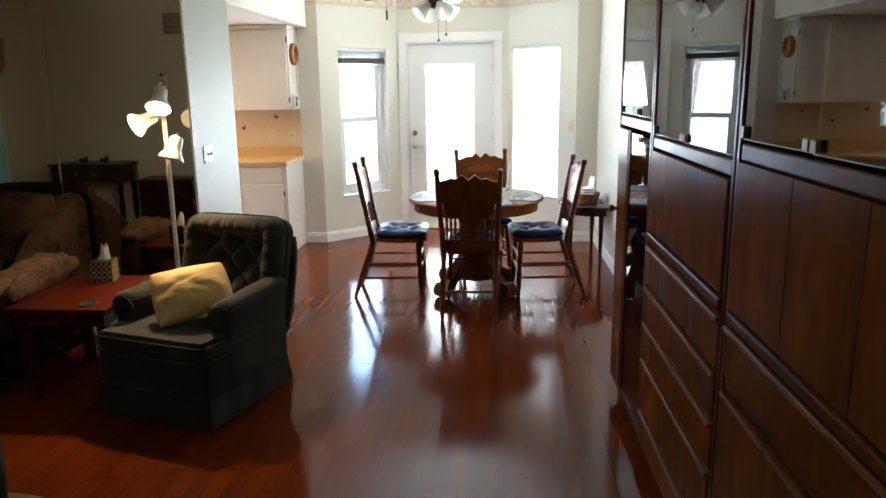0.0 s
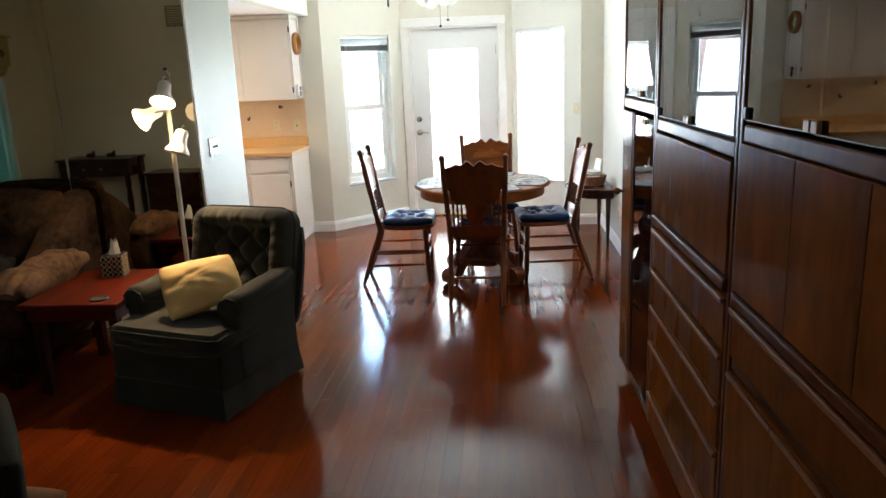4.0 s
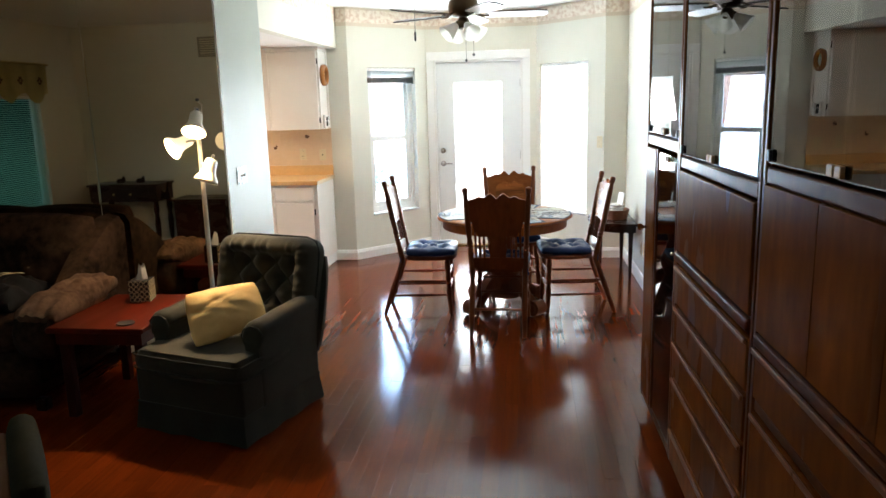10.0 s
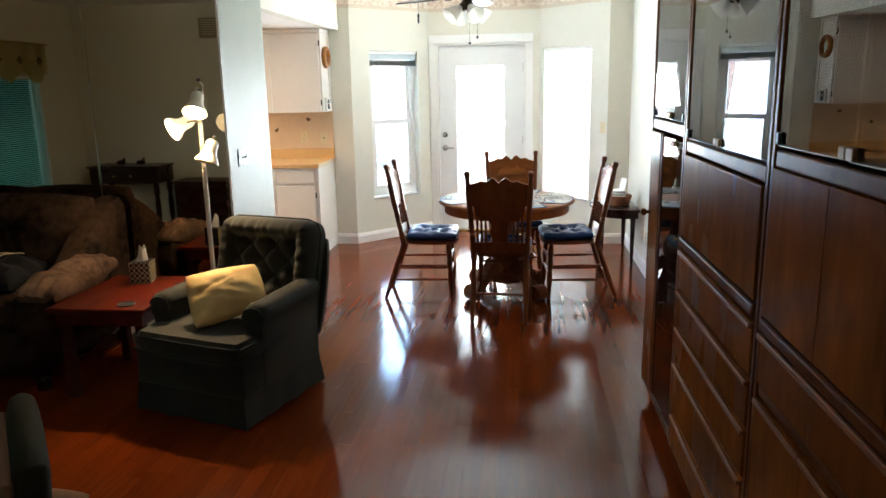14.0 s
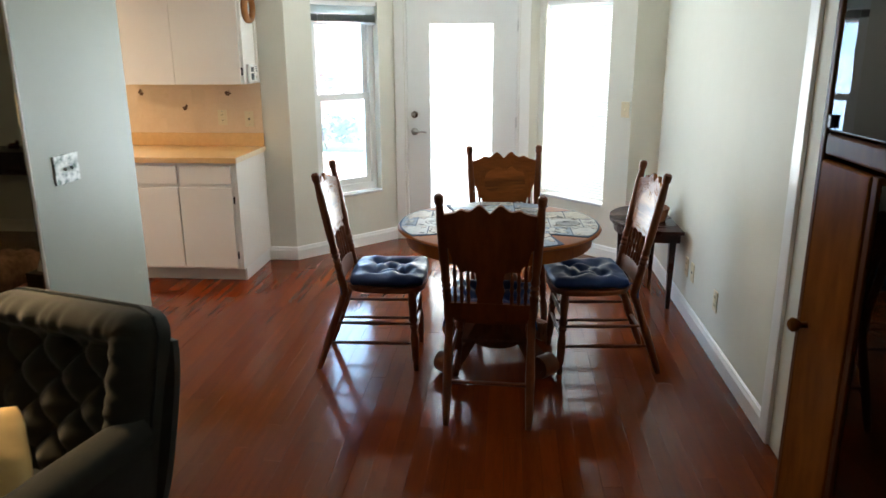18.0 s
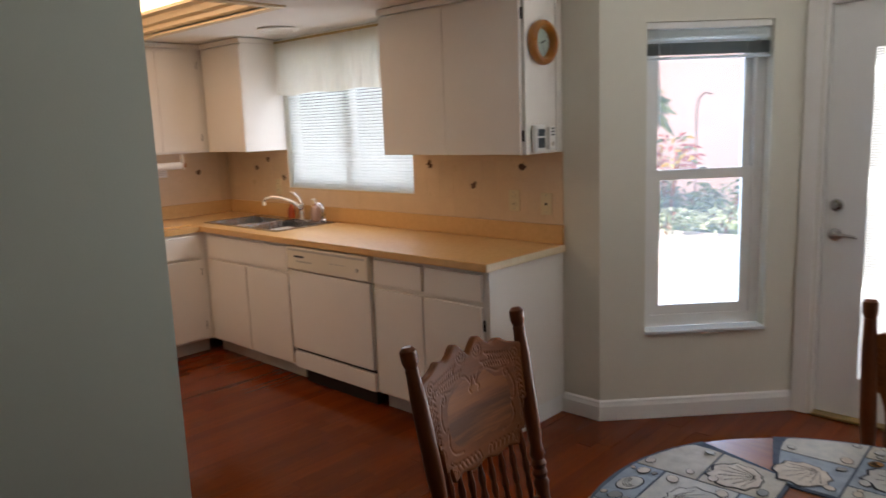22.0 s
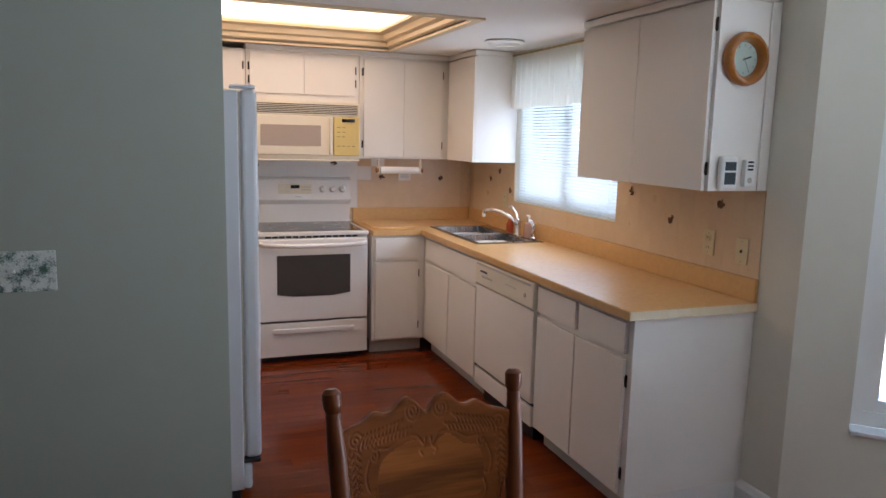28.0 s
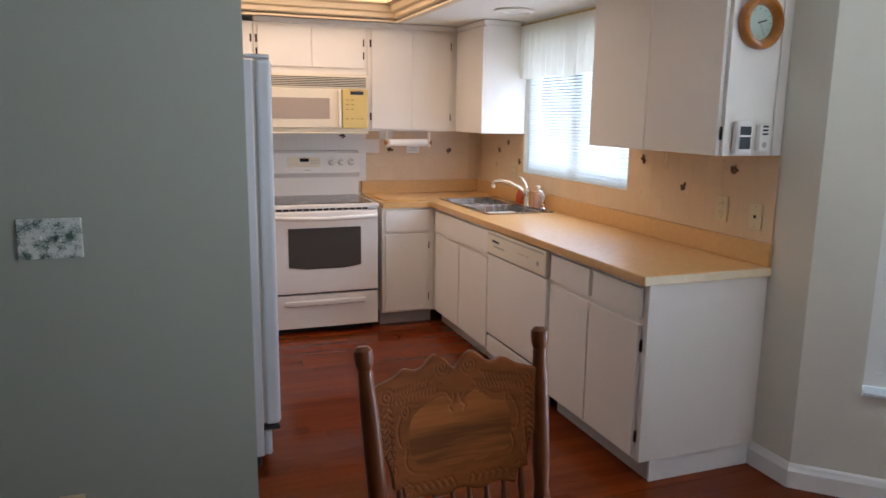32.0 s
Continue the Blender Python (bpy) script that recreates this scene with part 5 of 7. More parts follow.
def crest():
    """Pressed crest board: scalloped top, notched bottom, with the carving sunk into its front."""
    bm = bmesh.new()
    N, K = 190, 96
    fr, bk = [], []
    for i in range(N + 1):
        u = -1 + 2 * i / N
        a = abs(u)
        top = 0.566 + 0.030 * math.exp(-((a - 0.22) / 0.14) ** 2) + 0.012 * math.exp(-((a - 0.60) / 0.10) ** 2) - 0.026 * a ** 3 - 0.008 * math.exp(-(u / 0.06) ** 2)
        bot = 0.284 + 0.005 * math.cos(u * 14) * (a < 0.66) + 0.03 * min(1, max(0, (a - 0.66) / 0.04)) + 0.075 * min(1, max(0, (a - 0.80) / 0.08)) ** 0.6
        x = u * 0.203
        near = CARVED[np.abs(CARVED[:, 0] - x) < 0.008]
        col = []
        for k in range(K + 1):
            v = bot + (top - bot) * k / K
            dip = 0.0
            if len(near):
                d2 = float(((near[:, 0] - x) ** 2 + (near[:, 1] - v) ** 2).min())
                dip = 0.0019 * math.exp(-d2 / 0.0000034)
            edge = min(v - bot, top - v)
            dip += 0.003 * math.exp(-(edge / 0.003) ** 2)
            col.append(bm.verts.new(back_plane(x, v, 0.010 - dip)))
        fr.append(col)
        bk.append([bm.verts.new(back_plane(x, v_, -0.009)) for v_ in (bot, top)])
    for i in range(N):
        for k in range(K):
            f = bm.faces.new((fr[i][k], fr[i + 1][k], fr[i + 1][k + 1], fr[i][k + 1]))
            um, vm = -1 + (2 * i + 1) / N, 0.284 + 0.29 * (k + 0.5) / K
            f.material_index = 2 if abs(um / 0.62) ** 3.5 + abs((vm - 0.418) / 0.072) ** 3.5 < 1 + 0.12 * math.sin(um * 19) else 0
        bm.faces.new((bk[i][0], bk[i][1], bk[i + 1][1], bk[i + 1][0])).material_index = 1
        bm.faces.new((fr[i][K], fr[i + 1][K], bk[i + 1][1], bk[i][1]))
        bm.faces.new((fr[i][0], bk[i][0], bk[i + 1][0], fr[i + 1][0]))
    for i in (0, N):
        bm.faces.new(fr[i] + [bk[i][1], bk[i][0]])
    return bm


CREST = finish("crest_board", crest(), M_OAKX, True)
# back faces take the darker oak: their backlit shade is put into the colour
CREST.materials.append(M_OAK)
CREST.materials.append(M_OAKFIELD)
def dining_chair(name, at, turn, label):
    t = thing(name, at, turn, label, "chair", "dining chairs")
    out = []
    for k in range(28):
        a = 2 * math.pi * k / 28
        c, s = math.cos(a), math.sin(a)
        sx, sy = abs(c) ** 0.55 * (1 if c > 0 else -1), abs(s) ** 0.55 * (1 if s > 0 else -1)
        out.append((sx * (0.215 + 0.012 * sy), sy * 0.205))
    part("seat", slab(out, 0.43, 0.458, 0.006), M_OAK, t, smooth=True)
    for s in (-1, 1):
        part("back_post", post(s), M_OAK, t, smooth=True)
        part("front_leg", turned((0.195 * s, 0.155, 0), (0.165 * s, 0.135, 0.432), [(0.013, 0), (0.016, 0.06), (0.012, 0.1), (0.018, 0.14), (0.022, 0.4), (0.015, 0.52), (0.023, 0.56), (0.016, 0.6), (0.023, 0.64), (0.017, 0.7), (0.022, 0.85), (0.019, 1)], 12), M_OAK, t, smooth=True)
        for z in (0.15, 0.26):
            yb, yf = -0.36 + z * 0.352, 0.153
            part("stretcher", turned((0.185 * s, yb, z), (0.188 * s, yf, z), [(0.007, 0), (0.011, 0.5), (0.007, 1)], 8), M_OAK, t, smooth=True)
    for z in (0.20, 0.315):
        part("stretcher", turned((-0.185, 0.15, z), (0.185, 0.15, z), [(0.007, 0), (0.011, 0.3), (0.008, 0.42), (0.014, 0.5), (0.008, 0.58), (0.011, 0.7), (0.007, 1)], 8), M_OAK, t, smooth=True)
    part("stretcher", rod((-0.185, -0.295, 0.185), (0.185, -0.295, 0.185), 0.009), M_OAK, t, smooth=True)
    c = new("crest_board", CREST)
    c.parent = t
    c["label"] = "oak crest board pressed with scrolls and leaves"
    # lower rail, splat and spindles
    bm = bmesh.new()
    fr, bk = [], []
    for i in range(13):
        u = -1 + i / 6
        fr.append([bm.verts.new(back_plane(u * 0.187, v + 0.012 * (1 - u * u) * (1 if j else 0), 0.009)) for j, v in enumerate((0.045, 0.118))])
        bk.append([bm.verts.new(back_plane(u * 0.187, v + 0.012 * (1 - u * u) * (1 if j else 0), -0.008)) for j, v in enumerate((0.045, 0.118))])
    for i in range(12):
        bm.faces.new((fr[i][0], fr[i + 1][0], fr[i + 1][1], fr[i][1]))
        bm.faces.new((bk[i][0], bk[i][1], bk[i + 1][1], bk[i + 1][0]))
        bm.faces.new((fr[i][1], fr[i + 1][1], bk[i + 1][1], bk[i][1]))
        bm.faces.new((fr[i][0], bk[i][0], bk[i + 1][0], fr[i + 1][0]))
    part("lower_rail", bm, M_OAK, t, smooth=True)
    bm = bmesh.new()
    prof = [(0.060, 0.12), (0.054, 0.15), (0.064, 0.19), (0.056, 0.23), (0.066, 0.295)]
    q = [[bm.verts.new(back_plane(s * x, v, o)) for s, o in ((-1, 0.006), (1, 0.006), (1, -0.005), (-1, -0.005))] for x, v in prof]
    for a, b in zip(q, q[1:]):
        for k in range(4):
            bm.faces.new((a[k], a[(k + 1) % 4], b[(k + 1) % 4], b[k]))
    part("splat", bm, M_OAK, t) if SPLAT else None
    for x in ((-0.155, -0.125, -0.095, 0.095, 0.125, 0.155) if SPLAT else (-0.15, -0.107, -0.064, -0.021, 0.021, 0.064, 0.107, 0.15)):
        a, b = back_plane(x, 0.115), back_plane(x, 0.30 if abs(x) < 0.13 else 0.335)
        part("spindle", turned(a, b, [(0.006, 0), (0.009, 0.2), (0.006, 0.34), (0.0105, 0.45), (0.0065, 0.55), (0.010, 0.7), (0.006, 0.85), (0.008, 1)], 8), M_OAK, t, smooth=True)
    return t


def seat_cushion(at, turn, label):
    """A soft pad, deeply buttoned, its folds running from tuft to tuft and its edge drooping."""
    t = thing("seat_cushion", at, turn, label, "cushion", "seat cushions")
    tf = [(-0.42, -0.38), (0.42, -0.38), (-0.42, 0.40), (0.42, 0.40), (0.0, 0.02)]
    bm = cushion((-0.212, -0.19, 0.002), (0.212, 0.208, 0.062), 0.024, 44, 0.42, tf, 0.026, 0.010)
    for v in bm.verts:
        u, w = v.co.x / 0.212, (v.co.y - 0.009) / 0.199
        if v.co.z < 0.034:
            v.co.z = max(v.co.z, 0.002)
            continue
        fold = 0.0
        for a, b in ((0, 1), (2, 3), (0, 2), (1, 3), (0, 4), (1, 4), (2, 4), (3, 4)):
            (ax, ay), (bx_, by) = tf[a], tf[b]
            k = max(0.0, min(1.0, ((u - ax) * (bx_ - ax) + (w - ay) * (by - ay)) / ((bx_ - ax) ** 2 + (by - ay) ** 2)))
            d2 = (u - ax - k * (bx_ - ax)) ** 2 + (w - ay - k * (by - ay)) ** 2
            fold = max(fold, math.exp(-d2 / 0.0035))
        for ax, ay in tf[:4]:
            ex, ey = ax / abs(ax), ay / abs(ay)
            k = max(0.0, min(1.0, ((u - ax) * ex + (w - ay) * ey) / 1.1))
            d2 = (u - ax - k * ex * 0.55) ** 2 + (w - ay - k * ey * 0.55) ** 2
            fold = max(fold, (1 - k) * math.exp(-d2 / 0.003))
        v.co.z = max(0.012, v.co.z - 0.008 * fold * max(0.0, 1 - max(abs(u), abs(w)) ** 6))
    part("pad", bm, M_BLUE, t, smooth=True)
    for u, v in tf:
        part("button", moved(lathe([(0.010, 0), (0.008, 0.004), (0, 0.006)], 10, False), Matrix.Translation((0.212 * u, 0.009 + 0.199 * v, 0.028))), M_BLUE, t)
    for s in (-1, 1):
        part("tie", tube([(s * 0.17, -0.17, 0.022), (s * 0.185, -0.205, 0.03), (s * 0.2, -0.225, 0.01), (s * 0.21, -0.22, -0.04)], 0.004, 5), M_BLUE, t)
    return t


SPLAT = True
for at, turn, lab in (((-0.084, 4.938, 0), -2.4, "pressed-back oak dining chair pushed up to the round table"),
                      ((-0.648, 5.333, 0), -87.6, "pressed-back oak dining chair, turned sideways to the kitchen"),
                      ((0.397, 5.367, 0), 95, "pressed-back oak dining chair beside the wall table"),
                      ((-0.003, 5.844, 0), 188, "pressed-back oak dining chair in front of the garden door")):
    SPLAT = lab.endswith("round table") or lab.endswith("garden door")
    dining_chair("dining_chair", at, turn, lab)
    seat_cushion((at[0], at[1], 0.4585), turn, "blue tufted vinyl seat cushion tied to the chair")

# round pedestal table
TC = (-0.068, 5.368)
t = thing("dining_table", (*TC, 0), 0, "round oak pedestal table with four scrolled feet", "table")
part("tabletop", lathe([(0.0, 0.724), (0.505, 0.724), (0.522, 0.73), (0.528, 0.738), (0.522, 0.747), (0.51, 0.75), (0.0, 0.75)], 64, False), M_TABLE, t, smooth=True)
part("apron", lathe([(0.47, 0.66), (0.478, 0.655), (0.482, 0.66), (0.482, 0.7235), (0.46, 0.7235), (0.46, 0.66)], 48, False), M_TABLE, t, smooth=True)
part("pedestal", lathe([(0.10, 0.09), (0.135, 0.10), (0.14, 0.13), (0.10, 0.17), (0.085, 0.21), (0.105, 0.25), (0.135, 0.32), (0.14, 0.38), (0.11, 0.45), (0.075, 0.52), (0.08, 0.56), (0.12, 0.60), (0.17, 0.65), (0.17, 0.7235)], 32), M_OAK, t, smooth=True)
for k in range(4):
    a = math.pi / 4 + k * math.pi / 2
    bm = bmesh.new()
    path = [(0.08, 0.22, 0.05), (0.15, 0.225, 0.055), (0.21, 0.175, 0.05), (0.26, 0.11, 0.045), (0.31, 0.075, 0.042), (0.35, 0.065, 0.045), (0.375, 0.05, 0.04)]
    rings = []
    for r, z, h in path:
        rings.append([bm.verts.new((r + dx * 0.3, dy, z + dz)) for dx, dy, dz in ((0, -0.038, -h), (0, 0.038, -h), (0, 0.045, 0), (0, 0.030, h), (0, -0.030, h), (0, -0.045, 0))])
    for p, q in zip(rings, rings[1:]):
        for j in range(6):
            bm.faces.new((p[j], p[(j + 1) % 6], q[(j + 1) % 6], q[j]))
    bm.faces.new(list(reversed(rings[0])))
    bm.faces.new(rings[-1])
    for v in bm.verts:
        v.co.z = max(v.co.z, 0.0)
    f_ = part("foot", moved(bm, Matrix.Rotation(a, 4, 'Z')), M_OAK, t, "carved scroll foot", True)
    part("scroll", moved(merge(rod((0.35, -0.048, 0.062), (0.35, 0.048, 0.062), 0.058, seg=18), rod((0.35, -0.054, 0.062), (0.35, 0.054, 0.062), 0.03, seg=14)), Matrix.Rotation(a, 4, 'Z')), M_OAK, f_, smooth=True)

# placemats with shells
M_MAT = material("slate_blue_mat", srgb(78, 92, 112), 0.85, dark=srgb(50, 60, 76), scale=30, amount=0.6)
M_INK = material("dark_shell_outline", srgb(58, 60, 66), 0.85, scale=40, amount=0.6)
PAL = [material("mat_" + n, srgb(*c), 0.5, dark=srgb(*d), scale=34, amount=0.85) for n, c, d in (("cream", (206, 203, 194), (166, 170, 172)), ("pale_blue", (158, 172, 188), (112, 128, 148)), ("sand", (200, 193, 178), (162, 154, 138)), ("grey", (158, 157, 152), (112, 116, 120)), ("shell", (218, 208, 194), (172, 154, 138)), ("amber", (186, 132, 52), (140, 92, 34)))]


def shell(kind, cx, cy, r, turn):
    """Outline of a shell or star in plan."""
    pts = []
    n = 22
    for k in range(n):
        a = 2 * math.pi * k / n
        if kind == 0:     # scallop
            q = r * (1 + 0.10 * math.cos(9 * a)) * (0.72 + 0.28 * math.cos(a))
        elif kind == 1:   # star
            q = r * (0.52 + 0.48 * (0.5 + 0.5 * math.cos(5 * a)) ** 1.5)
        elif kind == 2:   # whelk
            q = r * (0.62 + 0.38 * abs(math.cos(a)) ** 3)
        else:             # oval
            q = r * 0.8 / math.sqrt(math.cos(a) ** 2 + 1.7 * math.sin(a) ** 2)
        pts.append((cx + q * math.cos(a + turn), cy + q * math.sin(a + turn)))
    return pts


def placemat(ang, label):
    rnd = random.Random(int(ang) + 5)
    t = thing("placemat", (TC[0], TC[1], 0.7502), ang, label, "placemat", "placemats")
    # wedge-shaped mat: round outer edge, straight inner edge; local -y is outward
    R0, half = 0.517, radians(35.0)
    arc = [(R0 * math.sin(-half + 2 * half * k / 14), -R0 * math.cos(-half + 2 * half * k / 14)) for k in range(15)]
    inner = 0.19
    out = arc + [(0.225, -inner), (-0.225, -inner)]
    part("backing", slab(out, 0.0, 0.003), M_MAT, t)
    cols = [(-0.265, -0.10), (-0.095, 0.095), (0.10, 0.265)]
    for ci, (xa, xb) in enumerate(cols):
        cuts = [(-0.50, -0.36), (-0.355, -0.20)] if ci != 1 else [(-0.505, -0.43), (-0.425, -0.265), (-0.26, -0.20)]
        for ya, yb in cuts:
            def clip(x, y):
                r = math.hypot(x, y)
                if r > R0 - 0.008:
                    x, y = x * (R0 - 0.008) / r, y * (R0 - 0.008) / r
                side = 0.218 + (-y - inner) * 0.245
                return (max(-side, min(side, x)), min(y, -inner - 0.006))
            n = 4
            loop = [(xa + (xb - xa) * k / n, ya) for k in range(n)] + [(xb, ya + (yb - ya) * k / n) for k in range(n)] + [(xb - (xb - xa) * k / n, yb) for k in range(n)] + [(xa, yb - (yb - ya) * k / n) for k in range(n)]
            loop = [clip(x, y) for x, y in loop]
            w, h = max(p[0] for p in loop) - min(p[0] for p in loop), max(p[1] for p in loop) - min(p[1] for p in loop)
            if w < 0.05 or h < 0.03:
                continue
            bmp = bmesh.new()
            bmesh.ops.convex_hull(bmp, input=[bmp.verts.new((x, y, z)) for x, y in loop for z in (0.0032, 0.0042)])
            f_ = part("printed_block", bmp, PAL[rnd.choice((0, 0, 1, 2))], t)
            cx, cy = sum(p[0] for p in loop) / len(loop), sum(p[1] for p in loop) / len(loop)
            xs, ys = [p[0] for p in loop], [p[1] for p in loop]
            long_way = 1.35 if w > 1.4 * h else 1.0
            spots = [(cx, cy, min(w, h) * 0.48 * (1.0 if long_way == 1.0 else 0.95))]
            if long_way > 1.0:
                spots += [(cx + sg * w * 0.36, cy, min(w, h) * 0.26) for sg in (-1, 1)]
            for u, v in ((0.14, 0.16), (0.86, 0.16), (0.14, 0.84), (0.86, 0.84)):
                spots.append((min(xs) + w * u, min(ys) + h * v, min(w, h) * rnd.uniform(0.09, 0.14)))
            for n_, (px, py, r) in enumerate(spots):
                if math.hypot(px, py) > R0 - 0.008 - r * 0.8 or abs(px) > 0.21 + (-py - inner) * 0.245 - r * 0.6:
                    continue
                kind = rnd.choice((0, 0, 1, 2, 3)) if r > 0.02 else 3
                tr = rnd.uniform(0, 6.28)
                lift = 0.0 if n_ == 0 else 0.0018
                part("shell_outline", slab(shell(kind, px, py, r * 1.07 + 0.0015, tr), 0.0043 + lift, 0.0048 + lift), M_INK, f_)
                part("shell", slab(shell(kind, px, py, r, tr), 0.0049 + lift, 0.0054 + lift), PAL[5 if kind == 3 and r > 0.02 and rnd.random() < 0.4 else rnd.choice((4, 4, 0, 3))], f_)
                if r < 0.02:
                    continue
                # drawn ribs: a fan on scallops, arcs across the others
                ribs = []
                if kind == 0:
                    for k in range(7):
                        a = tr + (k - 3) * 0.30
                        ribs.append(moved(bx((0.10 * r, -0.0007, 0.0055 + lift), (r * (1.12 - 0.09 * abs(k - 3)), 0.0007, 0.0058 + lift)), Matrix.Translation((px - 0.34 * r * math.cos(tr), py - 0.34 * r * math.sin(tr), 0)) @ Matrix.Rotation(a, 4, 'Z')))
                else:
                    for q in (0.25, 0.5, 0.72):
                        arc_ = [(px + q * r * (0.7 if kind == 1 else 0.8) * math.cos(tr + a), py + q * r * (0.45 if kind == 1 else 0.6) * math.sin(tr + a), 0.0056 + lift) for a in [0.5 + 4.2 * m_ / 10 for m_ in range(11)]]
                        ribs.append(tube(arc_, 0.0007, 4))
                part("shell_ribs", merge(*ribs), M_INK, f_)
    return t


for ang in (2, -88, 92, 182):
    placemat(ang, "half-round quilted placemat printed with sea shells and starfish")

# wall table with a basket
t = thing("side_table", (EAST - 0.03, 6.51, 0), 0, "small dark half-round side table with tapered legs by the wall", "table")
hw = 0.40
out = [(0.0, hw), (-0.12, hw)] + [(-0.12 - 0.28 * math.cos(a), hw * math.sin(a)) for a in [math.pi / 2 - math.pi * k / 14 for k in range(1, 14)]] + [(-0.12, -hw), (0.0, -hw)]
part("top", slab(out, 0.507, 0.53, 0.004), M_DARKWOOD, t)
part("apron", slab([(x * 0.9 - 0.01, y * 0.88) for x, y in out], 0.445, 0.5065), M_DARKWOOD, t)
for x, y in ((-0.05, 0.31), (-0.05, -0.31), (-0.30, 0.16), (-0.30, -0.16)):
    bm = bmesh.new()
    lo = [bm.verts.new((x + a * 0.011, y + b * 0.011, 0.0)) for a, b in ((-1, -1), (1, -1), (1, 1), (-1, 1))]
    hi = [bm.verts.new((x + a * 0.021, y + b * 0.021, 0.445)) for a, b in ((-1, -1), (1, -1), (1, 1), (-1, 1))]
    bm.faces.new(list(reversed(lo)))
    bm.faces.new(hi)
    for k in range(4):
        bm.faces.new((lo[k], lo[(k + 1) % 4], hi[(k + 1) % 4], hi[k]))
    part("leg", bm, M_DARKWOOD, t)
M_WICKER = material("brown_wicker", srgb(148, 92, 56), 0.7, dark=srgb(92, 52, 30), scale=20, amount=0.8)
t = thing("wicker_basket", (0.92, 6.45, 0.5305), 0, "small brown wicker basket holding paper napkins", "basket")
for k in range(8):
    z = 0.006 + k * 0.011
    r = 0.088 + k * 0.0035
    pts = [(r * math.cos(a) * (1 + 0.03 * math.sin(a * 16 + k * math.pi)), 1.25 * r * math.sin(a) * (1 + 0.03 * math.sin(a * 16 + k * math.pi)), z) for a in [2 * math.pi * j / 40 for j in range(41)]]
    part("woven_ring", tube(pts, 0.0065, 5), M_WICKER, t, smooth=True)
part("bottom", lathe([(0.088, 0.0), (0.088, 0.006)], 20), M_WICKER, t)
t = thing("napkin_stack", (0.92, 6.45, 0.5375), 20, "crumpled white paper napkins in the basket", "napkins")
for k in range(5):
    part("napkin", moved(cushion((-0.055, -0.06, 0), (0.055, 0.06, 0.02), 0.004, 6, 0.3, (), 0, 0.01), Matrix.Translation((0, 0, 0.004 + k * 0.026)) @ Matrix.Rotation(k * 0.5, 4, 'Z')), M_TRIM, t, smooth=True)
part("napkin", moved(bx((-0.004, -0.055, 0), (0.004, 0.055, 0.13), 0.002), Matrix.Translation((0.03, 0, 0.1)) @ Matrix.Rotation(0.2, 4, 'Y')), M_TRIM, t)

# ceiling fan
FX, FYY = -0.345, 5.20
M_BRONZE = material("antique_bronze", (0.10, 0.065, 0.035, 1), 0.35, 0.9, scale=12, amount=0.4)
M_BLADE = material("dark_fan_blade", srgb(72, 48, 34), 0.4, dark=srgb(46, 28, 18), scale=6, stretch=(0.3, 3, 1), amount=0.7)
M_BLADEW = material("white_fan_blade", srgb(226, 228, 230), 0.4, scale=5, amount=0.06)
M_SHADE = material("frosted_glass_shade", srgb(238, 236, 228), 0.35, scale=8, amount=0.05, trans=0.2)
let_light_through(M_SHADE, srgb(248, 246, 240), 0.6)
t = thing("ceiling_fan", (FX, FYY, 0), 0, "bronze ceiling fan with five blades and tulip glass shades", "ceiling fan")
part("canopy", lathe([(0.07, TOP), (0.075, TOP - 0.03), (0.04, TOP - 0.06), (0.015, TOP - 0.065)], 24), M_BRONZE, t, smooth=True)
part("down_rod", rod((0, 0, 2.36), (0, 0, TOP - 0.06), 0.013), M_BRONZE, t)
part("motor", lathe([(0.03, 2.215), (0.075, 2.22), (0.105, 2.25), (0.11, 2.29), (0.105, 2.33), (0.07, 2.355), (0.02, 2.365)], 32), M_BRONZE, t, smooth=True)
part("light_hub", lathe([(0.02, 2.13), (0.045, 2.14), (0.055, 2.165), (0.045, 2.195), (0.03, 2.2145)], 24), M_BRONZE, t, smooth=True)
for k in range(5):
    a = radians(8 + 72 * k)
    m = Matrix.Rotation(a, 4, 'Z')
    arm = part("blade_arm", moved(tube([(0.09, 0, 2.245), (0.14, 0, 2.225), (0.19, 0, 2.228)], 0.009, 6), m), M_BRONZE, t)
    out = [(0.16, -0.05), (0.30, -0.062), (0.52, -0.068), (0.60, -0.055), (0.62, 0.0), (0.60, 0.055), (0.52, 0.068), (0.30, 0.062), (0.16, 0.05)]
    b = part("blade", moved(slab(out, -0.004, 0.004), m @ Matrix.Translation((0, 0, 2.236)) @ Matrix.Rotation(-0.2, 4, 'X')), M_BLADE, t)
    part("white_face", moved(slab([(x, y * 0.985) for x, y in out], -0.0056, -0.0042), m @ Matrix.Translation((0, 0, 2.236)) @ Matrix.Rotation(-0.2, 4, 'X')), M_BLADEW, b, "white underside")
for k in range(4):
    a = radians(30 + 90 * k)
    m = Matrix.Rotation(a, 4, 'Z') @ Matrix.Translation((0.05, 0, 2.165)) @ Matrix.Rotation(radians(128), 4, 'Y')
    s = part("shade", moved(lathe([(0.02, 0.0), (0.028, 0.02), (0.045, 0.06), (0.055, 0.09), (0.068, 0.115), (0.065, 0.115), (0.05, 0.088), (0.04, 0.06), (0.022, 0.02)], 20, False), m), M_SHADE, t, "frosted tulip glass shade", True)
    part("fitter", moved(rod((0, 0, -0.02), (0, 0, 0.015), 0.022), m), M_BRONZE, s)
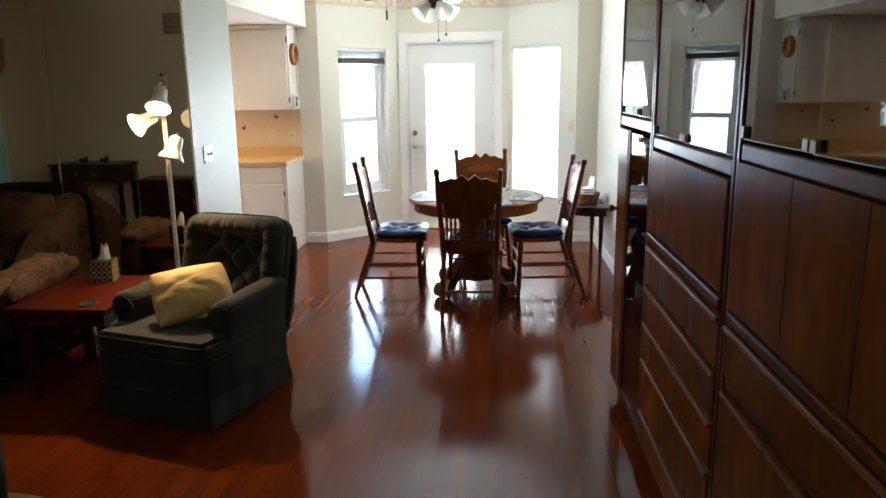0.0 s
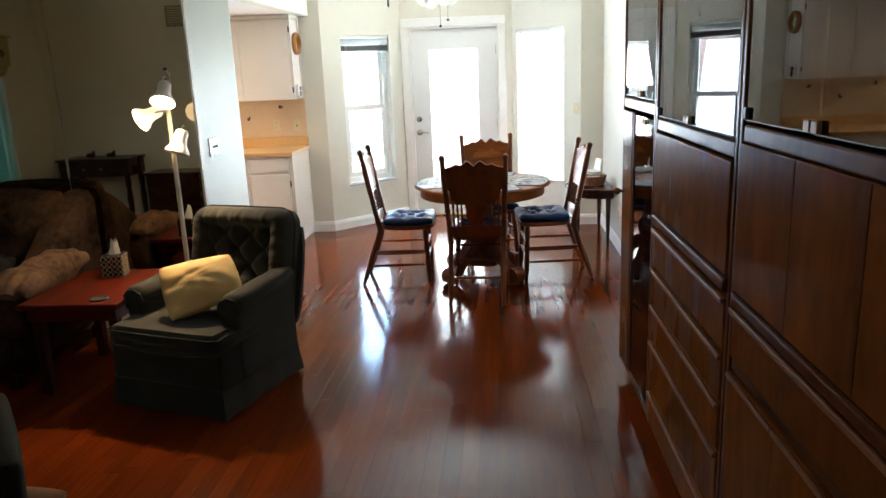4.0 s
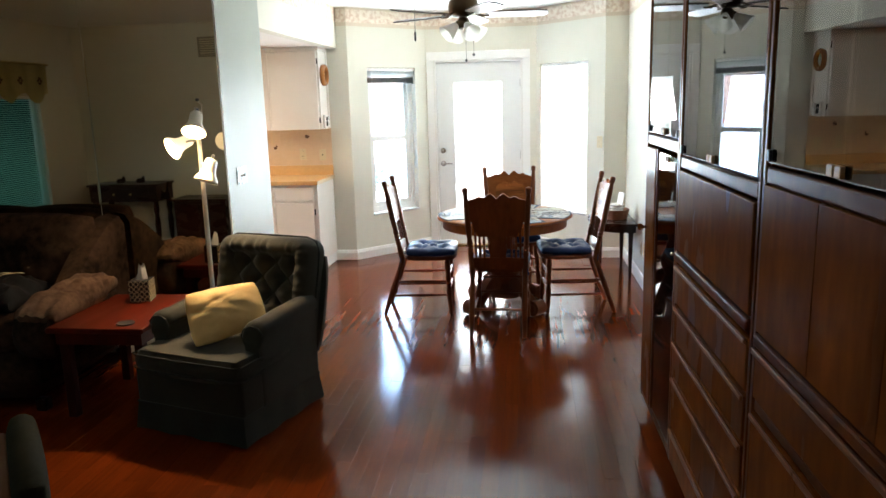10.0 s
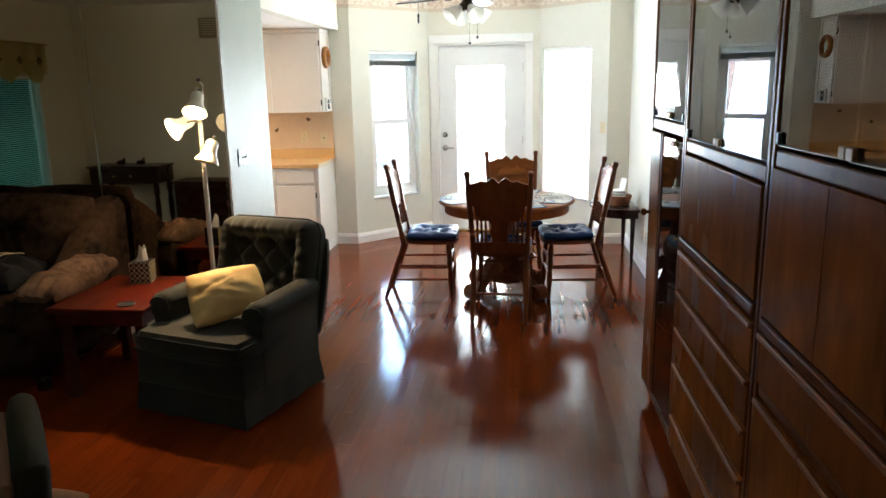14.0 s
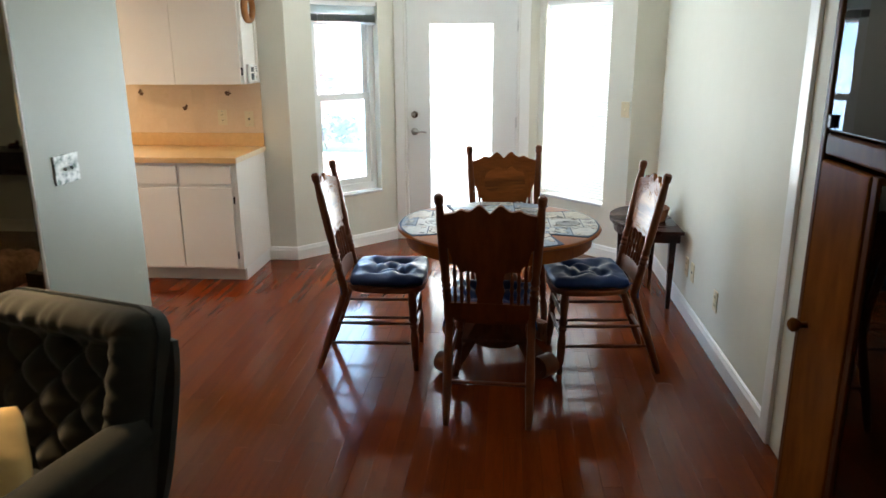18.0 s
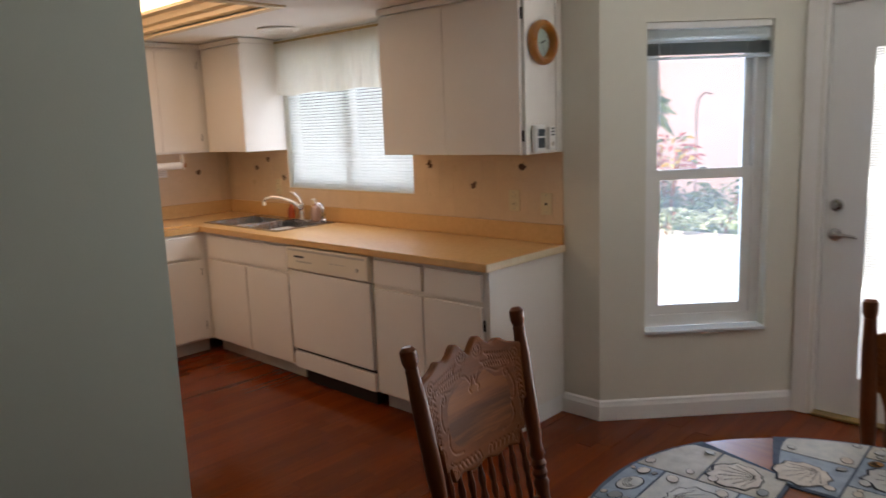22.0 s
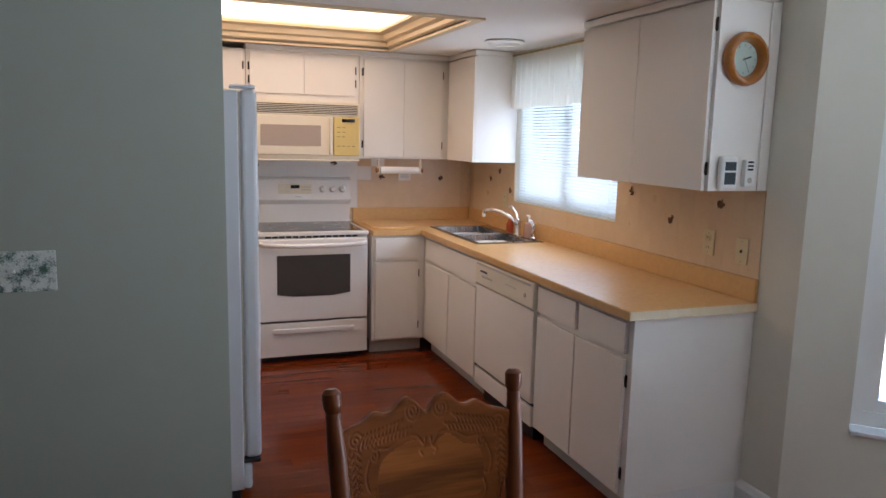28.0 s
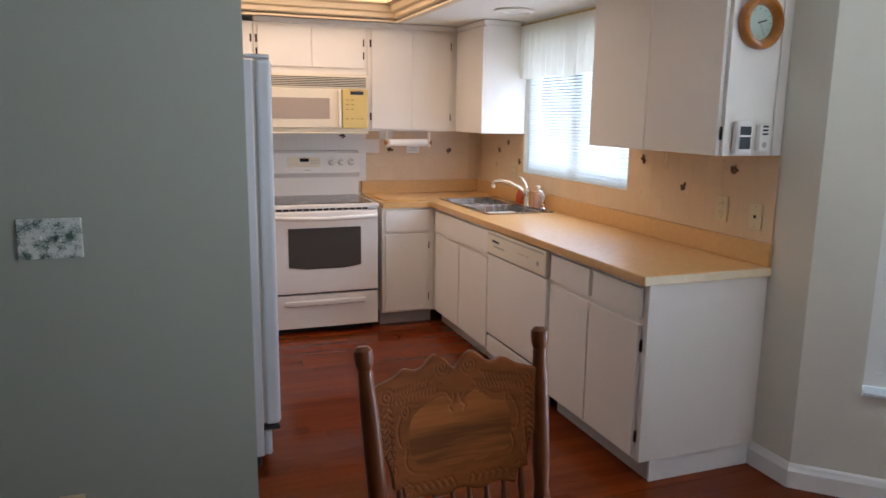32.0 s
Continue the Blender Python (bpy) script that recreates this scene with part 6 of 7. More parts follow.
for x, y, z in ((0.02, -0.04, 1.905), (0.075, -0.04, 1.945)):
    c = part("pull_chain", rod((x, y, z + 0.015), (x, y, 2.11), 0.0015, seg=5), M_BRONZE, t)
    part("pull_knob", moved(lathe([(0.003, 0), (0.009, 0.005), (0.009, 0.014), (0.003, 0.02)], 10), Matrix.Translation((x, y, z - 0.004))), M_DARKPL, c)
t = thing("hanging_cord", (-0.70, 5.20, 0), 0, "thin cord with a small dark tassel hanging from the ceiling", "cord")
part("cord", rod((0, 0, 2.13), (0, 0, TOP - 0.001), 0.0015, seg=5), M_DARKPL, t)
part("tassel", lathe([(0.003, 2.06), (0.008, 2.075), (0.006, 2.10), (0.009, 2.115), (0.003, 2.13)], 8), M_DARKPL, t)

# ---------------- wall unit along the east wall ----------------
LEAN = 0.011                 # the unit stands a little askew to the wall: its front moves east going south
M_RAIL = material("grained_cherry_rail", srgb(116, 64, 29), 0.3, dark=srgb(68, 35, 15), scale=5, stretch=(1, 3, 0.4), amount=0.9, coat=0.0, spec=0.03)
# lighter than the rails: the highlight along the lips is put into the colour
M_LIP = material("highlit_cherry_edge", srgb(150, 92, 48), 0.34, dark=srgb(104, 60, 30), scale=6, stretch=(1, 3, 1), amount=0.8, coat=0.0, spec=0.16)
DEP = 0.362


def carcass(name, y1, y0, label):
    """A section of the wall unit from y1 (north) down to y0; local x from 0 to its width, front at local y = -DEP."""
    t = thing(name, (0.722 - LEAN * (y1 - 2.3) + DEP, y1 + LEAN * DEP, 0), -90 + math.degrees(math.atan(LEAN)), label, "wall unit", "wall unit sections")
    w = y1 - y0
    part("plinth", bx((0.0, -DEP + 0.03, 0.0), (w, -0.002, 0.085)), M_CHERRY, t)
    for xa in (0.0, w - 0.03):
        part("side_panel", bx((xa + 0.0005, -DEP, 0.0855), (xa + 0.0295, -0.002, 2.19), 0.002), M_CHERRY, t)
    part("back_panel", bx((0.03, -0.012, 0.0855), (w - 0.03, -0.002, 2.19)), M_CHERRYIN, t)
    part("top_board", bx((-0.005, -DEP - 0.012, 2.1905), (w + 0.005, -0.001, 2.23), 0.004), M_CHERRY, t)
    for xa in (0.0, w - 0.03):
        part("stile", bx((xa + 0.003, -DEP - 0.014, 0.0855), (xa + 0.027, -DEP - 0.0005, 2.19), 0.004), M_RAIL, t)
    return t, w


def shelf(t, w, z, th=0.02):
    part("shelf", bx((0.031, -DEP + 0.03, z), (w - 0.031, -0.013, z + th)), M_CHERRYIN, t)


def board(t, name, xa, xb, za, zb, proud=0.016, mat=None, bev=0.006):
    return part(name, bx((xa, -DEP - proud, za), (xb, -DEP + 0.004, zb), bev), mat or M_CHERRY, t)


def glass_doors(t, splits, za, zb):
    for xa, xb in zip(splits, splits[1:]):
        # each pane hangs a little askew, its south edge deeper
        m = Matrix.Translation((xa, -DEP - 0.006, 0)) @ Matrix.Rotation(radians(1.8), 4, 'Z')
        d = part("glass_door", moved(bx((0.002, -0.0025, za), (xb - xa - 0.002, 0.0025, zb)), m), M_CABGL, t, "smoked glass door")
        part("bottom_track", moved(bx((0.002, -0.004, za - 0.003), (xb - xa - 0.002, 0.004, za - 0.0005)), m), M_DARKPL, d)
    return t


M_LATCH = material("tan_latch_plastic", srgb(150, 112, 66), 0.5, scale=8, amount=0.2)


def latch(t, x, z):
    l = part("latch", bx((x - 0.034, -DEP - 0.020, z), (x - 0.003, -DEP - 0.0085, z + 0.026), 0.003), M_LATCH, t, "tan glass-door latch")
    part("latch_clip", bx((x + 0.003, -DEP - 0.020, z), (x + 0.034, -DEP - 0.0085, z + 0.026), 0.003), M_LATCH, l)


def clip(t, x, z):
    part("glass_clip", bx((x - 0.01, -DEP - 0.018, z), (x + 0.01, -DEP - 0.0085, z + 0.03), 0.003), M_DARKPL, t)


# north section: glass above, narrow wooden door and glass below
t, w = carcass("wall_unit_section", 3.44, 2.711, "cherry wall unit section with glass doors above and below")
board(t, "rail", 0.03, w - 0.03, 1.395, 1.445, 0.012, M_RAIL)
board(t, "top_rail", 0.03, w - 0.03, 2.13, 2.188, 0.010, M_RAIL)
board(t, "base_rail", 0.03, w - 0.03, 0.088, 0.12, 0.010, M_RAIL)
glass_doors(t, (0.032, w / 2 + 0.04, w - 0.032), 1.455, 2.125)
latch(t, w / 2 + 0.04, 1.458)
clip(t, 0.045, 1.457)
clip(t, w - 0.045, 1.457)
d = board(t, "narrow_door", 0.032, 0.265, 0.125, 1.385, 0.018)
k = part("door_knob", moved(lathe([(0.008, 0), (0.007, 0.014), (0.016, 0.024), (0.018, 0.034), (0.012, 0.042), (0, 0.044)], 14, False), Matrix.Translation((0.075, -DEP - 0.018, 0.99)) @ Matrix.Rotation(math.pi / 2, 4, 'X')), M_CHERRY, d, "wooden knob", True)
part("inner_stile", bx((0.266, -DEP - 0.014, 0.125), (0.290, -DEP + 0.004, 1.385), 0.003), M_RAIL, t)
glass_doors(t, (0.292, 0.52, w - 0.032), 0.128, 1.372)
latch(t, 0.52, 1.345)
part("small_knob", moved(lathe([(0.004, 0), (0.008, 0.01), (0.0, 0.016)], 10, False), Matrix.Translation((w - 0.055, -DEP - 0.0085, 0.98)) @ Matrix.Rotation(math.pi / 2, 4, 'X')), M_BRASS, t)
for z in (0.40, 0.68, 0.94, 1.40, 1.75):
    shelf(t, w, z)
# middle section: glass, drop front, five drawers
t, w = carcass("wall_unit_section", 2.709, 1.711, "cherry wall unit section with a drop front over five drawers")
glass_doors(t, (0.032, w * 0.5, w - 0.032), 1.40, 2.125)
board(t, "top_rail", 0.03, w - 0.03, 2.13, 2.188, 0.010, M_RAIL)
latch(t, 0.476, 1.402)
clip(t, 0.045, 1.402)
board(t, "rail", 0.03, w - 0.03, 1.345, 1.39, 0.012, M_RAIL)
board(t, "drop_front", 0.034, w - 0.034, 1.018, 1.338, 0.019)
board(t, "moulding", 0.03, w - 0.03, 0.972, 1.010, 0.024, M_RAIL, 0.008)
for za, zb in ((0.795, 0.955), (0.64, 0.785), (0.482, 0.632), (0.255, 0.474), (0.095, 0.246)):
    d = board(t, "drawer", 0.034, w - 0.034, za, zb, 0.017)
    part("finger_lip", bx((0.034, -DEP - 0.028, zb - 0.018), (w - 0.034, -DEP - 0.0175, zb - 0.002), 0.004), M_LIP, d)
shelf(t, w, 1.37)
shelf(t, w, 1.75)
# south section: glass, panelled doors, one drawer, low doors
t, w = carcass("wall_unit_section", 1.709, 0.70, "cherry wall unit section with tall panel doors and one wide drawer")
glass_doors(t, (0.032, 0.44, 0.74, w - 0.032), 1.452, 2.125)
board(t, "top_rail", 0.03, w - 0.03, 2.13, 2.188, 0.010, M_RAIL)
latch(t, 0.44, 1.454)
clip(t, 0.045, 1.454)
board(t, "rail", 0.03, w - 0.03, 1.395, 1.44, 0.012, M_RAIL)
for xa, xb in ((0.034, 0.3798), (0.3812, 0.7003), (0.7017, w - 0.034)):
    board(t, "panel_door", xa, xb, 1.0, 1.394, 0.018, bev=0.002)
board(t, "moulding", 0.03, w - 0.03, 0.958, 0.994, 0.024, M_RAIL, 0.008)
d = board(t, "drawer", 0.034, w - 0.034, 0.81, 0.952, 0.017)
part("finger_lip", bx((0.034, -DEP - 0.028, 0.936), (w - 0.034, -DEP - 0.0175, 0.954), 0.004), M_LIP, d)
for xa, xb in ((0.034, 0.3633), (0.3647, 0.6913), (0.6927, w - 0.034)):
    d = board(t, "low_door", xa, xb, 0.095, 0.768, 0.017, bev=0.002)
    part("finger_lip", bx((xa, -DEP - 0.026, 0.751), (xb, -DEP - 0.0175, 0.766), 0.004), M_LIP, d)
board(t, "rail", 0.03, w - 0.03, 0.772, 0.806, 0.010, M_RAIL)
shelf(t, w, 1.40)
shelf(t, w, 1.75)

# ---------------- living corner ----------------
def arm_chair():
    """A skirted club chair with a button-tufted leaning back; local -y is its front."""
    t = thing("armchair", (-1.473, 3.27, 0), -17, "grey-green velour armchair with a tufted back and pleated skirt", "armchair")
    M = M_VELVET
    # skirt with kick pleats
    bm = bmesh.new()
    pts = []
    for xa, ya, xb, yb in ((-0.335, -0.335, 0.335, -0.335), (0.335, -0.335, 0.335, 0.32), (0.335, 0.32, -0.335, 0.32), (-0.335, 0.32, -0.335, -0.335)):
        for k in range(16):
            u = k / 16
            pts.append((xa + (xb - xa) * u, ya + (yb - ya) * u, u))
    lo, hi = [], []
    for x, y, u in pts:
        fl = 1.03 + 0.012 * math.sin(u * 23) + (0.02 if u < 0.03 else 0)
        lo.append(bm.verts.new((x * fl, y * fl, 0.012 + 0.004 * math.sin(u * 17))))
        hi.append(bm.verts.new((x, y, 0.155)))
    for k in range(len(pts)):
        j = (k + 1) % len(pts)
        bm.faces.new((lo[k], lo[j], hi[j], hi[k]))
    bm.faces.new(hi)
    part("skirt", bm, M, t, smooth=True)
    part("skirt_welt", tube([(-0.338, -0.338, 0.157), (0.338, -0.338, 0.157), (0.338, 0.323, 0.157), (-0.338, 0.323, 0.157), (-0.338, -0.338, 0.157)], 0.004, 6), M_SEWN, t)
    part("frame", bx((-0.338, -0.336, 0.150), (0.338, 0.325, 0.345), 0.018, 3), M, t, smooth=True)
    # T seat cushion
    s = part("seat_cushion", cushion((-0.345, -0.36, 0.312), (0.345, 0.22, 0.435), 0.018, 24, 0.13, (), 0, 0.003), M, t, smooth=True)
    for z in (0.340, 0.414):
        part("welt", tube([(-0.340, -0.10, z), (-0.338, -0.335, z), (-0.30, -0.352, z), (0, -0.358, z), (0.30, -0.352, z), (0.338, -0.335, z), (0.340, -0.10, z)], 0.004, 6), M_SEWN, s)
    for sx in (-1, 1):
        # arm: panel with rolled top, drooping to the front
        bm = bmesh.new()
        prof = [(0.245, 0.30), (0.245, 0.50), (0.232, 0.535), (0.25, 0.575), (0.29, 0.592), (0.335, 0.585), (0.362, 0.555), (0.360, 0.515), (0.345, 0.49), (0.342, 0.16)]
        prof = [tuple(0.5 * (2 * b[i] + (c[i] - a[i]) * u + (2 * a[i] - 5 * b[i] + 4 * c[i] - d[i]) * u * u + (3 * b[i] - a[i] - 3 * c[i] + d[i]) * u ** 3) for i in (0, 1)) for a, b, c, d in zip([prof[0]] + prof[:-2], prof[:-1], prof[1:], prof[2:] + [prof[-1]]) for u in (0, 0.25, 0.5, 0.75)] + [prof[-1]]
        stations = [(-0.185, -0.05, 0.8), (-0.177, -0.02, 0.93), (-0.162, -0.006, 0.985), (-0.14, 0.0, 1.0), (-0.06, 0.0, 1.0), (0.05, 0.01, 1.0), (0.25, 0.02, 1.0), (0.31, 0.02, 0.98)]
        rings = [[bm.verts.new((sx * (0.295 + (x - 0.295) * k), y, z + (dz if z > 0.45 else 0))) for x, z in prof] for y, dz, k in stations]
        for a, b in zip(rings, rings[1:]):
            for j in range(len(prof) - 1):
                bm.faces.new((a[j], a[j + 1], b[j + 1], b[j]))
        bm.faces.new(rings[0])
        bm.faces.new(rings[-1])
        a_ = part("arm", bm, M, t, smooth=True)
        part("welt", tube([(sx * x, -0.179, z - 0.02) for x, z in ((0.245, 0.50), (0.232, 0.535), (0.25, 0.572), (0.29, 0.59), (0.335, 0.583), (0.36, 0.555), (0.358, 0.515))], 0.005, 6), M_SEWN, a_)
    # leaning back: outer shell, and a pad with a gathered roll round a buttoned field
    lean = Matrix.Translation((0.012, 0.235, 0.335)) @ Matrix.Rotation(radians(-15), 4, 'X')
    part("back_shell", moved(cushion((-0.345, -0.285, -0.05), (0.345, 0.285, 0.05), 0.01, 14, 0.12), lean @ Matrix.Translation((0, 0.105, 0.235)) @ Matrix.Rotation(radians(90), 4, 'X')), M, t, smooth=True)
    HW, HT, RC = 0.322, 0.60, 0.085
    bm = bmesh.new()
    N = 72
    rows_ = []
    for j in range(N + 1):
        v = HT * j / N
        half = HW if v < HT - RC else HW - RC + math.sqrt(max(0.0, RC * RC - (v - HT + RC) ** 2)) * 1.0
        row = []
        for i in range(N + 1):
            u = half * (2 * i / N - 1)
            dx, dt = HW - abs(u), HT - v
            d = min(dx, dt)
            if dx < RC and dt < RC:
                d = RC - math.hypot(RC - dx, RC - dt)
            d = max(d, 0.0)
            along = u if dt < dx else v + 0.3
            if d < 0.125:
                h = 0.088 * math.sqrt(max(0.0, 1 - ((d - 0.062) / 0.063) ** 2)) + 0.012 * min(1, d / 0.06)
                gath = math.sin(along * 118 + 1.5 * math.sin(along * 31)) * 0.5 + 0.5 * math.sin(along * 71 + 2)
                h += 0.0065 * gath * math.sin(math.pi * min(1, d / 0.125)) * (0.4 + 0.6 * min(1, d / 0.06))
            else:
                h = 0.012
            if d > 0.09:
                k = min(1, (d - 0.09) / 0.035)
                q = abs(math.sin(math.pi * (u + v) / 0.17)) * abs(math.sin(math.pi * (u - v + 0.05) / 0.17))
                h = h * (1 - k) + k * (0.012 + 0.052 * q ** 0.55)
            row.append(bm.verts.new((u, -h, v)))
        rows_.append(row)
    for a, b in zip(rows_, rows_[1:]):
        for i in range(N):
            bm.faces.new((a[i], a[i + 1], b[i + 1], b[i]))
    rim = [r[0] for r in rows_] + rows_[-1][1:-1] + [r[-1] for r in reversed(rows_)]
    back = [bm.verts.new((w_.co.x, 0.055, w_.co.z)) for w_ in rim]
    for i in range(len(rim) - 1):
        bm.faces.new((rim[i], rim[i + 1], back[i + 1], back[i]))
    p = part("back_cushion", moved(bm, lean @ Matrix.Translation((0, 0.03, -0.005))), M, t, "gathered roll round a buttoned field", True)
    for u, v in ((-0.11, 0.17), (0.06, 0.17), (-0.025, 0.255), (0.145, 0.255), (-0.11, 0.34), (0.06, 0.34)):
        part("button", moved(lathe([(0.012, 0), (0.011, 0.005), (0, 0.009)], 10, False), lean @ Matrix.Translation((u - 0.025, 0.02, v)) @ Matrix.Rotation(radians(90), 4, 'X')), M_SEWN, p)
    part("welt", moved(tube([(-0.324, 0.03, 0.0), (-0.326, 0.03, 0.3), (-0.324, 0.03, 0.52), (-0.30, 0.03, 0.575), (-0.24, 0.03, 0.598), (0, 0.03, 0.6), (0.24, 0.03, 0.598), (0.30, 0.03, 0.575), (0.324, 0.03, 0.52), (0.326, 0.03, 0.3), (0.324, 0.03, 0.0)], 0.006, 6), lean), M_SEWN, t)
    return t


arm_chair()
t = thing("throw_pillow", (-1.448, 3.17, 0.595), 0, "slumped square yellow cotton pillow leaning in the armchair", "pillow")
t.matrix_basis = Matrix.Translation((-1.458, 3.19, 0.60)) @ Matrix.Rotation(radians(10), 4, 'Z') @ Matrix.Rotation(radians(45), 4, 'X')
QUAD = [Vector(c) for c in ((-0.215, 0.10, 0), (0.155, 0.168, 0), (0.24, -0.075, 0), (-0.12, -0.215, 0))]


def sag(p):
    """The slumped outline of the pillow."""
    u, v = p.x / 0.41 + 0.5, 0.5 - p.y / 0.33
    q = (QUAD[0] * (1 - u) + QUAD[1] * u) * (1 - v) + (QUAD[3] * (1 - u) + QUAD[2] * u) * v
    return Vector((q.x, q.y, p.z))


bm = cushion((-0.205, -0.165, -0.03), (0.205, 0.165, 0.03), 0.058, 48, 0.62, (), 0, 0.004)
for v in bm.verts:
    x, y = v.co.x / 0.205, v.co.y / 0.165
    r, th = math.hypot(x, y), math.atan2(y, x)
    side = 1 if v.co.z > 0 else -1
    fold = 0.0075 * math.sin(7 * th + 0.8 + 2.4 * r) * min(1, 1.6 * r * r) * max(0, 1.2 - r)
    crease = 0.004 * math.exp(-((y - 0.35 * x - 0.25) / 0.09) ** 2) + 0.004 * math.exp(-((y + 0.5 * x + 0.35) / 0.10) ** 2)
    v.co.z += side * (fold - crease * max(0, 1.2 - r) - 0.007 * math.exp(-((x - 0.1) ** 2 + (y + 0.05) ** 2) / 0.05))
    v.co = sag(v.co)
part("pillow_case", bm, M_YELLOW, t, smooth=True)
part("seam", tube([sag(Vector((0.203 * x, 0.163 * y, 0))) for x, y in ((-0.93, -0.93), (0, -1.0), (0.93, -0.93), (1.0, 0), (0.93, 0.93), (0, 1.0), (-0.93, 0.93), (-1.0, 0), (-0.93, -0.93))], 0.004, 6), M_YELLOW, t)

M_LEG = material("shaded_red_leg_wood", srgb(70, 24, 11), 0.6, dark=srgb(46, 14, 6), scale=5, stretch=(1, 1, 0.3), amount=0.7, spec=0.15)
t = thing("end_table", (-2.135, 3.455, 0), 0, "square red-stained wooden end table beside the sofa", "table")
part("tabletop", bx((-0.27, -0.345, 0.49), (0.27, 0.345, 0.52), 0.006), M_REDWOOD, t)
part("apron", merge(bx((-0.24, -0.31, 0.42), (0.24, -0.29, 0.4895)), bx((-0.24, 0.29, 0.42), (0.24, 0.31, 0.4895)), bx((-0.24, -0.2895, 0.42), (-0.22, 0.2895, 0.4895)), bx((0.22, -0.2895, 0.42), (0.24, 0.2895, 0.4895))), M_REDWOOD, t)
for sx in (-1, 1):
    for sy in (-1, 1):
        xa, ya = (0.185 if sx > 0 else -0.235), (0.245 if sy > 0 else -0.295)
        part("leg", bx((xa, ya, 0.0), (xa + 0.05, ya + 0.05, 0.4195), 0.004), M_LEG, t)
t = thing("coaster", (-2.005, 3.20, 0.5205), 0, "round dark coaster on the end table", "coaster")
part("disc", lathe([(0.045, 0), (0.048, 0.003), (0.046, 0.007), (0.038, 0.007), (0.036, 0.005), (0, 0.005)], 28, False), M_DARKPL, t, smooth=True)


M_BOX = material("tissue_box_card", srgb(26, 21, 15), 0.5, scale=10, amount=0.3)
M_LATT = material("cream_lattice_print", srgb(206, 190, 150), 0.5, scale=10, amount=0.2)
t = thing("tissue_box", (-2.16, 3.67, 0.5205), 12, "cube tissue box with a cream lattice print", "tissue box")
B = 0.0575
part("carton", bx((-B, -B, 0), (B, B, 0.125), 0.002), M_BOX, t)
for face_turn in (0, 90, 180, 270):
    m = Matrix.Rotation(radians(face_turn), 4, 'Z')
    for r in range(4):
        for c in range(4):
            x, z = -B + 0.0144 + c * 0.0288, 0.016 + r * 0.031
            ring = moved(lathe([(0.0105, 0), (0.0105, 0.0012), (0.0135, 0.0012), (0.0135, 0)], 10, False), m @ Matrix.Translation((x, -B - 0.0002, z)) @ Matrix.Rotation(math.pi / 2, 4, 'X') @ Matrix.Diagonal((1, 1.15, 1, 1)))
            if face_turn in (0, 90, 270):
                part("lattice_ring", ring, M_LATT, t)
            else:
                ring.free()
bm = bmesh.new()
rings = []
for k in range(7):
    v = k / 6
    rings.append([bm.verts.new((0.030 * (1 - 0.55 * v) * math.cos(a) * (1 + 0.35 * math.sin(3 * a + v * 2)) + 0.012 * v, 0.02 * (1 - 0.3 * v) * math.sin(a) * (1 + 0.3 * math.cos(2 * a + 3 * v)), 0.124 + 0.085 * v + 0.012 * math.sin(2 * a) * v)) for a in [2 * math.pi * j / 16 for j in range(16)]])
for a, b in zip(rings, rings[1:]):
    for j in range(16):
        bm.faces.new((a[j], a[(j + 1) % 16], b[(j + 1) % 16], b[j]))
part("tissue", bm, M_TRIM, t, "white tissue", True)

# floor lamp with three spot heads
M_LITSH = material("glowing_translucent_shade", srgb(238, 226, 196), 0.4, scale=6, amount=0.05, emit=(1.0, 0.74, 0.42, 1), emit_k=0.12)
LP = (-1.795, 3.825)
t = thing("floor_lamp", (*LP, 0), 0, "cream pole floor lamp with three swivel spot heads, two lit", "floor lamp")
part("base", lathe([(0.13, 0), (0.13, 0.012), (0.10, 0.025), (0.02, 0.035), (0.016, 0.05)], 32), M_LAMPW, t, smooth=True)
part("pole", rod((0, 0, 0.04), (0, 0, 1.56), 0.0135, seg=14), M_LAMPW, t)


def lamp_head(at, joint, aim, lit, shade=None):
    """A bullet head at a joint on the pole, opening towards aim."""
    m = between(at, Vector(at) + Vector(aim))
    part("swivel_arm", tube([joint, (Vector(joint) + Vector(at)) / 2 + Vector((0, 0, 0.01)), at], 0.006, 8), M_LAMPW, t)
    h = part("lamp_head", moved(lathe([(0.0, -0.075), (0.028, -0.072), (0.036, -0.06), (0.038, -0.01), (0.045, 0.015), (0.066, 0.045), (0.070, 0.062), (0.066, 0.062), (0.060, 0.044), (0.038, 0.012), (0.030, -0.05)], 24, False), m), shade or (M_LITSH if lit else M_LAMPW), t, "cream bullet-shaped lamp head", True)
    part("switch_knob", moved(lathe([(0.007, -0.10), (0.010, -0.094), (0.006, -0.075)], 8), m), M_DARKPL, h)
    b = part("bulb", moved(lathe([(0.0, 0.055), (0.02, 0.05), (0.03, 0.03), (0.026, 0.005), (0.014, -0.02)], 16, False), m), M_BULB if lit else M_TRIM, h, "glowing bulb" if lit else "", True)
    b.visible_shadow = False
    return b


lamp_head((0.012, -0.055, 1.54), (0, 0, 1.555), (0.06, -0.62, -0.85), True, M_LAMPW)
lamp_head((-0.125, 0.02, 1.42), (0, 0, 1.44), (-0.75, -0.95, -0.5), True)
lamp_head((0.065, -0.05, 1.265), (0, 0, 1.31), (-0.25, -0.35, -1.0), False)
part("top_stem", merge(rod((0, 0, 1.555), (0, 0, 1.625), 0.006), rod((0, 0, 1.6), (0, 0, 1.632), 0.009)), M_LAMPW, t)
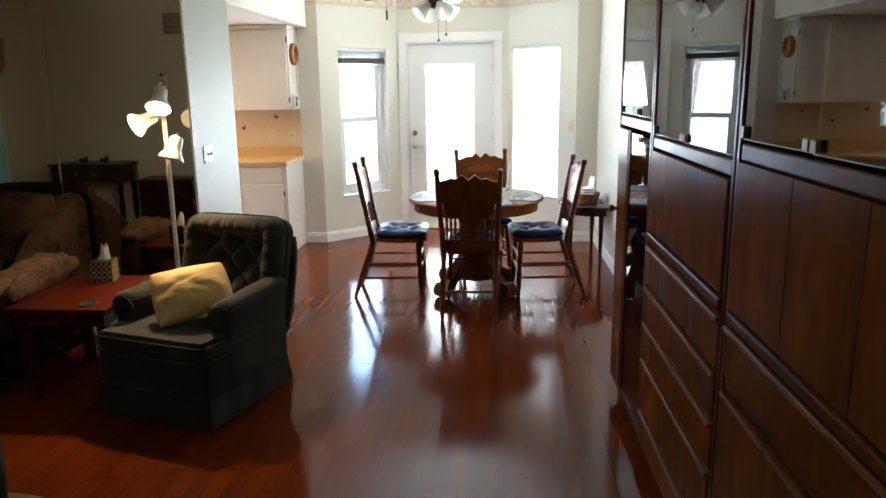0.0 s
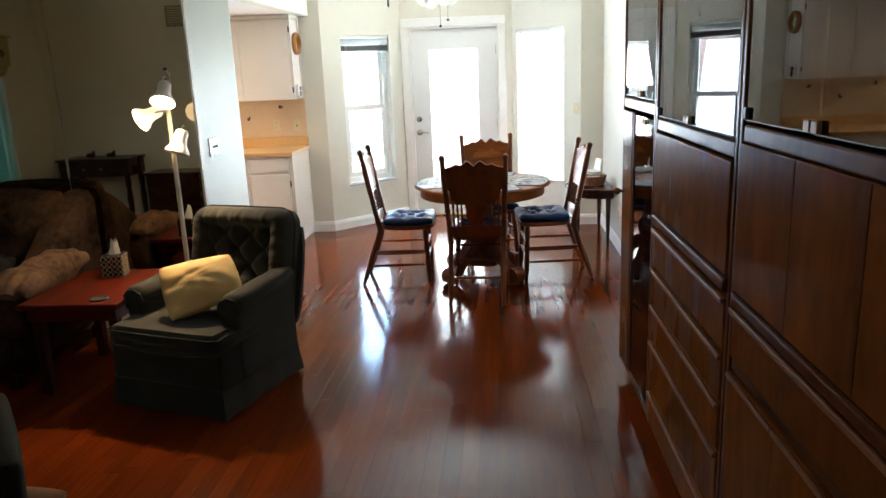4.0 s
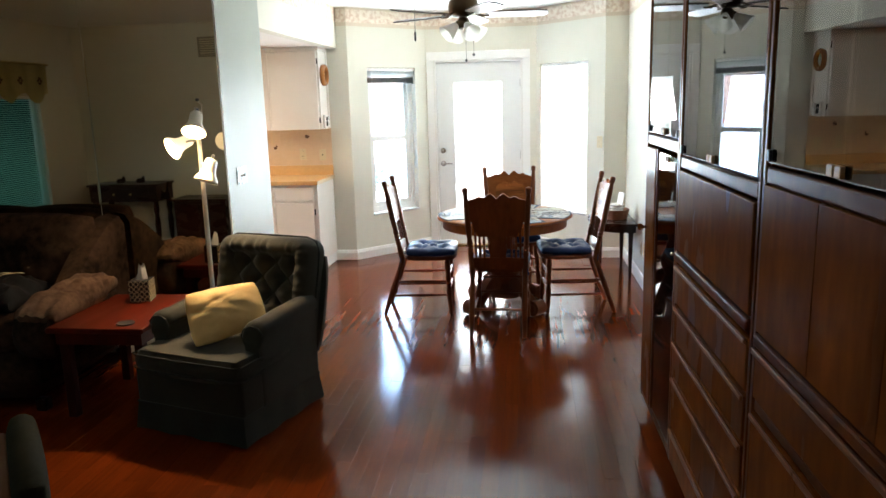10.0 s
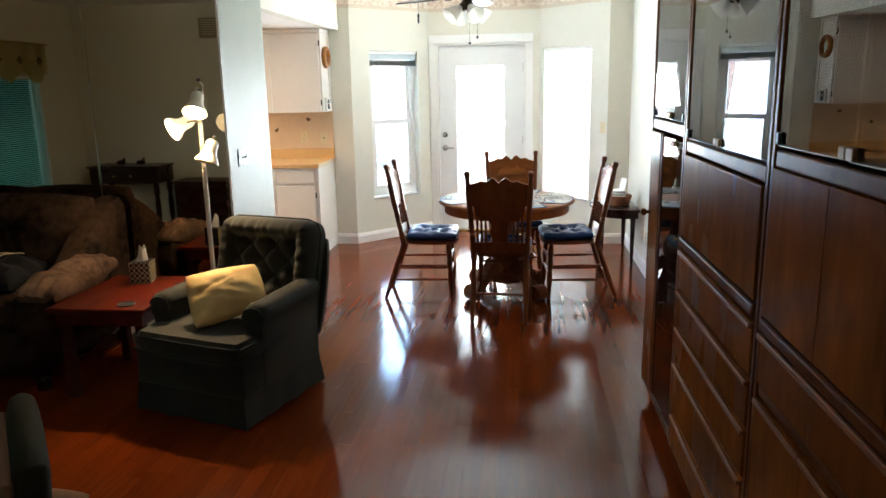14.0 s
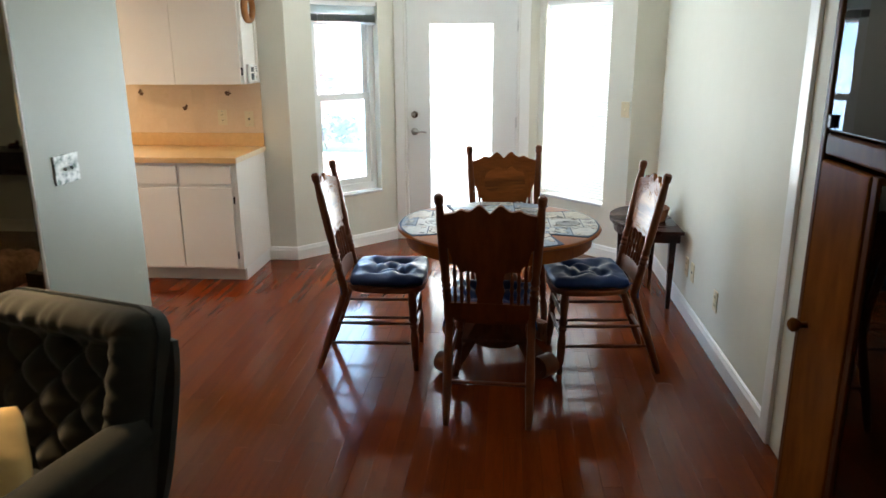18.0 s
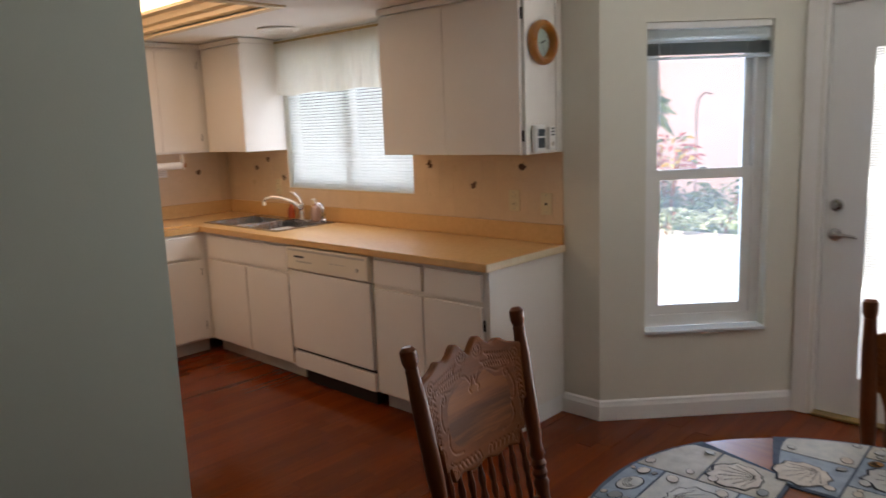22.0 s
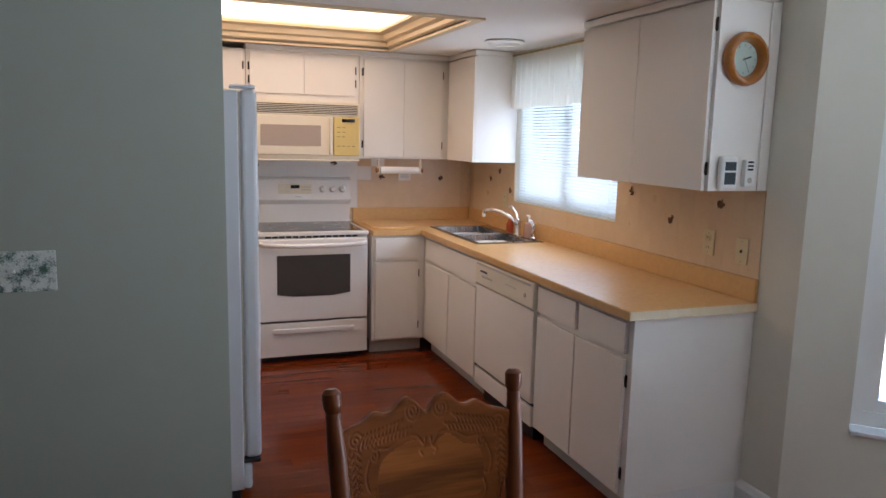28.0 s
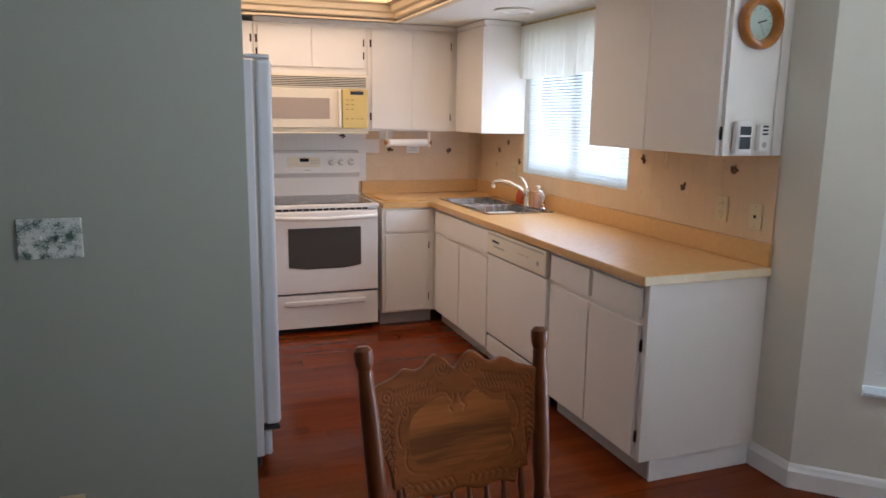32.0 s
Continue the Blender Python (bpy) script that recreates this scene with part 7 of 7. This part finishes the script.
hook = part("carry_hook", tube([(0.02, -0.03, 1.57), (0.045, -0.03, 1.60), (0.05, -0.03, 1.645), (0.03, -0.03, 1.665)], 0.005, 8), M_LAMPW, t)
part("hook_knob", moved(lathe([(0.008, -0.008), (0.012, 0), (0.008, 0.010)], 10), Matrix.Translation((0.026, -0.03, 1.672))), M_DARKPL, hook)
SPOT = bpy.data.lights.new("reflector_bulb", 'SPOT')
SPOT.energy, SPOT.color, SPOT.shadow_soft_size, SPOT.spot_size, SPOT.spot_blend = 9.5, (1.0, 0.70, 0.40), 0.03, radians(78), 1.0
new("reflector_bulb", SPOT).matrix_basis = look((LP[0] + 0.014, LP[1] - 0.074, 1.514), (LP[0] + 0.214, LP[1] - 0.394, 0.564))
bulb("lamp_bulb_low", (LP[0] - 0.149, LP[1] - 0.001, 1.404), 0.9, (1.0, 0.70, 0.40), 0.03)

# sofa
t = thing("sofa", (-2.46, 4.18, 0), 0, "overstuffed brown mottled suede sofa with rolled arms against the mirror", "sofa")
S = M_SUEDE
part("base", cushion((-1.75, -1.0, 0.06), (-0.02, -0.02, 0.36), 0.0, 12, 0.08), S, t, smooth=True)
bm = moved(cushion((-0.84, -0.37, -0.115), (0.84, 0.37, 0.115), 0.03, 28, 0.45, (), 0, 0.012), Matrix.Translation((-0.92, -0.14, 0.585)) @ Matrix.Rotation(radians(86), 4, 'X'))
for v in bm.verts:
    # the top swells into a low dome and falls away to both ends
    up = max(0.0, (v.co.z - 0.5) / 0.45)
    v.co.z += up * (0.035 - 0.20 * max(0.0, (abs(v.co.x + 0.86) - 0.42) / 0.48) ** 2)
part("back_frame", bm, S, t, smooth=True)
for k in range(2):
    x0 = -1.62 + k * 0.74
    part("seat_cushion", cushion((x0, -1.0, 0.34), (x0 + 0.73, -0.24, 0.49), 0.03, 16, 0.3, (), 0, 0.01), S, t, smooth=True)
    bc = moved(cushion((-0.38, -0.30, -0.09), (0.38, 0.30, 0.09), 0.05, 20, 0.55, (), 0, 0.02), Matrix.Translation((x0 + 0.365, -0.26, 0.70)) @ Matrix.Rotation(radians(78), 4, 'X'))
    part("back_cushion", bc, S, t, smooth=True)
# high winged end of the back, sloping to the arm
bm = bmesh.new()
sec = []
for k in range(12):
    v = k / 11
    y = -0.02 - 0.62 * v
    top = 0.965 - 0.40 * v ** 1.5
    sec.append([bm.verts.new(p) for p in ((-0.235, y, 0.30), (-0.245, y, top - 0.06), (-0.215, y, top - 0.01), (-0.15, y, top), (-0.085, y, top - 0.015), (-0.055, y, top - 0.07), (-0.06, y, 0.30))])
for a, b in zip(sec, sec[1:]):
    for j in range(6):
        bm.faces.new((a[j], a[j + 1], b[j + 1], b[j]))
bm.faces.new(sec[0])
bm.faces.new(sec[-1])
part("back_wing", bm, S, t, smooth=True)
for x0, x1 in ((-0.20, 0.05), (-1.80, -1.56)):
    part("arm", cushion((x0, -1.02, 0.30), (x1, -0.30, 0.585), 0.03, 22, 0.6, (), 0, 0.022), S, t, smooth=True)
part("arm_pillow", moved(cushion((-0.12, -0.34, -0.06), (0.13, 0.34, 0.06), 0.035, 22, 0.7, (), 0, 0.03), Matrix.Translation((-0.07, -0.66, 0.57)) @ Matrix.Rotation(radians(4), 4, 'X')), M_SUEDEP, t, "bunched suede arm, lamplight put into its paler colour", True)
for x in (-1.66, -0.12):
    for y in (-0.92, -0.1):
        part("foot", bx((x - 0.03, y - 0.03, 0), (x + 0.03, y + 0.03, 0.07), 0.005), M_DARKWOOD, t)
M_NAVY = material("navy_knit", srgb(10, 11, 18), 0.9, scale=20, amount=0.6, bump=0.3, bump_scale=90)
t = thing("throw_blanket", (-2.98, 3.55, 0.50), 0, "dark navy blanket with pale lines heaped on the sofa", "blanket")
part("cloth", cushion((-0.2, -0.2, 0), (0.2, 0.22, 0.13), 0.05, 20, 0.6, (), 0, 0.05), M_NAVY, t, smooth=True)
for k in range(4):
    part("pale_line", tube([(-0.17 + 0.08 * k + 0.02 * math.sin(j), -0.19 + j * 0.035, 0.155 + 0.04 * (1 - ((j - 5) / 5) ** 2) + 0.012) for j in range(10)], 0.003, 5), M_LATT, t)

# near chair, of which the top of the back shows
t = thing("wing_chair", (-1.648, 1.38, 0.0), -51.5, "sage damask wing chair with a rounded back", "armchair")
part("seat", cushion((-0.30, -0.32, 0.28), (0.30, 0.25, 0.44), 0.02, 14, 0.2), M_SAGE, t, smooth=True)
part("back", moved(cushion((-0.31, -0.30, -0.045), (0.31, 0.30, 0.045), 0.015, 40, 0.30), Matrix.Translation((0, 0.30, 0.37)) @ Matrix.Rotation(radians(84), 4, 'X')), M_SAGE, t, smooth=True)
part("inside_back", moved(cushion((-0.29, -0.28, -0.03), (0.29, 0.28, 0.03), 0.012, 40, 0.4), Matrix.Translation((0, 0.238, 0.345)) @ Matrix.Rotation(radians(84), 4, 'X')), M_TAN, t, "tan inner back cushion", True)
for s in (-1, 1):
    part("arm", cushion((s * 0.33 - 0.06, -0.32, 0.25), (s * 0.33 + 0.06, 0.24, 0.56), 0.02, 12, 0.4), M_SAGE, t, smooth=True)
    for y in (-0.26, 0.22):
        part("leg", rod((s * 0.27, y, 0.0), (s * 0.26, y, 0.30), 0.016, 0.026), M_DARKWOOD, t)
part("frame", bx((-0.29, -0.29, 0.22), (0.29, 0.24, 0.285), 0.01), M_SAGE, t)

t = thing("throw_pillow", label="plain tan pillow dropped on the floor behind the wing chair", category="pillow")
t.matrix_basis = Matrix.Translation((-1.675, 1.87, 0.098)) @ Matrix.Rotation(radians(-4), 4, 'Z') @ Matrix.Rotation(radians(38), 4, 'X')
part("pillow_case", cushion((-0.19, -0.15, -0.02), (0.19, 0.15, 0.02), 0.035, 18, 0.5, (), 0, 0.006), M_TAN, t, smooth=True)

# seen only in the mirror: console table and low cabinet on the far wall
t = thing("console_table", (-4.43, LSOUTH + 0.03, 0), 180, "dark mahogany sewing table with turned legs by the wall", "table")
part("body", bx((-0.40, -0.40, 0.60), (0.40, -0.01, 0.775), 0.004), M_DARKWOOD, t)
part("top", bx((-0.42, -0.42, 0.7755), (0.42, -0.005, 0.80), 0.004), M_DARKWOOD, t)
d = part("drawer", bx((-0.3, -0.409, 0.63), (0.3, -0.4005, 0.75), 0.003), M_DARKWOOD, t)
for x in (-0.1, 0.1):
    part("pull", moved(lathe([(0.006, 0), (0.013, 0.015), (0, 0.02)], 10, False), Matrix.Translation((x, -0.409, 0.69)) @ Matrix.Rotation(math.pi / 2, 4, 'X')), M_BRASS, d)
for x in (-0.36, 0.36):
    for y in (-0.36, -0.05):
        part("leg", moved(lathe([(0.015, 0), (0.02, 0.04), (0.016, 0.08), (0.028, 0.20), (0.033, 0.36), (0.022, 0.45), (0.034, 0.50), (0.03, 0.60)], 14), Matrix.Translation((x, y, 0))), M_DARKWOOD, t, smooth=True)
for x, lab in ((-0.12, "small dark bird figurine on the console"), (0.12, "small dark duck figurine on the console")):
    f_ = new("bird_figurine", finish("bird_figurine", merge(cushion((-0.05, -0.02, 0), (0.05, 0.02, 0.045), 0.005, 8, 0.7), moved(lathe([(0.012, 0), (0.018, 0.02), (0.014, 0.04), (0, 0.05)], 10, False), Matrix.Translation((0.035, 0, 0.03)))), M_DARKWOOD, True))
    f_.location = (-4.43 + x, LSOUTH + 0.23, 0.8005)
    tagged(f_, lab, "figurine")
t = thing("low_cabinet", (-3.55, LSOUTH + 0.03, 0), 180, "low dark wooden cabinet with two doors by the wall", "cabinet")
part("body", bx((-0.30, -0.38, 0.05), (0.30, -0.01, 0.60), 0.004), M_DARKWOOD, t)
part("top", bx((-0.32, -0.40, 0.6005), (0.32, -0.005, 0.625), 0.004), M_DARKWOOD, t)
for xa, xb in ((-0.28, -0.005), (0.005, 0.28)):
    part("door", bx((xa, -0.393, 0.08), (xb, -0.3805, 0.57), 0.004), M_DARKWOOD, t)
for x in (-0.26, 0.26):
    part("foot", bx((x - 0.03, -0.36, 0), (x + 0.03, -0.03, 0.0495)), M_DARKWOOD, t)

# ---------------- outdoors ----------------
M_PAVE = material("pale_patio_concrete", srgb(226, 220, 206), 0.9, dark=srgb(198, 190, 174), scale=5, amount=0.6, bump=0.2, bump_scale=60)
M_STUCCO = material("pink_stucco", srgb(192, 166, 156), 0.9, dark=srgb(178, 152, 142), scale=4, amount=0.5, bump=0.4, bump_scale=70)
M_GRASS = material("lawn", srgb(96, 128, 52), 0.95, dark=srgb(60, 90, 32), scale=8, amount=0.9, bump=0.6, bump_scale=50)
tagged(part("ground", bx((-70, 8.02, -0.35), (70, 150, -0.12)), M_GRASS), kind="structure")
tagged(part("pavement", bx((-9.0, 8.02, -0.119), (5.0, 13.75, -0.08)), M_PAVE), kind="structure")
tagged(part("garden_wall", bx((-18.0, 15.4, -0.12), (1.2, 15.6, 3.05)), M_STUCCO), "tall pink stucco wall of the neighbouring house", "wall")
M_IRON = material("dark_iron", (0.03, 0.03, 0.03, 1), 0.5, 0.6, scale=10, amount=0.3)
t = thing("garden_hook", (-4.22, 13.9, -0.12), 0, "thin curved iron plant hook standing in the bed", "garden hook")
part("stem", tube([(0, 0, 0), (0, 0, 1.75), (0.03, 0, 1.88), (0.12, 0, 1.95), (0.22, 0, 1.92)], 0.011, 6), M_IRON, t, smooth=True)
LEAFS = [material("leaf_" + n, srgb(*a), 0.5, dark=srgb(*b), scale=20, amount=0.6) for n, a, b in (("green", (70, 96, 66), (46, 70, 44)), ("red", (172, 84, 72), (120, 50, 48)), ("yellow", (212, 174, 76), (168, 132, 56)), ("olive", (104, 124, 82), (72, 92, 58)), ("variegated", (196, 206, 172), (136, 156, 112)))]


def shrub(name, at, n, r, h, mats, length, width, seed, label, droop=0.3, low=0.25):
    """A bush: several leaning stems and many single leaves in an uneven crown."""
    rnd = random.Random(seed)
    t = thing(name, at, 0, label, "shrub")
    for k in range(5):
        a = rnd.uniform(0, 6.28)
        part("stem", tube([(0, 0, 0), (r * 0.25 * math.cos(a), r * 0.25 * math.sin(a), h * 0.5), (r * 0.5 * math.cos(a), r * 0.5 * math.sin(a), h * 0.85)], 0.012, 5), M_WICKER, t)
    for mi, mat in enumerate(mats):
        bm = bmesh.new()
        for k in range(n // len(mats)):
            a, q = rnd.uniform(0, 6.28), r * rnd.random() ** 0.5
            z = h * (low + (1 - low) * rnd.random() * (1 - 0.4 * (q / r) ** 2))
            p = Vector((q * math.cos(a), q * math.sin(a), z))
            out = Vector((math.cos(a + rnd.uniform(-0.6, 0.6)), math.sin(a + rnd.uniform(-0.6, 0.6)), rnd.uniform(-0.3, 0.9))).normalized()
            L, w = length * rnd.uniform(0.6, 1.2), width * rnd.uniform(0.7, 1.2)
            side = out.cross(Vector((0, 0, 1))).normalized()
            up = side.cross(out)
            tip = p + out * L - Vector((0, 0, droop * L))
            mid = p + out * L * 0.5 + up * 0.02
            v = [bm.verts.new(c) for c in (p, mid - side * w / 2, tip, mid + side * w / 2)]
            bm.faces.new(v[:3])
            bm.faces.new((v[0], v[2], v[3]))
        part("foliage", bm, mat, t)
    return t


shrub("croton_shrub", (-3.2, 13.95, -0.12), 90, 0.24, 1.45, [LEAFS[2], LEAFS[1], LEAFS[3]], 0.2, 0.06, 3, "croton bush with red and yellow leaves by the pink wall", 0.2, 0.66)
shrub("croton_shrub", (-4.62, 13.9, -0.12), 150, 0.38, 1.40, [LEAFS[2], LEAFS[1], LEAFS[3], LEAFS[1]], 0.2, 0.06, 8, "small croton bush with red and yellow leaves by the pink wall", 0.2, 0.58)
shrub("palm_shrub", (-5.2, 14.1, -0.12), 110, 0.26, 2.10, [LEAFS[0], LEAFS[3]], 0.36, 0.022, 5, "spiky green palm shrub by the pink wall", 0.5, 0.78)
shrub("croton_shrub", (-6.0, 13.95, -0.12), 170, 0.36, 1.72, [LEAFS[1], LEAFS[0], LEAFS[1]], 0.22, 0.06, 9, "croton bush with dark red leaves by the pink wall", 0.2, 0.62)
for k, (x, y, h) in enumerate(((-2.5, 14.4, 0.62), (-3.2, 14.35, 0.66), (-3.9, 14.2, 0.70), (-4.5, 14.2, 0.66), (-5.2, 14.3, 0.72), (-6.0, 14.3, 0.7), (-7.0, 14.3, 0.7), (-8.0, 14.3, 0.7))):
    shrub("low_shrub", (x, y, -0.12), 300, 0.5, h, [LEAFS[0], LEAFS[3]], 0.16, 0.05, 20 + k, "dark green leafy shrub in the bed by the pink wall")
for k, (x, y) in enumerate(((-3.75, 13.85), (-4.35, 13.3), (-5.0, 12.95), (-5.8, 12.7), (-6.7, 12.6))):
    shrub("low_shrub", (x, y, -0.08), 240, 0.42, 0.34, [LEAFS[4], LEAFS[3] if k % 2 else LEAFS[4]], 0.15, 0.05, 50 + k, "low pale-leaved ground-cover shrub at the patio's edge")
shrub("croton_shrub", (2.6, 11.5, -0.12), 300, 0.9, 1.6, [LEAFS[0], LEAFS[3]], 0.22, 0.08, 41, "leafy green hedge shrub beyond the patio")

# ---------------- floor boards ----------------
PW, GAP = 0.0762, 0.0003
LENGTHS = (0.62, 0.84, 1.05, 1.30)
far = bmesh.new()
meshes = {}


def plank_mesh(n):
    """A strip of hardwood n metres long with eased edges."""
    if n not in meshes:
        bm = bmesh.new()
        add_box(bm, (-PW / 2 + GAP, -n / 2 + GAP, -0.011), (PW / 2 - GAP, n / 2 - GAP, 0.0))
        top = [f for f in bm.faces if all(abs(v.co.z) < 1e-6 for v in f.verts)]
        bmesh.ops.inset_region(bm, faces=top, thickness=0.0022, depth=0)
        for v in bm.verts:
            if v.co.z > -0.001 and (abs(abs(v.co.x) - PW / 2 + GAP) < 1e-4 or abs(abs(v.co.y) - n / 2 + GAP) < 1e-4):
                v.co.z = -0.0013
        meshes[n] = finish("plank", bm, M_FLOOR)
    return meshes[n]


rnd = random.Random(4)
x = EAST + 0.02
floor_ob = bpy.data.objects["floor"]
while x > WEST - 0.1:
    y = SOUTH - rnd.uniform(0.1, 1.2)
    edge = SOUTH - 0.1 if x > -1.62 else LSOUTH - 0.1
    while y < 8.0:
        n = rnd.choice(LENGTHS)
        y0, y1 = max(y, edge), min(y + n, 7.96)
        y += n
        if y1 - y0 < 0.02:
            continue
        cy = (y0 + y1) / 2
        if -1.85 < x < EAST + 0.05 and 1.5 < cy < 7.3 and y1 - y0 > n - 1e-4:
            o = new("plank", plank_mesh(n))
            o.location = (x - PW / 2, cy, -0.0002 * rnd.random())
            o.rotation_euler = (rnd.gauss(0, 0.0006), rnd.gauss(0, 0.0030), 0)
            o.parent = floor_ob
        else:
            add_box(far, (x - PW + 0.0004, y0 + 0.0004, -0.011), (x - 0.0004, y1 - 0.0004, 0.0))
    x -= PW
o = part("planks_beyond", far, M_FLOOR_FAR, floor_ob)
tagged(o, kind="stuff")

# ---------------- wall tiles ----------------
TS = 0.108
bm = add_box(bmesh.new(), (0.0004, -0.0052, 0.0004), (TS - 0.0004, -0.001, TS - 0.0004))
tile_me = finish("tile", bm, M_TILE)
t = thing("backsplash", (0, NORTH, 0))
tagged(t, kind="structure")
part("grout_bed", merge(bx((WEST + 0.001, -0.0045, 1.0105), (KW[0] - 0.0, -0.0005, UZ0 + 0.0195)), bx((KW[0], -0.0045, 1.0105), (KW[1], -0.0005, KW[2] - 0.002)), bx((KW[1], -0.0045, 1.0105), (-1.89, -0.0005, UZ0 - 0.001))), M_GROUT, t)
rnd = random.Random(9)
xx = -1.892 - TS
while xx > WEST + 0.008:
    for r in range(4):
        z = 1.011 + r * TS
        top = UZ0 if xx > KW[1] - 0.02 or xx + TS < KW[0] + 0.02 else KW[2]
        if z + TS > top + 0.07:
            continue
        o = new("tile", tile_me)
        o.location, o.parent = (xx, 0, z), t
        if z + TS > top - 0.001:
            o.scale = (1, 1, max(0.1, (top - 0.002 - z) / TS))
    xx -= TS
t2 = thing("backsplash", (WEST, 0, 0), 90)
tagged(t2, kind="structure")
part("grout_bed", bx((5.30, -0.0045, 0.92), (NORTH - 0.008, -0.0005, UZ0 + 0.019)), M_GROUT, t2)
yy = 5.305
WHITE_T = finish("tile", add_box(bmesh.new(), (0.0004, -0.0052, 0.0004), (TS - 0.0004, -0.001, TS - 0.0004)), M_ENAMEL)
while yy + TS < NORTH:
    for r in range(4):
        z = 1.011 + r * TS
        if z + TS > UZ0 + 0.09:
            continue
        o = new("tile", WHITE_T if (yy < 6.07 or (yy < 6.28 and r > 1 and (r + int(yy * 10)) % 2)) else tile_me)
        o.location, o.parent = (yy, 0, z), t2
        if z + TS > UZ0 + 0.018:
            o.scale = (1, 1, (UZ0 + 0.018 - z) / TS)
    yy += TS


def flower(parent, x, z, seed):
    """A small relief flower on a tile."""
    rnd = random.Random(seed)
    bms = []
    for k in range(7):
        a = rnd.uniform(0, 6.28)
        q = rnd.uniform(0.006, 0.02)
        bms.append(moved(slab([(0.011 * math.cos(b), 0.007 * math.sin(b)) for b in [2 * math.pi * j / 8 for j in range(8)]], 0, 0.0016), Matrix.Translation((x + q * math.cos(a), -0.0078, z + q * math.sin(a))) @ Matrix.Rotation(a, 4, 'Y') @ Matrix.Rotation(math.pi / 2, 4, 'X')))
    bms.append(tube([(x - 0.012, -0.008, z - 0.022), (x, -0.008, z - 0.004), (x + 0.012, -0.008, z + 0.02)], 0.002, 5))
    part("flower_motif", merge(*bms), M_FLOWER, parent, "brown flower motif")


for n_, (x, z) in enumerate(((-2.828, 1.312), (-2.487, 1.20), (-2.147, 1.31), (-4.33, 1.20), (-4.68, 1.27), (-4.52, 1.34))):
    flower(t, x, z, n_)
for n_, (y, z) in enumerate(((6.36, 1.25), (6.86, 1.24), (5.98, 1.36), (5.4, 1.34))):
    flower(t2, y, z, 30 + n_)
